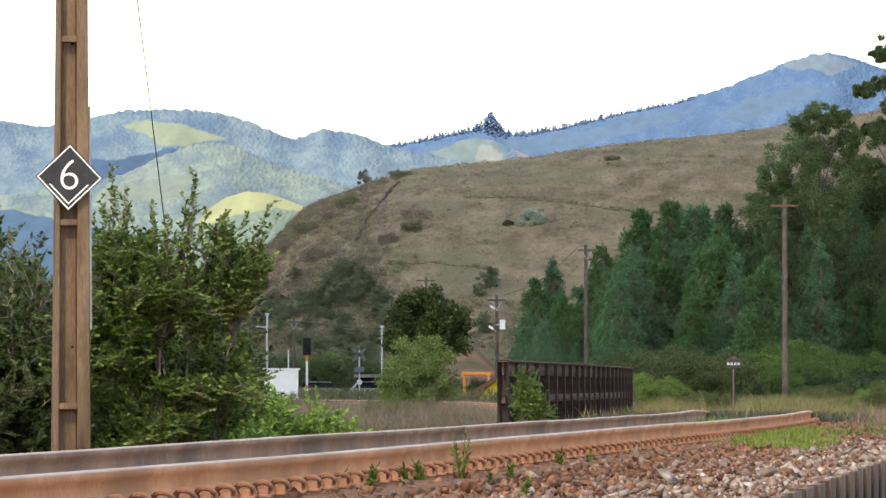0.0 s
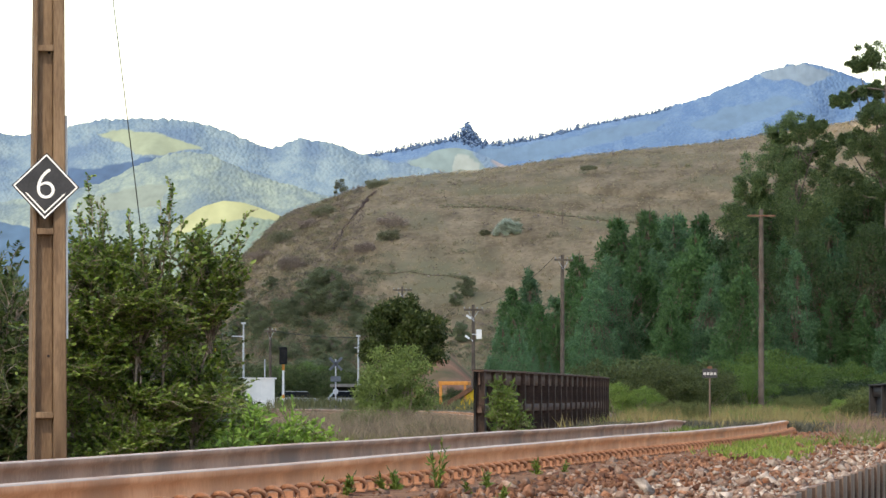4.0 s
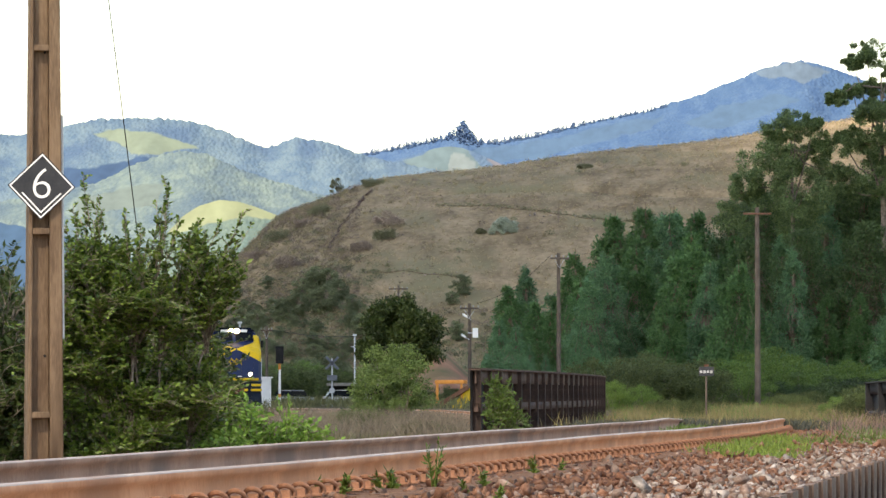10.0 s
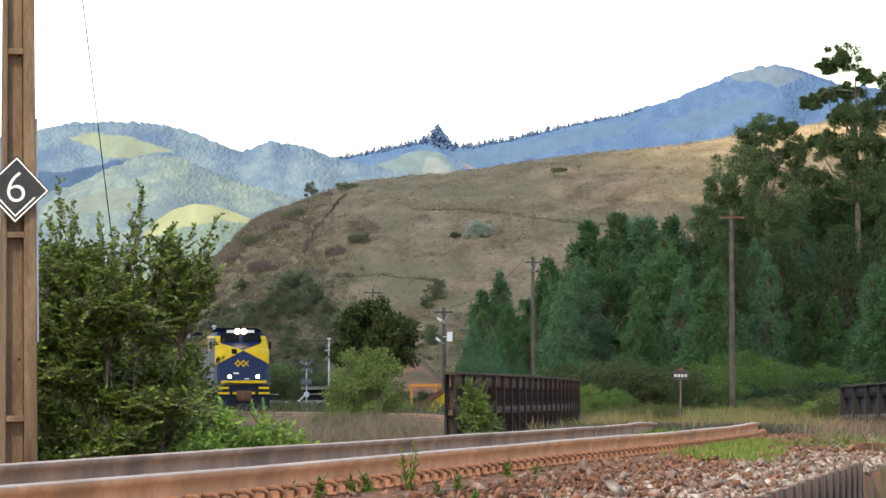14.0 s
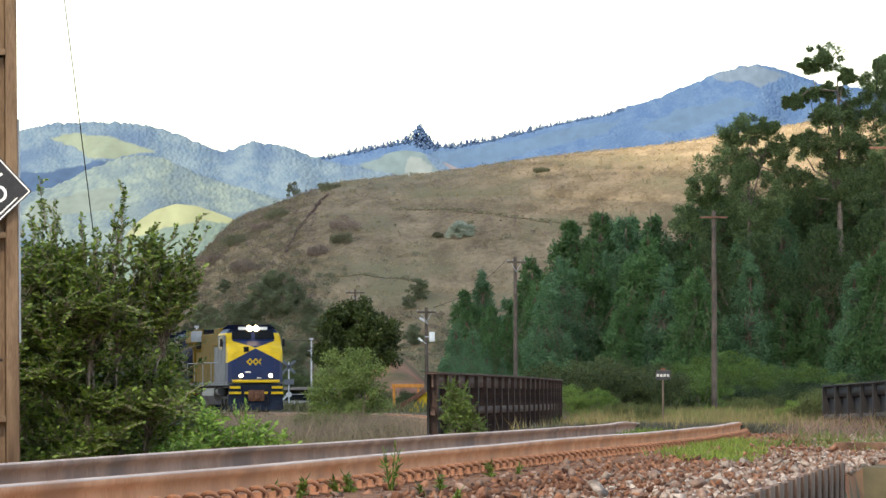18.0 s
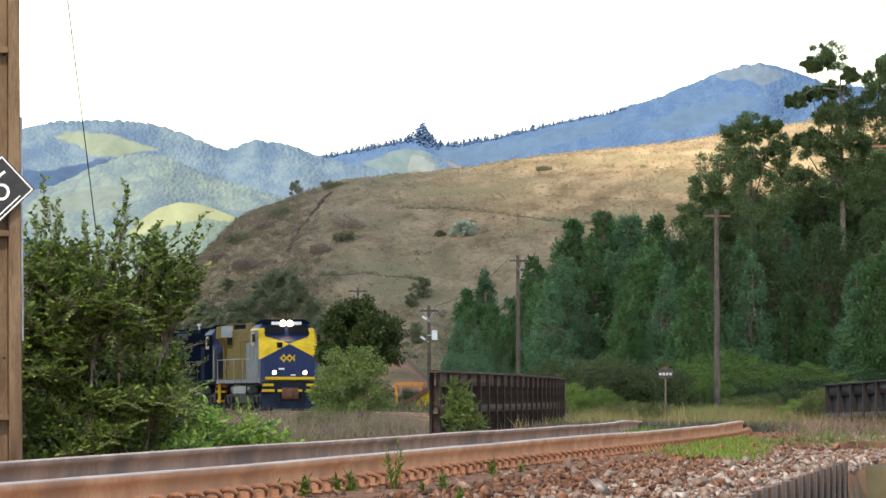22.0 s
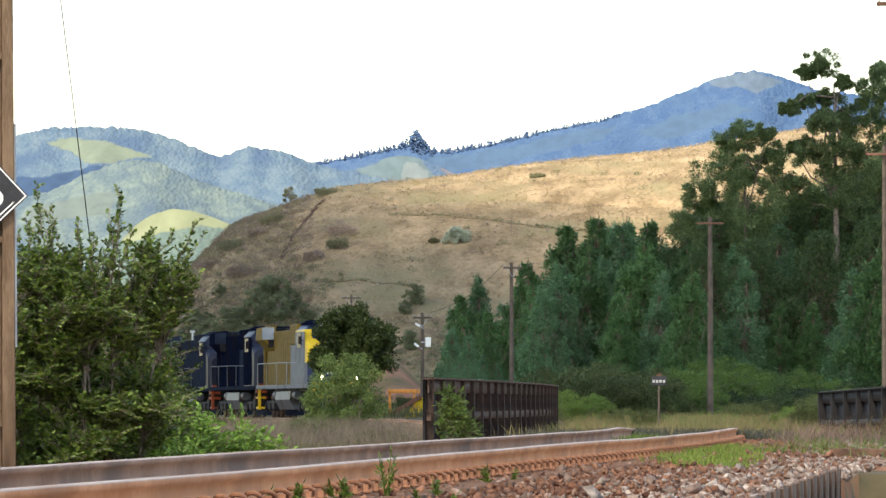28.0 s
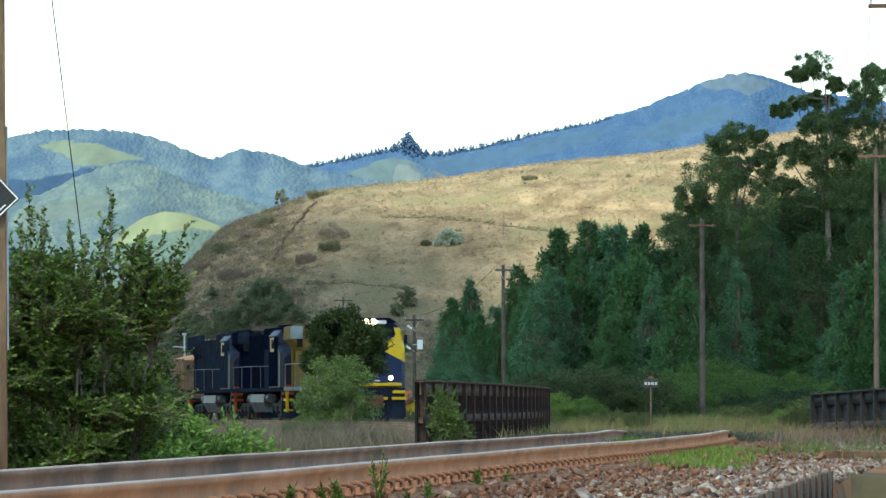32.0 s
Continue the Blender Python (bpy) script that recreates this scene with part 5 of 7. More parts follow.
def pinnate_bush(seed, tall, wide, arms, label, material, leaders=()):
    """A tall open shrub: arching branches set with pairs of leaflets."""
    rng = np.random.default_rng(seed)
    t = thing("roadside_shrub", label, "shrub", pose(0, 0, 0), "tall shrubs beside the pole")
    rows, bases, tips = [], [], []
    for arm in range(arms + len(leaders)):
        an, out = rng.random() * 2 * np.pi, wide * math.sqrt(rng.random())
        z = tall * (0.12 + 0.86 * rng.random() * math.sqrt(max(0.05, 1 - (out / wide) ** 2 * 0.75)))
        e = np.array([math.cos(an) * out, math.sin(an) * out, z])
        a = np.array([math.cos(an) * out * 0.15, math.sin(an) * out * 0.15, z * 0.25])
        if arm >= arms:
            e = np.array(leaders[arm - arms])
            a = e * (0.45, 0.3, 0.5)
        m = (a * 0.5 + e * 0.5) + rng.normal(size=3) * 0.1
        rows.append(([a, m, e], [tall * 0.004, tall * 0.003, tall * 0.001]))
        for _ in range(11 if arm < arms else 40):
            f = rng.uniform(0.25, 1.0)
            p = a * (1 - f) ** 2 + 2 * m * f * (1 - f) + e * f * f
            way = (e - a) / np.linalg.norm(e - a) * 0.5 + rng.normal(size=3) * 0.6 + np.array([0, 0, 0.08])
            way /= np.linalg.norm(way)
            length = rng.uniform(0.22, 0.42)
            rows.append(([p, p + way * length * 0.5, p + way * length - np.array([0, 0, 0.03])], [0.006, 0.004, 0.002]))
            side = np.cross(way, (0, 0, 1.0)) + rng.normal(size=3) * 0.2
            side /= np.linalg.norm(side)
            for j in range(9):
                q = p + way * length * (0.12 + 0.11 * j)
                for sg in (-1, 1):
                    bases.append(q)
                    tips.append(q + (side * sg * 0.8 + way * 0.5 + rng.normal(size=3) * 0.2) * rng.uniform(0.05, 0.098))
    for k in range(6):
        an = k * 1.05 + rng.random()
        rows.append(([(0.1 * math.cos(an), 0.1 * math.sin(an), -0.4), (0.25 * wide * math.cos(an), 0.25 * wide * math.sin(an), tall * 0.35), (0.4 * wide * math.cos(an), 0.4 * wide * math.sin(an), tall * 0.75)], [0.03, 0.022, 0.008]))
    part("stem", tubes("stems", rows, 5), BARK, t)
    bases, tips = np.array(bases), np.array(tips)
    part("leaves", blades("leaves", rng, bases, tips, np.linalg.norm(tips - bases, axis=1) * 0.42), material, t)
    return t


def spray_bush(seed, label, material, pads, leaders):
    """A many-stemmed tall shrub: arching boughs that carry flat sprays of leaflets in layers, and upright open shoots above."""
    rng = np.random.default_rng(seed)
    t = thing("roadside_shrub", label, "shrub", pose(0, 0, 0), "tall shrubs beside the pole")
    rows, bases, tips, faces_up = [], [], [], []
    stems = [((-0.05, 0.0), (-0.16, 2.35)), ((0.46, 0.1), (0.60, 2.5)), ((0.15, -0.2), (0.35, 2.6)), ((0.75, 0.2), (1.10, 1.9)), ((-0.35, 0.1), (-0.55, 2.0))]
    for (x0, y0), (x1, z1) in stems:
        rows.append(([(x0, y0, -0.4), (x0 * 0.9 + x1 * 0.1 + 0.04, y0, z1 * 0.3), (x0 * 0.4 + x1 * 0.6 - 0.03, y0, z1 * 0.7), (x1, y0, z1)], [0.026, 0.021, 0.015, 0.007]))

    def leaflets(p, way, length, size, flat):
        side = np.cross(way, (0, 0, 1.0)) + rng.normal(size=3) * 0.12
        side /= np.linalg.norm(side) + 1e-9
        n = max(4, int(length / 0.025))
        for j in range(n):
            q = p + way * length * (0.1 + 0.9 * j / n) - np.array([0, 0, 0.10]) * length * (j / n) ** 2
            for sg in (-1, 1):
                bases.append(q)
                tips.append(q + (side * sg * 0.85 + way * 0.5 + rng.normal(size=3) * 0.16) * size * rng.uniform(0.7, 1.15))
                up = np.array([0, 0, 1.0]) + rng.normal(size=3) * flat
                faces_up.append(up / np.linalg.norm(up))

    def bough(a, e, sag, twigs, reach, size, flat):
        m = (a + e) / 2 + np.array([0, 0, sag]) + rng.normal(size=3) * 0.04
        rows.append(([a, m, e], [0.007, 0.005, 0.002]))
        for k in range(twigs):
            f = 0.25 + 0.75 * (k + rng.random()) / twigs
            p = a * (1 - f) ** 2 + 2 * m * f * (1 - f) + e * f * f
            ahead = (e - a) / (np.linalg.norm(e - a) + 1e-9)
            out = np.cross(ahead, (0, 0, 1.0)) * (1 if k % 2 else -1)
            way = ahead * 0.55 + out * 0.75 + rng.normal(size=3) * 0.28
            way[2] = way[2] * 1.1 + 0.12
            way /= np.linalg.norm(way)
            length = reach * rng.uniform(0.6, 1.2) * (1.15 - 0.4 * f)
            rows.append(([p, p + way * length * 0.5, p + way * length - np.array([0, 0, 0.1 * length])], [0.005, 0.0035, 0.002]))
            leaflets(p, way, length, size, flat)

    for _ in range(pads):
        z = rng.uniform(0.30, 2.62)
        right = np.interp(z, [0.3, 1.0, 1.4, 1.95, 2.25, 2.7], [1.10, 1.05, 0.90, 0.92, 1.36, 1.05])
        c = np.array([rng.uniform(-0.72, right), rng.uniform(-0.85, 0.75), z])
        (x0, y0), (x1, z1) = stems[int(np.argmin([abs(c[0] - (s[0][0] + s[1][0]) / 2) for s in stems]))]
        h = min(z1, max(0.15, z - rng.uniform(0.25, 0.6)))
        a = np.array([x0 + (x1 - x0) * h / z1, y0, h])
        for _ in range(6):
            e = c + rng.normal(size=3) * np.array([0.20, 0.20, 0.11])
            bough(a + rng.normal(size=3) * 0.03, e, 0.16, 9, 0.28, 0.062, 0.75)
    for tip in leaders:
        e = np.array(tip)
        for q in range(3):
            a = np.array([e[0] * 0.55 + 0.1, e[1] * 0.5, e[2] * 0.62])
            tip_q = e if q == 0 else e * (1, 1, 0.93) + rng.normal(size=3) * np.array([0.10, 0.10, 0.05])
            bough(a, tip_q, 0.02, 18 if q == 0 else 8, 0.15, 0.056, 0.7)
    part("stem", tubes("stems", rows, 5), BARK, t, "pale thin stems")
    bases, tips, faces_up = np.array(bases), np.array(tips), np.array(faces_up)
    way = tips - bases
    side = np.cross(way, faces_up)
    side /= np.linalg.norm(side, axis=1, keepdims=True) + 1e-9
    size = np.linalg.norm(way, axis=1, keepdims=True)
    w, mid = side * size * rng.uniform(0.22, 0.33, (len(way), 1)), bases + way * 0.5 + faces_up * size * 0.05
    v = np.stack([bases, mid + w, tips, mid - w], 1).reshape(-1, 3)
    part("leaves", from_arrays("leaves", v, np.arange(len(v)).reshape(-1, 4)), material, t)
    return t


def stand(ob, x, y, turn=0.0, size=1.0, tall=1.0):
    """A thing's pose on the ground."""
    z = float(ground_height(np.array([x]), np.array([y * PACE]))[0])
    return pose(x, y * PACE, z, 0, 0, turn) @ Matrix.Diagonal((size, size, size * tall, 1))


def plant(ob, x, y, turn=0.0, size=1.0, tall=1.0, first=False, z=None):
    m = stand(ob, x, y, turn, size, tall)
    if z is not None:
        m = Matrix.Translation((0, 0, z - m.translation.z)) @ m
    if first:
        ob.matrix_basis = m
        return ob
    return copy_thing(ob, m)


# eucalyptus belt on the far side of the line
gums = [young_gum(20, 11, 2.5, 250, 95, 0.24, L_GUM, "slender green eucalyptus in a dense row", 0.10),
        young_gum(21, 12, 2.7, 260, 95, 0.24, L_GUM_BLUE, "young blue-green eucalyptus in a dense row", 0.04),
        young_gum(22, 10, 2.3, 240, 95, 0.23, L_GUM, "slender green eucalyptus in a dense row", 0.14),
        gum_tree(23, 18, 4.2, 150, 0.26, L_GUM_OLD, "tall eucalyptus with hanging leaves", 0.12, 170)]
BELT = [(0.04, 150, 10.2), (0.047, 152, 11.4), (0.052, 146, 8.6), (0.058, 150, 10.0), (0.036, 165, 8.0), (0.064, 160, 10.6), (0.069, 152, 13.3), (0.075, 150, 15.3), (0.081, 156, 15.1), (0.087, 150, 15.8), (0.093, 154, 16.5), (0.099, 150, 17.1), (0.105, 152, 18.0), (0.111, 148, 17.8), (0.117, 152, 17.6), (0.123, 150, 18.3), (0.129, 148, 16.5), (0.135, 150, 16.1), (0.141, 146, 15.6), (0.148, 150, 15.4), (0.156, 150, 15.8), (0.164, 146, 16.1), (0.172, 148, 16.3), (0.18, 146, 16.7), (0.188, 148, 16.7), (0.197, 146, 16.5), (0.206, 146, 16.9), (0.215, 146, 16.9), (0.225, 146, 17.2), (0.235, 148, 17.4)]
r2 = random.Random(3)
used = set()
for i, (b, y, tall) in enumerate(BELT):
    for row in range(2):
        k = r2.randrange(3)
        yy, hh = y + row * 9 + r2.uniform(-2, 2), tall * (0.74 if row == 0 else 0.97) * r2.uniform(0.90, 1.05)
        ref = (11, 12, 10)[k]
        bb = b + r2.uniform(-0.003, 0.003)
        plant(gums[k], bb * yy, yy, r2.uniform(0, 360), hh / ref, 1.0, k not in used)
        used.add(k)
TALL = [(0.240, 160, 18.0), (0.134, 160, 11.5), (0.142, 158, 13.6), (0.149, 162, 14.6), (0.155, 155, 14.6), (0.162, 162, 15.2), (0.169, 155, 14.4), (0.176, 162, 14.8), (0.183, 155, 14.6), (0.190, 162, 15.6), (0.197, 155, 15.4), (0.204, 162, 16.4), (0.211, 155, 16.2), (0.218, 162, 17.4), (0.226, 155, 17.4), (0.234, 160, 18.4), (0.150, 148, 11.0), (0.172, 147, 11.5), (0.200, 147, 12.0), (0.226, 147, 13.0)]
for i, (b, y, tall) in enumerate(TALL):
    plant(gums[3], b * y, y, r2.uniform(0, 360), tall / 18, 1.0, i == 0)
for b, y, tall in [(0.044, 136, 5.4), (0.050, 138, 4.2), (0.079, 138, 4.0), (0.037, 140, 6.0), (0.058, 140, 3.6), (0.086, 140, 3.4)]:
    plant(gums[1], b * y, y, r2.uniform(0, 360), tall / 12 * 1.1)
old = [umbrella_gum(31, 21, 190, 0.17, L_GUM_HEAD, "old eucalyptus with rounded heads of leaves above the row", [(0.2, 19.2, 1.0), (-0.8, 18.4, 1.1), (1.8, 17.9, 0.9), (-1.8, 16.5, 1.4), (0.0, 16.8, 1.0), (-1.1, 14.8, 1.6), (-2.9, 15.1, 1.0), (1.6, 19.4, 0.4), (2.2, 16.3, 1.1), (0.8, 14.6, 1.6), (-3.4, 13.3, 1.3), (0.6, 12.8, 1.7)]),
       umbrella_gum(32, 25, 190, 0.17, L_GUM_HEAD, "tallest old eucalyptus with open heads of leaves", [(-0.9, 24.0, 1.0), (-1.8, 23.5, 0.5), (0.6, 22.8, 0.5), (-0.4, 21.8, 0.6), (-1.9, 21.5, 0.5), (-3.1, 21.0, 0.5), (0.6, 20.6, 1.1), (1.9, 20.3, 1.1), (-0.8, 20.0, 0.8), (-1.6, 18.1, 1.0), (0.4, 18.3, 1.3), (2.1, 17.6, 1.4), (-2.6, 18.5, 0.4), (-0.4, 15.9, 1.6), (1.5, 15.2, 1.6), (-2.4, 15.2, 1.1)]),
       umbrella_gum(33, 24, 190, 0.17, L_GUM_HEAD, "old broad eucalyptus at the end of the row", [(-1.1, 22.1, 1.0), (0.1, 22.9, 1.1), (0.4, 20.3, 1.7), (1.3, 18.0, 1.7), (-0.4, 16.9, 1.5), (-0.6, 23.6, 0.6)])]
for ob, b in zip(old, (0.1663, 0.2063, 0.2313)):
    plant(ob, b * 150, 150, 0, 1.0, 1.0, True, -0.85)

# scrubby undergrowth below the belt; some leaves darkened to hold the trees' shade
lime = shrub("bright_shrub", 40, 2.6, 1.6, 14, 64, 260, 0.095, L_MID, "green roadside shrub below the trees", 0.12)
under = shrub("undergrowth_shrub", 41, 3.0, 2.2, 12, 64, 280, 0.12, L_SHADED, "undergrowth shrub coloured dark for the shade below the trees", 0.05)
olive = shrub("olive_shrub", 42, 2.4, 1.9, 12, 60, 260, 0.10, L_OLIVE, "olive green scrub bush on the valley floor", 0.05)
dun = shrub("dry_shrub", 43, 2.2, 1.7, 26, 46, 150, 0.11, L_DUN, "grey-brown leafless scrub bush in the dry grass", 0.05)
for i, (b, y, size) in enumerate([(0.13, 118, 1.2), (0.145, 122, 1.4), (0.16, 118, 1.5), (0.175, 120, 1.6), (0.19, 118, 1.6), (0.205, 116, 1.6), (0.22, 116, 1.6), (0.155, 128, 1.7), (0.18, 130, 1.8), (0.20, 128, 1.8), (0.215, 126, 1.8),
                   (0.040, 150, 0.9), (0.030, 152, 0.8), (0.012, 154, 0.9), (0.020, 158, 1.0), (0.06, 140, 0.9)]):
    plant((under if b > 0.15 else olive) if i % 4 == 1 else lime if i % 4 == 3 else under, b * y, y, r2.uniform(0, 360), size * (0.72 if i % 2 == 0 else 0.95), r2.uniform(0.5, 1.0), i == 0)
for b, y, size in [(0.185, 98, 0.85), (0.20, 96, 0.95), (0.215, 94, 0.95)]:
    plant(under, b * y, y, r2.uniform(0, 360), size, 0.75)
first = True
for b, y, size in [(0.138, 118, 1.1), (0.166, 122, 1.0), (0.150, 124, 1.1), (0.192, 130, 1.1), (0.146, 114, 0.8), (0.208, 122, 0.9), (0.116, 130, 0.6), (0.158, 130, 1.1), (0.087, 92, 0.5), (0.1, 98, 0.45), (0.176, 126, 1.0), (0.132, 122, 0.8), (-0.055, 205, 1.0), (-0.048, 212, 1.5), (-0.041, 204, 0.9), (-0.034, 210, 1.25), (-0.062, 208, 1.3)]:
    plant(lime, b * y, y, r2.uniform(0, 360), size, r2.uniform(0.8, 1.1), first)
    first = False
first = True
for b, y, size in [(0.100, 104, 1.2), (0.112, 106, 1.3), (0.122, 104, 1.0), (0.09, 110, 1.1), (0.118, 126, 1.1), (0.108, 130, 1.0), (0.097, 132, 1.0), (0.075, 134, 0.8), (0.088, 136, 0.9), (-0.03, 190, 1.2), (-0.02, 192, 1.1), (-0.045, 196, 1.4), (-0.06, 196, 1.4), (0.0, 186, 1.2), (-0.075, 194, 1.3), (0.012, 190, 1.0)]:
    plant(olive, b * y, y, r2.uniform(0, 360), size, r2.uniform(0.8, 1.1), first)
    first = False

for i in range(26):
    b, y = r2.uniform(-0.062, 0.022), r2.uniform(44, 72)
    plant(olive if i % 3 == 1 else dun, b * y, y, r2.uniform(0, 360), r2.uniform(0.22, 0.42) * (1.0 if i % 3 == 1 else 1.3), r2.uniform(0.7, 1.1), i == 0)
for i in range(70):
    b, y = r2.uniform(0.095, 0.235), r2.uniform(46, 92)
    if abs(float(from_line(b * y, y * PACE)[0])) < 3.5:
        continue
    plant((olive, lime, dun)[i % 3], b * y, y, r2.uniform(0, 360), r2.uniform(0.16, 0.44), r2.uniform(0.6, 1.0))

# the valley's trees
oak = gum_tree(50, 7.0, 2.6, 260, 0.28, L_VALLEY, "broad dark valley tree below the hill", 0.15, 36, "valley_tree", "tree", BARK)
first = True
for b, y, size in [(-0.115, 232, 1.0), (-0.058, 235, 0.75), (-0.050, 232, 0.85), (-0.042, 236, 0.95), (-0.066, 228, 0.7), (-0.032, 236, 0.8), (-0.075, 232, 0.8), (-0.088, 236, 0.9), (-0.10, 232, 1.0), (-0.115, 232, 0.9), (0.012, 222, 0.45), (0.026, 215, 0.5)]:
    plant(oak, b * y, y, r2.uniform(0, 360), size, r2.uniform(0.8, 1.0), first)
    first = False
for b, rise, size in [(-0.050, 0.042, 0.8), (-0.044, 0.046, 0.9), (-0.039, 0.045, 0.9), (-0.034, 0.041, 0.8), (-0.040, 0.036, 1.0), (-0.052, 0.034, 0.9), (-0.028, 0.036, 0.7), (-0.062, 0.034, 0.7), (-0.070, 0.028, 0.8), (0.0205, 0.044, 0.75), (0.016, 0.040, 0.5), (-0.024, 0.026, 0.8), (0.005, 0.022, 0.6), (0.018, 0.024, 0.7)]:
    x, y, z = hill_at(b, rise)
    copy_thing(oak, pose(x, y, z - 0.3, 0, 0, r2.uniform(0, 360)) @ Matrix.Diagonal((size * 1.25, size * 1.25, size, 1)))
for i in range(84):
    b = r2.uniform(-0.085, 0.004)
    rise, size = r2.uniform(0.006, 0.047 if b < -0.028 else 0.022), r2.uniform(0.28, 0.70)
    x, y, z = hill_at(b, rise)
    copy_thing(oak, pose(x, y, z - 0.3, 0, 0, r2.uniform(0, 360)) @ Matrix.Diagonal((size * 1.3, size * 1.3, size * 0.9, 1)))
roundtree = shrub("round_tree", 51, 5.0, 1.5, 10, 120, 230, 0.15, L_ROUND, "round dense dark green tree beside the line", 0.50, 0.8, "tree")
plant(roundtree, -0.0065 * 88, 88, 0, 1.0, 1.0, True, -0.55)
soft = shrub("light_green_bush", 52, 2.7, 1.15, 18, 90, 190, 0.085, L_SOFT, "light green bush beside the line", 0.26, 0.8)
plant(soft, -0.0100 * 68, 68, 0, 1.0, 1.0, True, -0.60)

# tall shrubs by the signed pole
near_bush = spray_bush(60, "tall open shrub with layered sprays of small green leaves", L_SPRAY, 74, [(-0.34, 0.1, 3.45), (-0.21, -0.1, 3.2), (0.60, 0.0, 3.38), (0.48, 0.15, 3.1), (1.46, 0.1, 3.08), (1.19, -0.1, 2.93), (0.94, 0.1, 2.96), (0.75, -0.15, 2.95), (0.13, 0.1, 3.03), (-0.53, 0.0, 2.93), (1.38, 0.0, 2.72), (0.32, -0.2, 2.87), (-0.45, 0.2, 3.15)])
plant(near_bush, -0.134 * 25, 25, 0, 1.0, 1.0, True, -0.5)
side_bush = pinnate_bush(64, 2.6, 0.95, 170, "tall leafy shrub beside the pole", L_SHRUB)
plant(side_bush, -0.1105 * 26, 26, 130, 0.80, 1.05, True, -0.5)
plant(side_bush, -0.150 * 27.5, 27.5, 250, 1.0, 0.90, False, -0.5)
dark_bush = pinnate_bush(61, 2.6, 1.4, 250, "dense dark shrub beside the pole", L_DARK)
plant(dark_bush, -0.198 * 27, 27, 0, 1.0, 1.08, True, -0.5)
plant(dark_bush, -0.165 * 29, 29, 100, 1.0, 0.85, False, -0.5)
plant(dark_bush, -0.128 * 29, 29, 200, 1.0, 0.95, False, -0.5)
plant(dark_bush, -0.110 * 28, 28, 300, 0.52, 1.4, False, -0.5)
plant(dark_bush, -0.120 * 29, 29, 20, 0.66, 1.4, False, -0.5)
plant(dark_bush, -0.130 * 30, 30, 60, 1.0, 1.05, False, -0.5)
plant(dark_bush, -0.205 * 28, 28, 160, 1.1, 1.02, False, -0.5)
plant(dark_bush, -0.190 * 28, 28, 290, 1.0, 1.02, False, -0.5)
plant(dark_bush, -0.182 * 29, 29, 220, 1.0, 0.95, False, -0.5)
low_bush = pinnate_bush(62, 1.0, 0.75, 70, "low bright shrub at the foot of the bank", L_FRESH)
plant(low_bush, -0.0680 * 26, 26, 0, 0.9, 1.05, True, -0.5)
plant(low_bush, -0.084 * 25, 25, 40, 0.7, 0.9, False, -0.5)
plant(low_bush, -0.076 * 26, 26, 210, 0.85, 0.9, False, -0.5)
plant(side_bush, -0.094 * 27, 27, 75, 0.46, 1.0, False, -0.5)

# shrubs and stones on the hill
for b, y, size, ob, lab in ((0.039, 0.0715, 1.45, shrub("silver_bush", 70, 2.2, 1.7, 10, 40, 140, 0.3, L_SILVER, "pale silvery bush on the hill", 0.1), ""), (-0.035, 0.0920, 0.75, gum_tree(71, 6, 2.4, 260, 0.26, L_HILL_BUSH, "small dull green tree on the hill's crest", 0.3, 20, "hill_tree", "tree", BARK), "")):
    x, y, z = hill_at(b, y)
    ob.matrix_basis = pose(x, y, z - 0.1) @ Matrix.Diagonal((size, size, size, 1))
# brown scrub, tufts and shrubs over the hill
def scatter_on_hill(name, label, count, seed, material, size, where, per=26, leaf=0.5):
    rng = np.random.default_rng(seed)
    c = []
    while len(c) < count:
        b, y = rng.uniform(-0.10, 0.26), rng.uniform(417, 517)
        if rng.random() < where(b, y):
            c.append(on_hill(b, y))
    c = np.array(c)
    r = size * rng.uniform(0.5, 1.4, count)
    base, tip = clumped(rng, c + np.stack([0 * r, 0 * r, r * 0.3], 1), r, per, leaf, 0.6, 0, 0.2)
    tagged(part(name, blades(name, rng, base, tip, leaf * rng.uniform(0.3, 0.6, len(base))), material), label, "scrub", kind="stuff")


scatter_on_hill("hill_scrub", "brown-green scrub over the hill's nose", 3600, 80, L_HILL_SCRUB, 0.9, lambda b, y: 0.9 if b < -0.03 else 0.6 if y < 432 else 0.07 if b < 0.02 else 0.03, 34, 0.30)
scatter_on_hill("hill_scrub", "grey-brown dry scrub and twigs on the hill's nose", 3200, 81, L_HEATH, 1.0, lambda b, y: 0.9 if b < -0.025 else 0.35 if y < 445 else 0.03, 34, 0.34)
scatter_on_hill("hill_shrubs", "small dark shrubs on the hill", 300, 82, L_HILL_BUSH, 1.3, lambda b, y: 0.9 if b < -0.03 or y < 428 else 0.06, 110, 0.30)
scatter_on_hill("foot_shrubs", "olive scrub along the foot of the hill", 1100, 86, L_VALLEY, 1.25, lambda b, y: 0.9 if y < 456 and b < -0.02 else 0.5 if y < 440 and b < 0.045 else 0.0, 70, 0.28)
scatter_on_hill("foot_shrubs", "dull brown scrub along the foot of the hill", 1000, 87, L_HILL_BUSH, 1.2, lambda b, y: 0.9 if y < 464 and b < -0.015 else 0.5 if y < 444 and b < 0.045 else 0.0, 70, 0.28)
scatter_on_hill("hill_tufts", "pale dry grass tufts over the hill", 9000, 83, L_TUFT, 0.42, lambda b, y: 0.6, 9, 0.34)
scatter_on_hill("hill_tufts", "brown and olive grass tufts over the hill", 7000, 84, L_DULL_TUFT, 0.42, lambda b, y: 0.6, 9, 0.30)


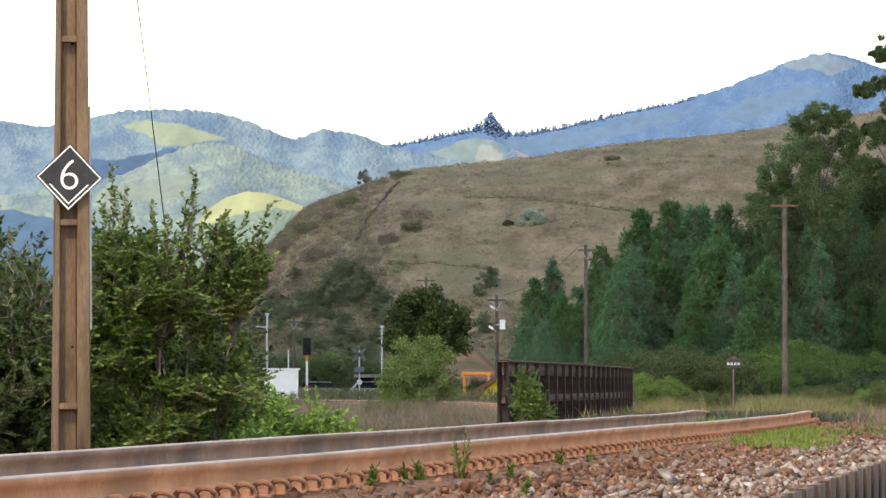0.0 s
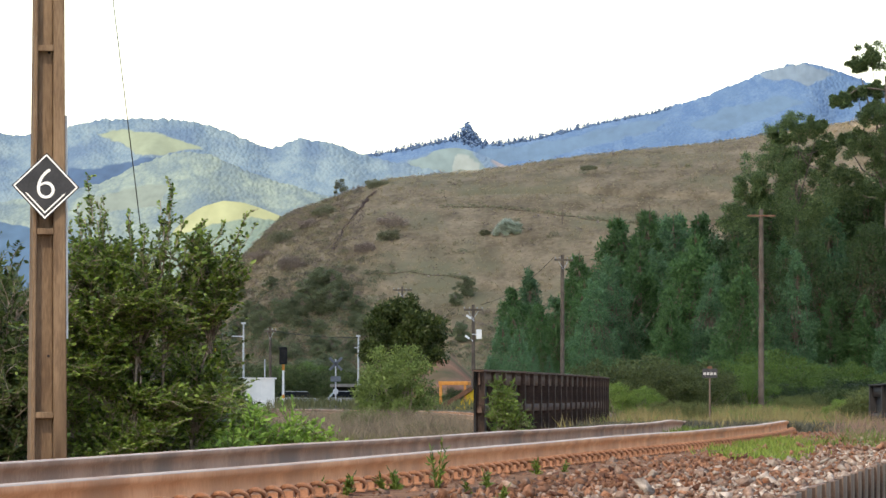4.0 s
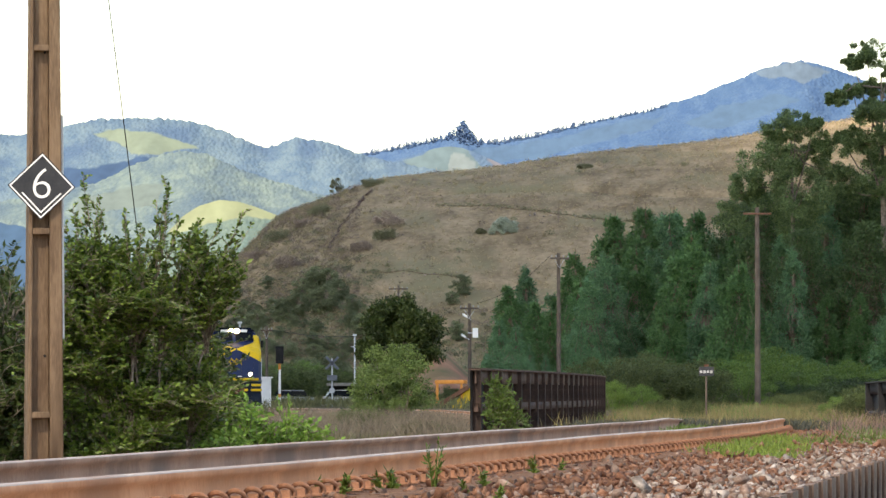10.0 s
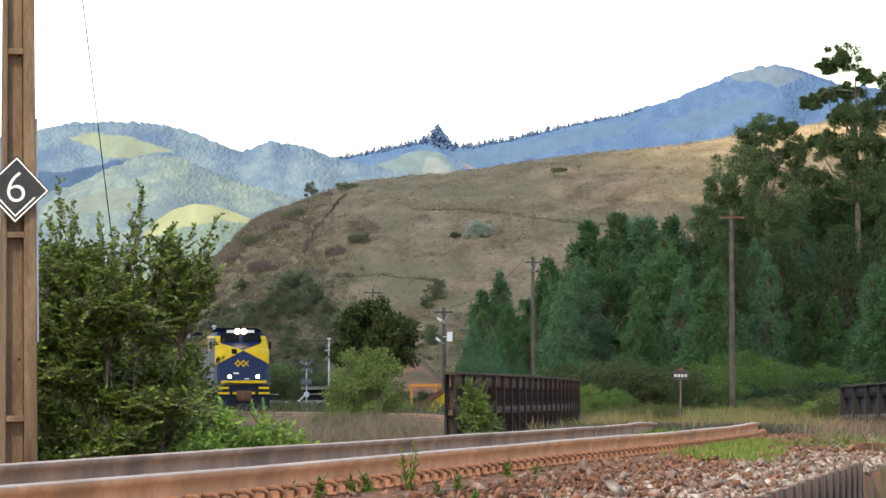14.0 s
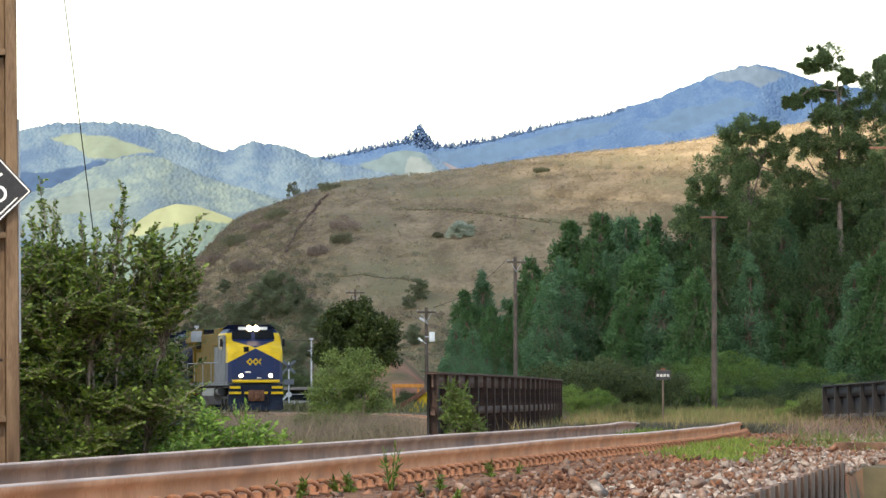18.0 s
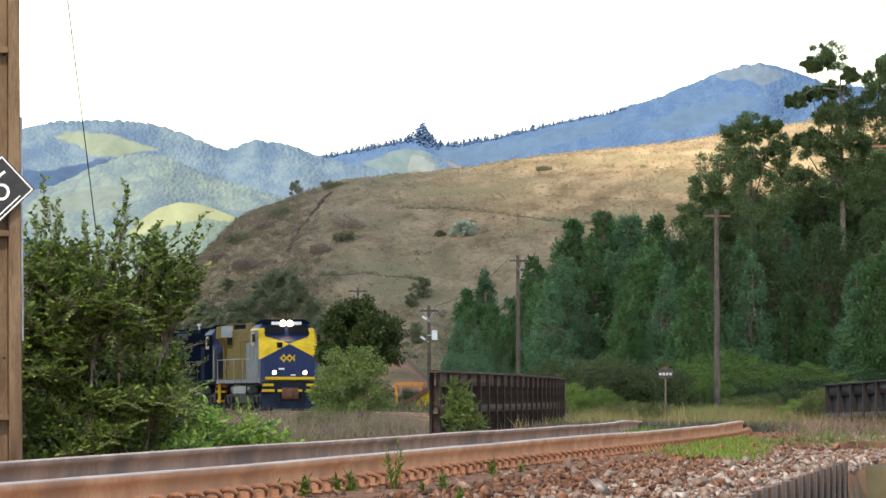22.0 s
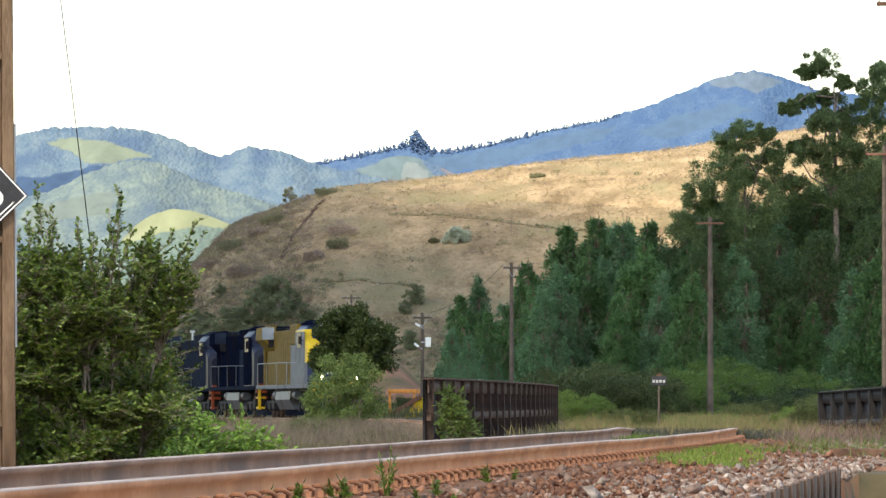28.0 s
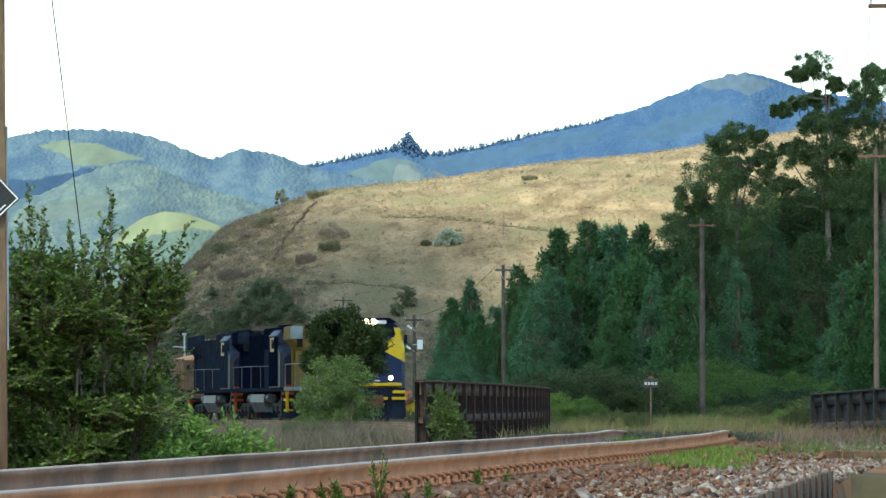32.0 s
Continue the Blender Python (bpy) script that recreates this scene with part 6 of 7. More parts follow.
def hill_bush(seed, b, rise, tall, wide, material, label, low=0.1):
    ob = shrub("hill_bush", seed, tall, wide, 9, 44, 110, 0.26, material, label, low)
    x, y, z = hill_at(b, rise)
    ob.matrix_basis = pose(x, y, z - 0.1)


# rank growth and pale stones beside the cattle tracks
def beside_tracks():
    rng = np.random.default_rng(185)
    c = []
    for k in range(420):
        line = np.array(TRACKS[0 if k % 4 else 1])
        f = rng.uniform(0, len(line) - 1)
        i = np.arange(len(line))
        c.append(hill_at(float(np.interp(f, i, line[:, 0])) + rng.normal() * 0.0006, float(np.interp(f, i, line[:, 1])) + abs(rng.normal()) * 0.0007 - 0.0002))
    c = np.array(c)
    base, tip = clumped(rng, c[:330], rng.uniform(0.25, 0.8, 330), 40, 0.24, 0.6, 0, 0.2)
    tagged(part("track_scrub", blades("track_scrub", rng, base, tip, 0.24 * rng.uniform(0.3, 0.6, len(base))), L_HILL_BUSH), "dark rank growth along the cattle tracks", "scrub", kind="stuff")
    crowns("hill_stones", "pale stones beside the cattle tracks", rng, c[330:] + rng.normal(size=(90, 3)) * (6, 2, 0), rng.uniform(0.08, 0.30, 90), PALE_STONE, 0.6)


beside_tracks()
hill_bush(171, -0.0125, 0.0745, 3.2, 3.4, L_HEATH, "brown leafless spreading bush on the hill", 0.3)
hill_bush(172, -0.0135, 0.0690, 2.2, 2.6, L_HILL_BUSH, "low dark bush on the hill")
hill_bush(173, -0.0190, 0.0925, 1.8, 2.6, L_HILL_BUSH, "dark bush on the hill's crest")
hill_bush(174, -0.0420, 0.0800, 2.2, 2.6, L_HILL_BUSH, "olive bush on the hill's nose")
hill_bush(175, -0.0610, 0.0680, 2.4, 3.0, L_HILL_BUSH, "olive bush on the hill's nose")
hill_bush(176, -0.0500, 0.0745, 1.8, 2.2, L_HEATH, "dry brown bush on the hill's nose")
hill_bush(177, 0.1010, 0.0775, 2.6, 2.2, L_HILL_BUSH, "olive bush beside the cattle track")
hill_bush(178, 0.0290, 0.0715, 1.1, 1.0, L_HILL_BUSH, "small green bush on the hill")
hill_bush(179, -0.0700, 0.0600, 2.4, 3.0, L_HEATH, "grey-brown scrub on the hill's nose")
hill_bush(180, -0.0560, 0.0560, 2.6, 3.4, L_HEATH, "grey-brown scrub on the hill's nose")
hill_bush(181, -0.0240, 0.0640, 2.0, 2.4, L_HEATH, "grey-brown scrub on the hill")
hill_bush(182, 0.0750, 0.1005, 1.0, 1.6, L_HILL_BUSH, "low bush on the hill's crest")


def grass(name, label, n, seed, place, tall, material, category="grass", lean=0.35, width=0.012, clear=1.7):
    rng = np.random.default_rng(seed)
    x, y = place(rng, n)
    if clear:
        keep = np.abs(from_line(x, y)[0]) > clear
        x, y, n = x[keep], y[keep], int(keep.sum())
    z = ground_height(x, y)
    base = np.stack([x, y, z - 0.02], 1)
    h = tall * rng.uniform(0.45, 1.15, n)
    tip = base + np.stack([rng.normal(size=n) * lean * h, rng.normal(size=n) * lean * h, h], 1)
    tagged(part(name, blades(name, rng, base, tip, width * rng.uniform(0.6, 1.4, n)), material), label, category, kind="stuff")


def tufts(count, spread, area):
    """Places of blades in tufts within an area given by bearing and distance."""
    def place(rng, n):
        b = rng.uniform(area[0], area[1], count)
        y = np.sqrt(rng.uniform(area[2] ** 2, area[3] ** 2, count))
        k = rng.integers(0, count, n)
        return b[k] * y[k] + rng.normal(size=n) * spread, y[k] * PACE + rng.normal(size=n) * spread * 2
    return place


grass("green_grass", "bright green grass beside the rail", 6500, 90, tufts(130, 0.12, (0.130, 0.168, 20.5, 29)), 0.11, L_GRASS, width=0.014, clear=1.0)
grass("green_grass", "green weeds beyond the ballast", 2200, 91, tufts(90, 0.16, (0.15, 0.235, 25, 36)), 0.17, L_SHRUB, width=0.011, lean=0.5)
grass("dry_grass", "tall dry grass behind the track", 15000, 92, tufts(420, 0.40, (0.09, 0.25, 42, 92)), 0.55, L_STRAW, width=0.012)
grass("field_grass", "olive field grass behind the track", 16000, 98, tufts(400, 0.45, (0.09, 0.25, 40, 95)), 0.42, L_SCRUB, width=0.014, lean=0.5)
grass("green_weeds", "green weeds growing between the rails", 900, 99, tufts(26, 0.10, (0.112, 0.131, 28.5, 32.5)), 0.16, L_SHRUB, width=0.02, clear=0)
grass("green_weeds", "green weeds in the grass behind the track", 5000, 89, tufts(90, 0.35, (0.095, 0.25, 38, 85)), 0.40, L_MID, width=0.018, lean=0.5)
grass("pink_grass", "pinkish seeding grass beside the track", 1700, 93, tufts(46, 0.32, (0.158, 0.232, 28, 48)), 0.42, L_PINK, width=0.007, lean=0.6)
grass("dry_grass", "brown grass in the dip behind the line", 16000, 94, tufts(500, 0.35, (-0.07, 0.018, 40, 80)), 0.45, L_DUN, width=0.012)
grass("dead_scrub", "grey-brown dead scrub behind the line", 16000, 95, tufts(200, 0.42, (-0.065, 0.02, 42, 80)), 0.85, L_DUN, "scrub", 0.5, 0.012)
grass("weeds", "low olive weeds in the dip behind the line", 9000, 96, tufts(160, 0.3, (-0.06, 0.02, 36, 60)), 0.40, L_SCRUB, width=0.02)
grass("weeds", "field grass around the crossing", 12000, 97, tufts(500, 0.8, (-0.12, 0.10, 110, 200)), 0.8, L_SCRUB, width=0.06)


def beside_line(rng, n):
    """Tufts on the disused-looking bed where the line bends away."""
    k = rng.integers(0, 260, n)
    y, d = rng.uniform(93, 128, 260), rng.normal(size=260) * 1.6
    i = np.interp(-y, -LINE[:, 1], np.arange(len(LINE))).astype(int)
    return LINE[i, 0][k] + LEFT[i, 0][k] * d[k] + rng.normal(size=n) * 0.14, y[k] + rng.normal(size=n) * 0.3


grass("bed_weeds", "grey-green weeds over the bend of the track", 22000, 110, beside_line, 0.24, L_GREY_WEED, "weeds", lean=0.7, width=0.014, clear=0)
grass("bed_weeds", "dry grass over the bend of the track", 1500, 111, beside_line, 0.38, L_STRAW, "weeds", width=0.018, clear=0)


def below_wall(rng, n):
    """In the dip outside the sheet-pile wall."""
    k, y, out = rng.integers(0, 120, n), rng.uniform(22, 48, 120), rng.uniform(0.3, 3.0, 120)
    return 0.845 + 0.1127 * (y[k] - 21) + out[k] + rng.normal(size=n) * 0.07, y[k] + rng.normal(size=n) * 0.25


# blades added to give the dip a dark tone
grass("dip_weeds", "dark blades filling the dip below the wall", 9000, 112, below_wall, 0.34, L_DARK, "weeds", width=0.018, clear=3.3)

# ---- poles, signs and fences ----


def sign_pole():
    """A double-T concrete pole with cross ribs, tapering upwards."""
    t = thing("concrete_pole", "rust-stained double-T concrete pole beside the track", "utility pole", pose(-0.1645 * 18.2, 18.2, -0.5, 0, 0, 8))
    H = 8.5

    def w(z, k=1.0):
        return (0.150 - 0.0075 * z) * k

    def beam(x0, x1, y0, y1):
        """x in parts of the half width."""
        secs = []
        for z in (0.0, H):
            secs.append([(x0 * w(z), y0 * w(z), z), (x1 * w(z), y0 * w(z), z), (x1 * w(z), y1 * w(z), z), (x0 * w(z), y1 * w(z), z)])
        bm = loft(secs)
        bmesh.ops.bevel(bm, geom=bm.edges[:], offset=0.008, segments=1, affect="EDGES")
        return bm
    part("flange", beam(-1.0, -0.76, -1.3, 1.3), CONCRETE, t, "narrow stained flange")
    part("flange", beam(0.26, 1.0, -1.3, 1.3), CONCRETE, t, "broad stained flange")
    part("web", beam(-0.76, 0.26, -0.72, 0.4), CONCRETE, t)
    for k in range(5):
        z = 0.86 + k * 1.475
        part("rib", boxes(((-0.76 * w(z), -1.27 * w(z), z), (0.26 * w(z), 1.2 * w(z), z + 0.05), 0.008)), CONCRETE, t)
    part("conduit", rods(((1.0 * w(1.6) + 0.012, -0.02, 1.5), (1.0 * w(3.2) + 0.012, -0.02, 3.3), 0.016), seg=8), GALVANISED, t, "blue-grey conduit")
    # black discs put the shade inside the bolt holes on as colour
    for z in (0.86, 2.35, 3.3, 4.4):
        part("bolt_hole", rods(((0.0, -0.735 * w(z), z + 0.5), (0.0, -0.70 * w(z), z + 0.5), 0.012), seg=8), BLACK_STEEL, t)
    return t


sign_pole()


def diamond_sign():
    """The black diamond with a white border and the figure 6."""
    r = 0.272
    t = thing("speed_sign", "black diamond sign with white border and figure 6 on the pole", "sign", pose(-0.1645 * 18.2 - 0.005, 18.2 - 0.082, 0.54 + 0.0930 * 18.06, 0, 1.6, 8))

    def diamond(k, y0, y1):
        return prism([(0, k), (k, 0), (0, -k), (-k, 0)], y0, y1)
    part("plate", diamond(r, -0.004, 0.004), SIGN_BLACK, t)
    part("bracket", boxes(((-0.03, 0.004, -0.2), (0.03, 0.03, 0.2), 0.004)), GALVANISED, t)
    k, wd = r * 0.955, 0.010
    for a in range(4):
        m = Matrix.Rotation(a * math.pi / 2, 4, "Y")
        bm = bmesh.new()
        q = [bm.verts.new(m @ Vector(p)) for p in ((0, -0.0065, k), (k, -0.0065, 0), (k - wd * 1.5, -0.0065, 0), (0, -0.0065, k - wd * 1.5))]
        bm.faces.new(q)
        e = bmesh.ops.extrude_face_region(bm, geom=bm.faces[:])
        bmesh.ops.translate(bm, vec=(0, 0.003, 0), verts=[v for v in e["geom"] if isinstance(v, bmesh.types.BMVert)])
        part("border", bm, WHITE, t)
    # the inner chevron below the figure
    for s in (-1, 1):
        bm = bmesh.new()
        q = [bm.verts.new(p) for p in ((0, -0.0065, -0.80 * r), (s * 0.60 * r, -0.0065, -0.20 * r), (s * 0.60 * r - s * 0.016, -0.0065, -0.20 * r), (0, -0.0065, -0.80 * r + 0.016))]
        bm.faces.new(q)
        e = bmesh.ops.extrude_face_region(bm, geom=bm.faces[:])
        bmesh.ops.translate(bm, vec=(0, 0.003, 0), verts=[v for v in e["geom"] if isinstance(v, bmesh.types.BMVert)])
        part("chevron", bm, WHITE, t)
    c = bpy.data.curves.new("figure", "FONT")
    c.body, c.size, c.extrude, c.align_x, c.align_y, c.offset = "6", 0.365, 0.002, "CENTER", "CENTER", -0.006
    f = new("figure", c)
    f.parent, f.matrix_basis = t, pose(0.0, -0.007, 0.01, 90, 0, 0)
    c.materials.append(WHITE)
    return t


diamond_sign()


def telegraph_pole(x, y, tall, arm, label, z=None, r=0.13, pins=True, turn=0.0, arm_paint=None):
    t = thing("telegraph_pole", label, "utility pole", pose(x, y, z, 0, 0, turn), "telegraph poles along the line")
    part("pole", tubes("pole", [([(0, 0, -0.3), (0.01, 0, tall * 0.5), (0, 0, tall)], [r, r * 0.85, r * 0.68])], 10), POLE_WOOD, t)
    part("crossarm", boxes(((-arm / 2, -0.20, tall - (0.34 if arm_paint else 0.38)), (arm / 2, -0.09, tall - 0.26), 0.01)), arm_paint or POLE_WOOD, t)
    for k in ((-0.46, -0.2, 0.2, 0.46) if pins else ()):
        part("insulator", rods(((k * arm, -0.145, tall - 0.26), (k * arm, -0.145, tall - 0.18), 0.02, 0.02), ((k * arm, -0.145, tall - 0.20), (k * arm, -0.145, tall - 0.13), 0.035, 0.025), seg=8), DULL_WHITE, t)
    if not arm_paint:
        part("brace", tubes("brace", [([(-arm * 0.3, -0.1, tall - 0.33), (0, -0.1, tall - 0.9)], [0.015, 0.015]), ([(arm * 0.3, -0.1, tall - 0.33), (0, -0.1, tall - 0.9)], [0.015, 0.015])], 5), GALVANISED, t)
    return t


RUSTY_ARM = surface("rusty_arm", (0.15, 0.07, 0.05), (0.22, 0.115, 0.08), 6, 0.8, 0, 0.2, 40)
telegraph_pole(0.1512 * 105, 105, 9.55, 1.30, "slim weathered telegraph pole with a rusty crossarm", -0.3, 0.15, False, 0, RUSTY_ARM)
telegraph_pole(0.0632 * 138, 138, 9.5, 1.35, "slim wooden telegraph pole before the trees", -0.3, 0.15, True, 35)
telegraph_pole(0.2285 * 80, 80, 9.9, 1.35, "wooden telegraph pole with a rusty crossarm", -0.2, 0.11, False, 0, RUSTY_ARM)
telegraph_pole(0.2395 * 45, 45, 8.92, 1.30, "wooden telegraph pole close to the line", -0.1, 0.13, True, 0, OLD_WOOD)
telegraph_pole(-0.0076 * 205, 205, 11.3, 1.7, "telegraph pole with white insulators below the hill", -0.8, 0.14)
telegraph_pole(0.0238 * 142, 142, 6.9, 1.2, "grey pole with white boxes by the crossing", -0.6, 0.14)


def pole_boxes():
    t = thing("meter_box", "white metal box hung on the grey pole", "box", pose(0.0238 * 142 + 0.36, 141.93, 0.54 + 0.0275 * 142))
    part("case", boxes(((-0.17, -0.12, -0.30), (0.17, 0.12, 0.30), 0.03)), WHITE, t)
    part("strap", boxes(((-0.45, 0.02, -0.03), (-0.17, 0.06, 0.03), 0.0)), GALVANISED, t)
    for dx, dz, name in ((-0.33, 0.0275 - 0.0015, "street_lamp"), (-0.25, 0.0350, "street_lamp")):
        q = thing(name, "small white lamp on the grey pole", "lamp", pose(0.0238 * 142 + dx, 141.9, 0.54 + dz * 142, 0, 35, 0))
        part("head", boxes(((-0.22, -0.08, -0.07), (0.12, 0.08, 0.07), 0.04)), WHITE, q)
        part("arm", boxes(((0.1, -0.02, -0.02), (0.4, 0.02, 0.02), 0.0)), GALVANISED, q)


pole_boxes()


def lamp_mast(x, y, tall, reach, z):
    t = thing("street_lamp", "grey steel lamp mast with a long side arm", "street lamp", pose(x, y, z))
    part("mast", tubes("mast", [([(0, 0, -0.2), (0, 0, tall)], [0.09, 0.06])], 10), GALVANISED, t)
    part("arm", tubes("arm", [([(0, 0, tall - 0.9), (-reach * 0.6, 0, tall - 0.86), (-reach, 0, tall - 0.86)], [0.05, 0.045, 0.04])], 8), GALVANISED, t)
    part("head", boxes(((-0.16, -0.1, tall - 0.05), (0.16, 0.1, tall + 0.1), 0.03)), GALVANISED, t)


lamp_mast(-0.0778 * 158, 158, 6.4, 1.4, -0.8)


def block_signal(x, y, z):
    t = thing("railway_signal", "railway signal with black head on a white mast", "railway signal", pose(x, y, z))
    part("mast", tubes("mast", [([(0, 0, -0.1), (0, 0, 3.4)], [0.085, 0.075])], 10), WHITE, t)
    part("band", rods(((0, 0, 1.15), (0, 0, 1.4), 0.09), ((0, 0, 3.0), (0, 0, 3.4), 0.09), seg=10), ORANGE, t)
    part("head", boxes(((-0.26, -0.16, 3.4), (0.26, 0.12, 4.55), 0.05)), BLACK_STEEL, t, "black lamp head")
    for k in range(3):
        part("hood", rods(((0, -0.38, 3.62 + k * 0.36), (0, -0.15, 3.62 + k * 0.36), 0.14, 0.14), seg=14), BLACK_STEEL, t)
    part("foot", boxes(((-0.3, -0.3, -0.15), (0.3, 0.3, 0.1), 0.03)), GREY_CONCRETE, t)


block_signal(-0.0602 * 150, 150, -0.75)


def crossbuck(x, y, z):
    t = thing("crossing_signal", "grey level-crossing signal with crossed boards", "crossing signal", pose(x, y, z))
    part("mast", tubes("mast", [([(0, 0, -0.1), (0, 0, 3.9)], [0.06, 0.055])], 8), GALVANISED, t)
    for a in (45, -45):
        part("board", boxes(((-0.62, -0.10, -0.09), (0.62, -0.07, 0.09), 0.01)), GREY_PAINT, t, "", pose(0, 0, 3.55, 0, a, 0))
    part("lamp_unit", boxes(((-0.36, -0.2, 2.3), (0.36, 0.05, 2.7), 0.06)), GREY_PAINT, t)
    part("disc", rods(((0, -0.12, 1.62), (0, -0.08, 1.62), 0.20), seg=20), GALVANISED, t)


crossbuck(-0.0370 * 158, 158, -0.75)


def hut(x, y, z):
    t = thing("relay_hut", "white metal relay cabinet beside the crossing", "cabinet", pose(x, y, z, 0, 0, 12))
    part("body", boxes(((-0.95, -0.7, 0.1), (0.95, 0.7, 2.35), 0.02)), WHITE, t)
    part("roof", boxes(((-1.05, -0.8, 2.35), (1.05, 0.8, 2.45), 0.02)), WHITE, t)
    part("plinth", boxes(((-0.95, -0.7, -0.2), (0.95, 0.7, 0.1), 0.02)), GREY_CONCRETE, t)
    part("door", boxes(((-0.6, -0.73, 0.2), (0.1, -0.7, 2.2), 0.01)), WHITE, t)
    part("vent_pipe", rods(((0.45, 0, 2.4), (0.45, 0, 3.6), 0.04), seg=8), GALVANISED, t)


hut(-0.0715 * 141, 141, -0.75)


def board(x, y, z):
    t = thing("trackside_board", "dark trackside board with unreadable white writing on a post", "sign", pose(x, y, z, 0, 0, 4))
    part("post", tubes("post", [([(0, 0, -0.2), (0, 0, 2.02)], [0.035, 0.032])], 8), POLE_WOOD, t)
    part("plate", boxes(((-0.26, -0.05, 1.74), (0.26, -0.03, 2.06), 0.005)), SIGN_BLACK, t)
    for k in range(4):
        part("writing_bar", boxes(((-0.23 + 0.12 * k, -0.056, 1.84), (-0.145 + 0.12 * k, -0.05, 1.93), 0.0)), DULL_WHITE, t)
    part("cap", boxes(((-0.08, -0.03, 2.06), (0.08, 0.03, 2.14), 0.01)), RUST, t)


board(0.1285 * 78, 78, -0.55)


def girder(points, z0, top_a, top_b, paint, label):
    """A curved riveted girder: top band, ribs, middle band, ribs below."""
    line = curve_through([(x, y * PACE) for x, y in points], 0.1)
    n = len(line)
    t = thing("plate_girder", label, "girder", pose(0, 0, 0))
    s = np.arange(n) * 0.1
    ah = np.gradient(line, axis=0)
    ah /= np.linalg.norm(ah, axis=1)[:, None]
    lf = np.stack([-ah[:, 1], ah[:, 0]], 1)
    if lf[n // 2, 1] > 0:
        lf = -lf
    top = np.interp(s, [0, s[-1]], [top_a, top_b])

    def band(name, lo, hi, out0, out1, mat, lab=""):
        prof = [(out0, lo), (out1, lo), (out1, hi), (out0, hi)]
        v = np.stack([np.stack([line[:, 0] + lf[:, 0] * o, line[:, 1] + lf[:, 1] * o, top - h], 1) for o, h in prof], 1).reshape(-1, 3)
        i = np.arange(n - 1)[:, None] * 4
        j, k = np.arange(4)[None], (np.arange(4)[None] + 1) % 4
        f = np.stack([i + j, i + k, i + 4 + k, i + 4 + j], -1).reshape(-1, 4)
        f = np.vstack([f, [[0, 1, 2, 3]], [[4 * n - 1, 4 * n - 2, 4 * n - 3, 4 * n - 4]]])
        part(name, from_arrays(name, v, f), mat, t, lab)
    deep = top_a - z0
    band("top_flange", 0.0, 0.035, -0.05, 0.16, paint, "rust-brown top flange")
    band("top_band", 0.035, 0.26, 0.06, 0.09, paint)
    band("web", 0.035, deep, -0.02, 0.02, BLACK_STEEL)
    band("middle_band", 0.60, 0.74, 0.04, 0.12, paint)
    band("bottom_band", deep - 0.08, deep, 0.0, 0.12, paint)
    me = bpy.data.meshes.new("rib")
    bm = boxes(((-0.09, 0.0, -deep + 0.05), (0.09, 0.16, -0.04), 0.006))
    bm.to_mesh(me), bm.free()
    me.materials.append(paint)
    k = 2
    while k < n:
        a = math.degrees(math.atan2(lf[k, 1], lf[k, 0])) - 90
        part("rib", me, None, t, "", pose(line[k, 0], line[k, 1], top[k], 0, 0, a))
        k += 22
    return t


girder([(0.0245 * 38.5, 38.5), (0.0500 * 43.5, 43.5), (0.066 * 48.5, 48.5), (0.0770 * 53.5, 53.5), (0.0815 * 57.5, 57.5)], -0.75, 1.00, 1.02, DARK_RUST, "curved rust-brown riveted plate girder beside the line")
girder([(0.2020 * 47, 47), (0.222 * 44, 44), (0.25 * 40, 40)], -0.2, 0.80, 0.92, BLACK_STEEL, "black riveted plate girder in the grass")

# weed growing before the girder
tall_weed = pinnate_bush(63, 0.6, 0.2, 3, "leafy green weed before the girder", L_MID, [(-0.15, 0, 1.35), (0.2, 0, 1.2), (0.05, 0.1, 0.95), (0.42, 0, 0.75), (0.55, 0, 0.5), (-0.2, 0, 0.8)])
plant(tall_weed, 0.0360 * 38.5, 38.5, 0, 0.62, 1.3, True, -0.35)
plant(tall_weed, 0.046 * 42, 42, 70, 0.8, 0.6, False, -0.4)

# sheet-pile wall that holds the ballast
wall = thing("retaining_wall", "rusty sheet-pile wall holding the ballast beside the track", "retaining wall", pose(0, 0, 0))
pile = bpy.data.meshes.new("pile")
bm = boxes(((-0.32, -0.004, -0.8), (0.32, 0.004, 0.0), 0.0), ((-0.31, 0.004, -0.8), (0.31, 0.05, -0.004), 0.0))
bm.to_mesh(pile), bm.free()
pile.materials.append(PILE_STEEL)
# darker rust between the piles, which also puts in the recess's shade
trough = bpy.data.meshes.new("trough")
bm = boxes(((0.312, 0.006, -0.8), (0.324, 0.05, 0.02), 0.0), ((0.324, 0.038, -0.8), (0.912, 0.05, 0.02), 0.0), ((0.912, 0.006, -0.8), (0.924, 0.05, 0.02), 0.0))
bm.to_mesh(trough), bm.free()
trough.materials.append(DARK_RUST)
r4 = random.Random(8)
w_a, w_b = Vector((0.845, 21.0)), Vector((3.72, 46.5))
run = (w_b - w_a).normalized()
for k in range(21):
    q = w_a + run * (0.62 + 1.245 * k)
    part("pile", pile, None, wall, "", pose(q.x, q.y, 0.03 + r4.uniform(-0.008, 0.008), 0, r4.uniform(-0.3, 0.3), math.degrees(math.atan2(run.y, run.x))))
    part("trough", trough, None, wall, "", pose(q.x, q.y, 0.0, 0, 0, math.degrees(math.atan2(run.y, run.x))))
ditch = thing("concrete_ditch", "grey concrete ditch at the end of the wall", "ditch", pose(5.75, 23.5, -0.62, 0, 0, -12))
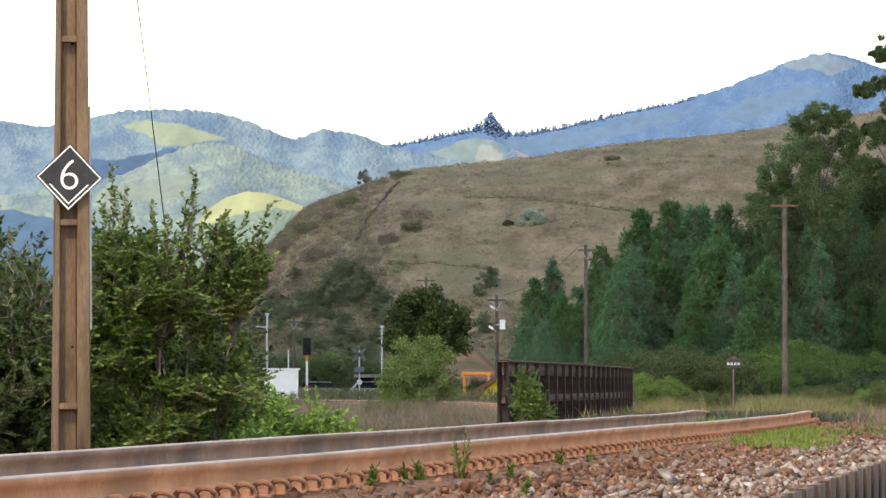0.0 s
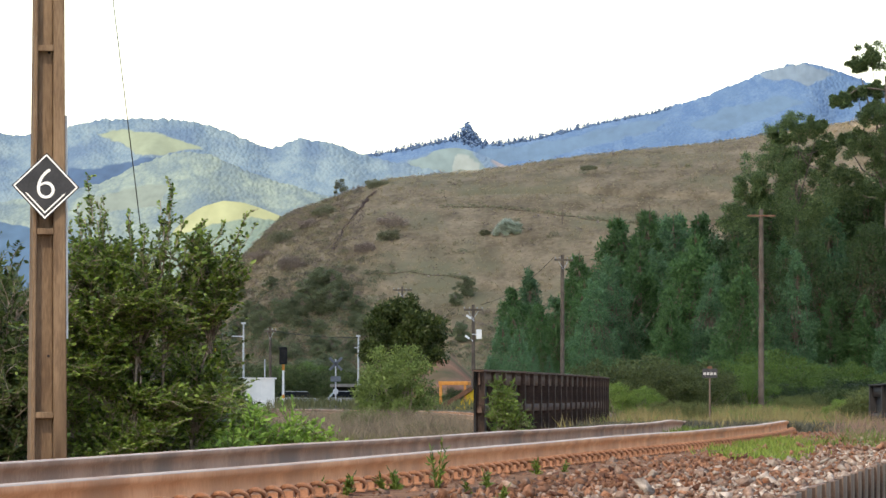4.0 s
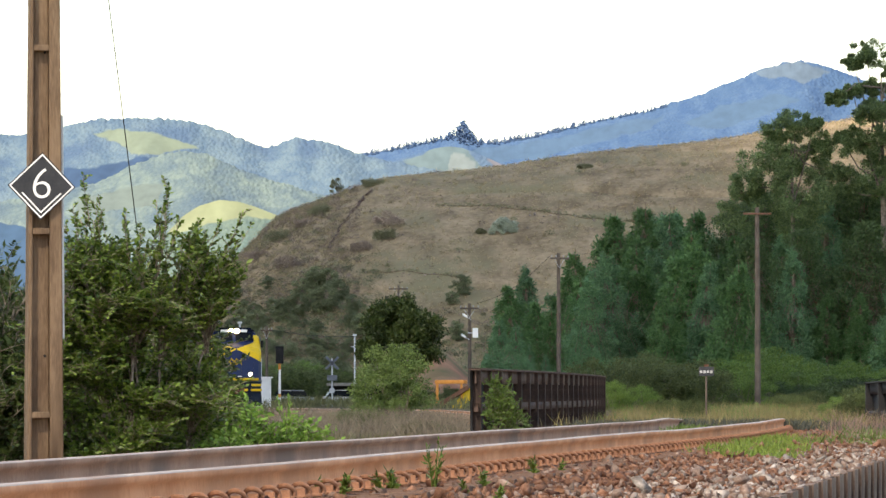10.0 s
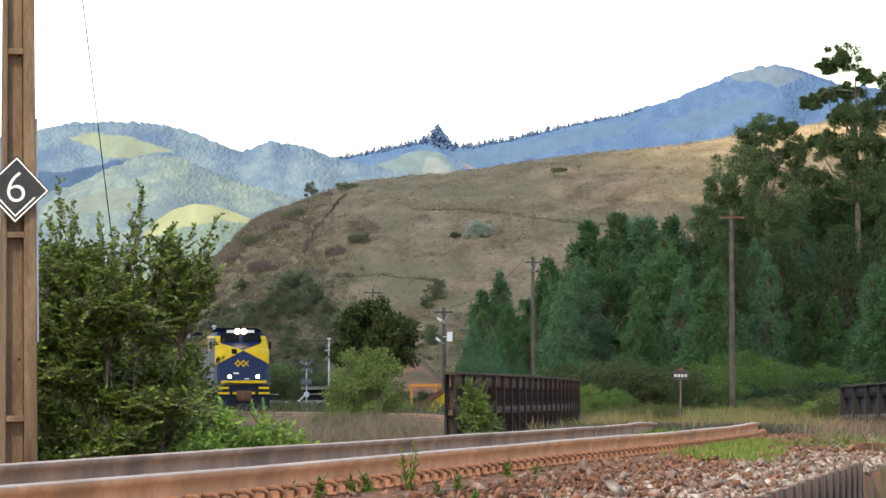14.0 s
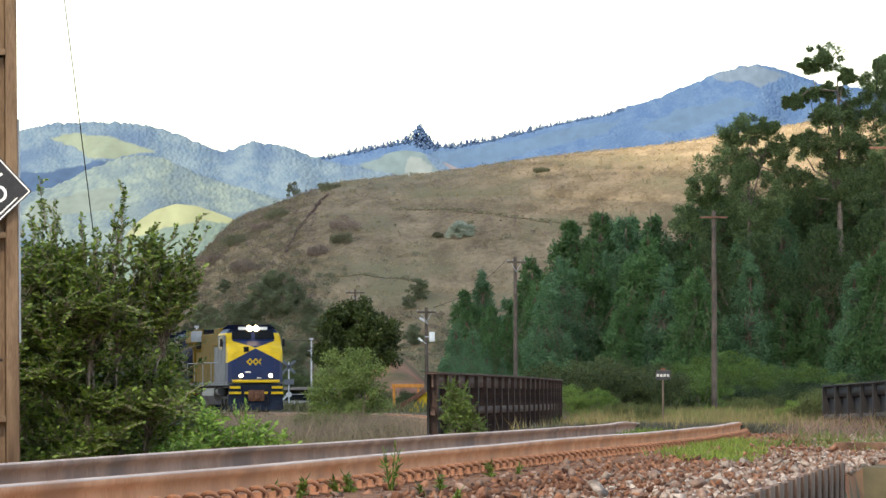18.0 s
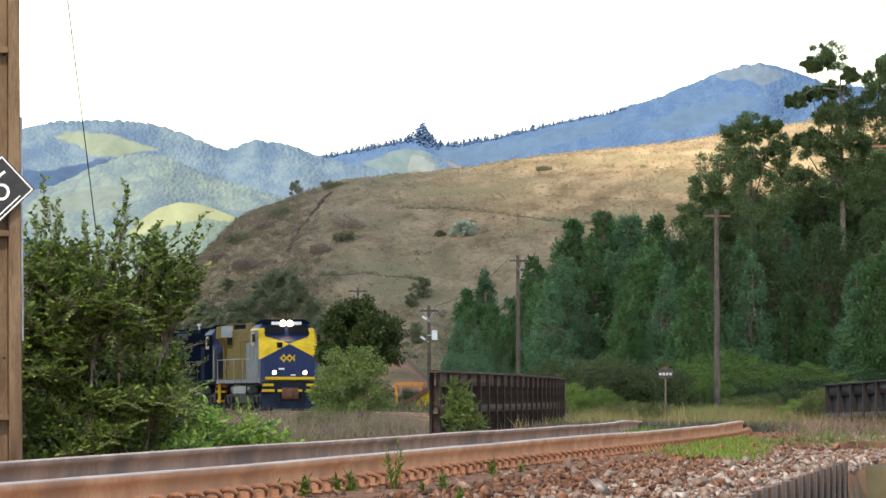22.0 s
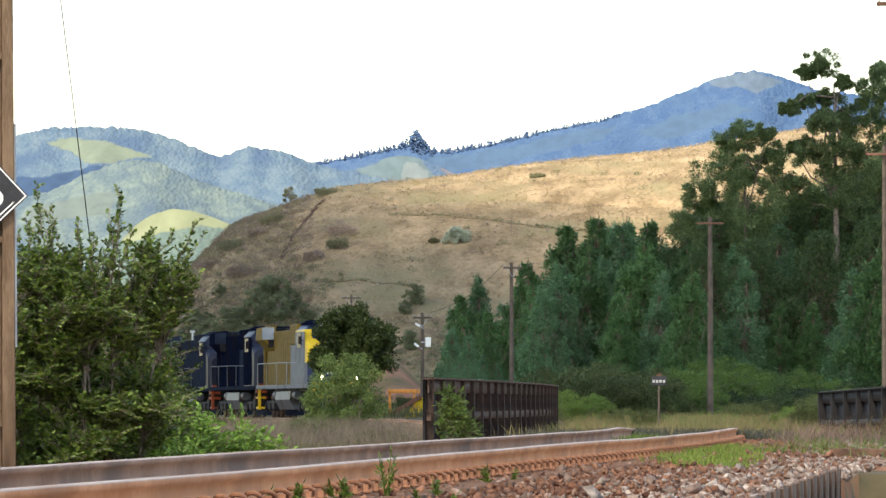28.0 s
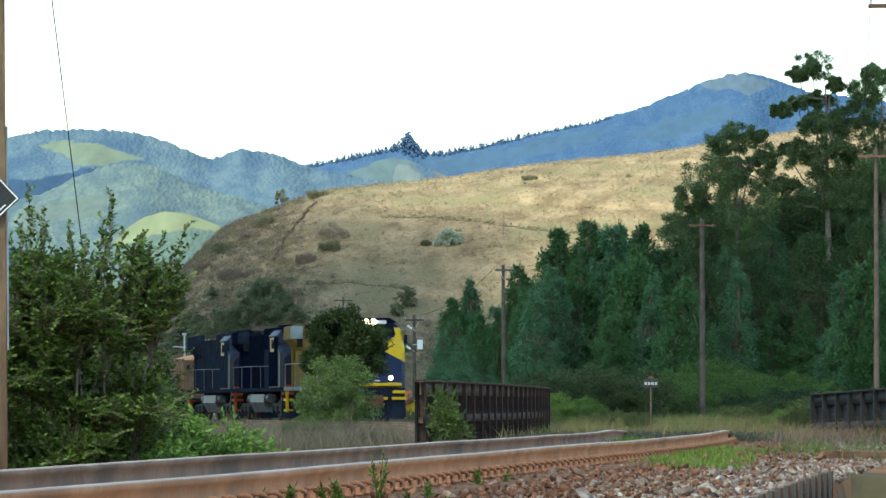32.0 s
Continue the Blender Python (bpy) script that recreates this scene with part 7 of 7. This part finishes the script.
part("side", boxes(((-0.5, -0.1, -0.3), (2.2, 0.1, 0.40), 0.02)), GREY_CONCRETE, ditch)
part("side", boxes(((-0.5, 0.9, -0.3), (2.2, 1.1, 0.42), 0.02)), GREY_CONCRETE, ditch)
part("bed", boxes(((-0.5, 0.1, -0.3), (2.2, 0.9, -0.05), 0.02)), GREY_CONCRETE, ditch)
beam = thing("old_sleeper", "old dark wooden sleeper lying in the grass", "sleeper", pose(0.2215 * 25.5, 25.5, 0.0, 0, 0, -4))
part("beam", boxes(((-0.45, -0.11, -0.12), (1.2, 0.11, 0.04), 0.015)), OLD_WOOD, beam)

dead = thing("dead_tree", "small bare greyish tree on the hill", "tree", pose(0, 0, 0))
x, y, z = hill_at(0.0632, 0.0760)
dead.location = (x, y, z - 0.1)
for k, (dx, dz, r) in enumerate(((0.1, 4.2, 0.09), (-0.9, 2.9, 0.05), (0.8, 3.1, 0.05), (-0.4, 3.8, 0.04), (0.5, 3.9, 0.04))):
    part("limb", tubes("limb", [([(0, 0, 0), (dx * 0.2, 0, dz * 0.5), (dx, 0.1, dz)], [r, r * 0.8, r * 0.4])], 6), PALE_BARK, dead)

# vehicles beyond the crossing


def car(x, y, z, turn, paint, label, big=False):
    t = thing("car", label, "car", pose(x, y, z, 0, 0, turn), "cars beyond the crossing")
    part("body", prism([(-2.1, 0.35), (2.1, 0.35), (2.15, 0.8), (1.9, 0.98), (0.95, 1.02), (-2.0, 1.05), (-2.15, 0.8)], -0.82, 0.82), paint, t)
    part("cabin", prism([(-1.9, 1.03), (0.95, 1.02), (0.35, 1.48), (-1.5, 1.50)], -0.72, 0.72), GLASS, t, "dark windows")
    part("roof", boxes(((-1.45, -0.68, 1.47), (0.3, 0.68, 1.54), 0.03)), paint, t)
    for wx in (-1.3, 1.3):
        for wy in (-0.82, 0.82):
            w = part("wheel", rods(((wx, wy - 0.09, 0.32), (wx, wy + 0.09, 0.32), 0.32), seg=18), RUBBER, t)
            part("rim", rods(((wx, wy - 0.10, 0.32), (wx, wy + 0.10, 0.32), 0.19), seg=14), GALVANISED, w)
    return t


car(-0.0290 * 172, 172, -0.6, 8, DULL_WHITE, "white car waiting beyond the crossing")
car(-0.0050 * 176, 176, -0.6, 4, DULL_WHITE, "white car waiting beyond the crossing")
car(-0.0535 * 178, 178, -0.6, 60, DULL_WHITE, "white car waiting beyond the crossing")


def shed(x, y, z):
    t = thing("shelter", "low dark shelter roof beyond the crossing", "shelter", pose(x, y, z))
    part("roof", boxes(((-3.2, -1.2, 2.0), (3.2, 1.2, 2.25), 0.03)), GREY_CONCRETE, t)
    for px in (-2.8, 0, 2.8):
        part("post", boxes(((px - 0.06, -0.06, 0), (px + 0.06, 0.06, 2.0), 0.01)), GREY_CONCRETE, t)
    part("back_wall", boxes(((-3.0, 1.0, 0), (3.0, 1.1, 2.0), 0.01)), BLACK_STEEL, t)


shed(-0.022 * 184, 184, -0.7)


def loader(x, y, z):
    """The rear of a faded orange machine by the line."""
    t = thing("loader", "faded orange and yellow loader parked by the line", "loader", pose(x, y, z, 0, 0, -10))
    part("canopy", boxes(((-1.0, -0.5, 1.75), (0.75, 0.6, 1.98), 0.05)), ORANGE, t)
    part("post", boxes(((-0.95, -0.45, 0.4), (-0.80, -0.3, 1.8), 0.02)), ORANGE, t)
    part("post", boxes(((0.5, -0.45, 0.8), (0.62, -0.3, 1.8), 0.02)), ORANGE, t)
    part("boom", boxes(((-0.95, -0.62, -0.12), (1.05, -0.42, 0.14), 0.03)), RUST, t, "", pose(0.1, 0, 1.0, 0, -32, 0))
    part("body", prism([(-0.2, 0.2), (1.4, 0.2), (1.4, 1.5), (0.9, 1.5)], -0.35, 0.6), YELLOW, t, "pale yellow body")
    for wx in (-0.5, 1.1):
        part("wheel", rods(((wx, -0.5, 0.25), (wx, -0.25, 0.25), 0.45), seg=18), RUBBER, t)


loader(0.0165 * 132, 132, -0.55)

# ---- cables ----


def cable(a, b, sag, r, label):
    f = np.linspace(0, 1, 24)
    pts = np.outer(1 - f, a) + np.outer(f, b) - np.outer(np.sin(f * np.pi), (0, 0, sag))
    tagged(part("cable", tubes("cable", [(pts, np.full(24, r))], 5), BLACK_STEEL), label, "cable")


def spot(b, u, y):
    return (b * y, y * PACE, 0.54 + u * y)


cable((-0.1645 * 18.2, 18.2 * PACE, 7.95), spot(-0.110, -0.0343, 30), 0.0, 0.006, "thin stay wire slanting down from the concrete pole")
telegraph_pole(-0.066 * 158, 158, 6.1, 0.8, "short wooden pole by the crossing", -0.7, 0.12)
lamp_mast(-0.0270 * 172, 172, 5.9, 0.3, -0.8)
cable((-0.066 * 158 + 0.3, 158 * PACE - 0.14, 5.1), (-0.0270 * 172, 172 * PACE, 5.0), 0.15, 0.018, "wire across the crossing")
cable((0.2395 * 45 - 0.60, 45 * PACE - 0.14, 8.69), (0.2285 * 80 - 0.60, 80 * PACE - 0.14, 9.6), 0.5, 0.007, "line wire between the poles")
cable((0.1512 * 105 - 0.60, 105 * PACE - 0.14, 9.1), (0.0632 * 138 + 0.5, 138 * PACE - 0.14, 9.05), 0.4, 0.006, "line wire between the poles")
cable((0.0632 * 138 - 0.5, 138 * PACE - 0.14, 9.05), spot(0.0270, 0.0405, 142), 0.5, 0.012, "line wire between the poles")

# ---- weeds at the rail and ballast stones ----


def weed(seed, tall, label):
    rng = np.random.default_rng(seed)
    t = thing("weed", label, "weed", pose(0, 0, 0), "weeds in the ballast")
    rows, b, e = [], [], []
    for k in range(4):
        d = rng.normal(size=2) * 0.12 * tall
        h = tall * rng.uniform(0.6, 1.0)
        rows.append(([(d[0] * 0.1, d[1] * 0.1, -0.02), (d[0] * 0.5, d[1] * 0.5, h * 0.6), (d[0], d[1], h)], [0.005, 0.004, 0.002]))
        for j in range(14):
            f = 0.15 + 0.85 * j / 13
            p = np.array((d[0] * f, d[1] * f, h * f))
            w = rng.normal(size=3) * 0.6 + (0, 0, 0.7)
            b.append(p), e.append(p + w / np.linalg.norm(w) * rng.uniform(0.03, 0.07))
    part("stem", tubes("stems", rows, 5), L_SHRUB, t)
    part("leaves", blades("leaves", rng, b, e, np.full(len(b), 0.016)), L_SHRUB, t)
    return t


w1, w2 = weed(100, 0.30, "slender green weed in the ballast"), weed(101, 0.14, "small green weed in the ballast")
plant(w1, 0.008 * 13.2, 13.2, 0, 1.0, 1.0, True)
for i, (b, y, size) in enumerate([(-0.016, 12.6, 0.9), (-0.032, 12.2, 1.0), (-0.045, 12.0, 0.8), (0.03, 13.6, 0.9), (0.022, 13.0, 0.8), (0.052, 15.5, 1.0), (0.036, 11.6, 0.9), (0.064, 16.0, 0.8), (-0.01, 12.9, 1.1)]):
    plant(w2, b * y, y, i * 77, size, 1.0, i == 0)


def stone_mesh(seed, material):
    rng = np.random.default_rng(seed)
    bm = bmesh.new()
    # broken stone: the hull of a few corners
    for p in rng.normal(size=(7, 3)):
        p = p / np.linalg.norm(p) * rng.uniform(0.8, 1.35)
        bm.verts.new(p * np.array([1.15, 0.85, 0.62]))
    got = bmesh.ops.convex_hull(bm, input=bm.verts[:])
    bmesh.ops.delete(bm, geom=[q for q in got["geom_interior"] if isinstance(q, bmesh.types.BMVert)], context="VERTS")
    bmesh.ops.recalc_face_normals(bm, faces=bm.faces)
    bm.verts.index_update()
    v = np.array([q.co[:] for q in bm.verts])
    f = np.array([[q.index for q in p.verts] for p in bm.faces])
    bm.free()
    return v, f


SHAPES = [stone_mesh(k, None) for k in range(10)]
PAINTS = [STONE, RED_STONE, PALE_STONE]
STONE_MESHES = []
for i, (v, f) in enumerate(SHAPES):
    for m in PAINTS:
        me = from_arrays("stone", v, f)
        me.materials.append(m)
        STONE_MESHES.append(me)


def stone_paint(d, y, r):
    """Red by the rail, paler towards the wall."""
    pale = min(1, max(0, (d - 1.75) / 1.1))
    q = r.random()
    if q < pale * 0.55:
        return 2
    return 1 if r.random() > 0.25 + pale * 0.4 else 0


bed = thing("ballast", "red and pale broken ballast stones beside the rail", "ballast", pose(0, 0, 0), kind="structure")
r5 = random.Random(17)
joined = {0: [[], [], 0], 1: [[], [], 0], 2: [[], [], 0]}
count = 0
for n in range(36000):
    s = r5.uniform(s0, s1)
    d = r5.uniform(0.98, 3.3)
    if n % 9 == 0:
        d = r5.uniform(-1.6, 0.7)
    k = int(s / STEP)
    q = LINE[k] + (LINE[min(k + 1, len(LINE) - 1)] - LINE[k]) * (s / STEP - k) + LEFT[k] * d
    z = float(rail_top(q[1])) - 0.215 - 0.03 * max(0, d - 0.9)
    if 0.9 < d < 1.6 and r5.random() < 0.25:
        continue
    size = (0.011 + 0.028 * r5.random() ** 1.7) * (1.6 if r5.random() < 0.08 else 1)
    paint, shape = stone_paint(d, q[1], r5), r5.randrange(10)
    m = pose(q[0], q[1], z + size * r5.uniform(-0.4, 0.9), r5.uniform(-50, 50), r5.uniform(-50, 50), r5.uniform(0, 360)) @ Matrix.Diagonal((size, size, size, 1))
    if count < 300 and d > 1.3 and 27 < q[1] < 40:
        part("stone", STONE_MESHES[shape * 3 + paint], None, bed, "", m)
        count += 1
    else:
        j = joined[paint]
        v, f = SHAPES[shape]
        mm = np.array(m)
        j[0].append(v @ mm[:3, :3].T + mm[:3, 3]), j[1].append(f + j[2])
        j[2] += len(v)
for paint, (v, f, n) in joined.items():
    tagged(part("stone_bed", from_arrays("stones", np.concatenate(v), np.concatenate(f)), PAINTS[paint], bed), kind="stuff")

motions()
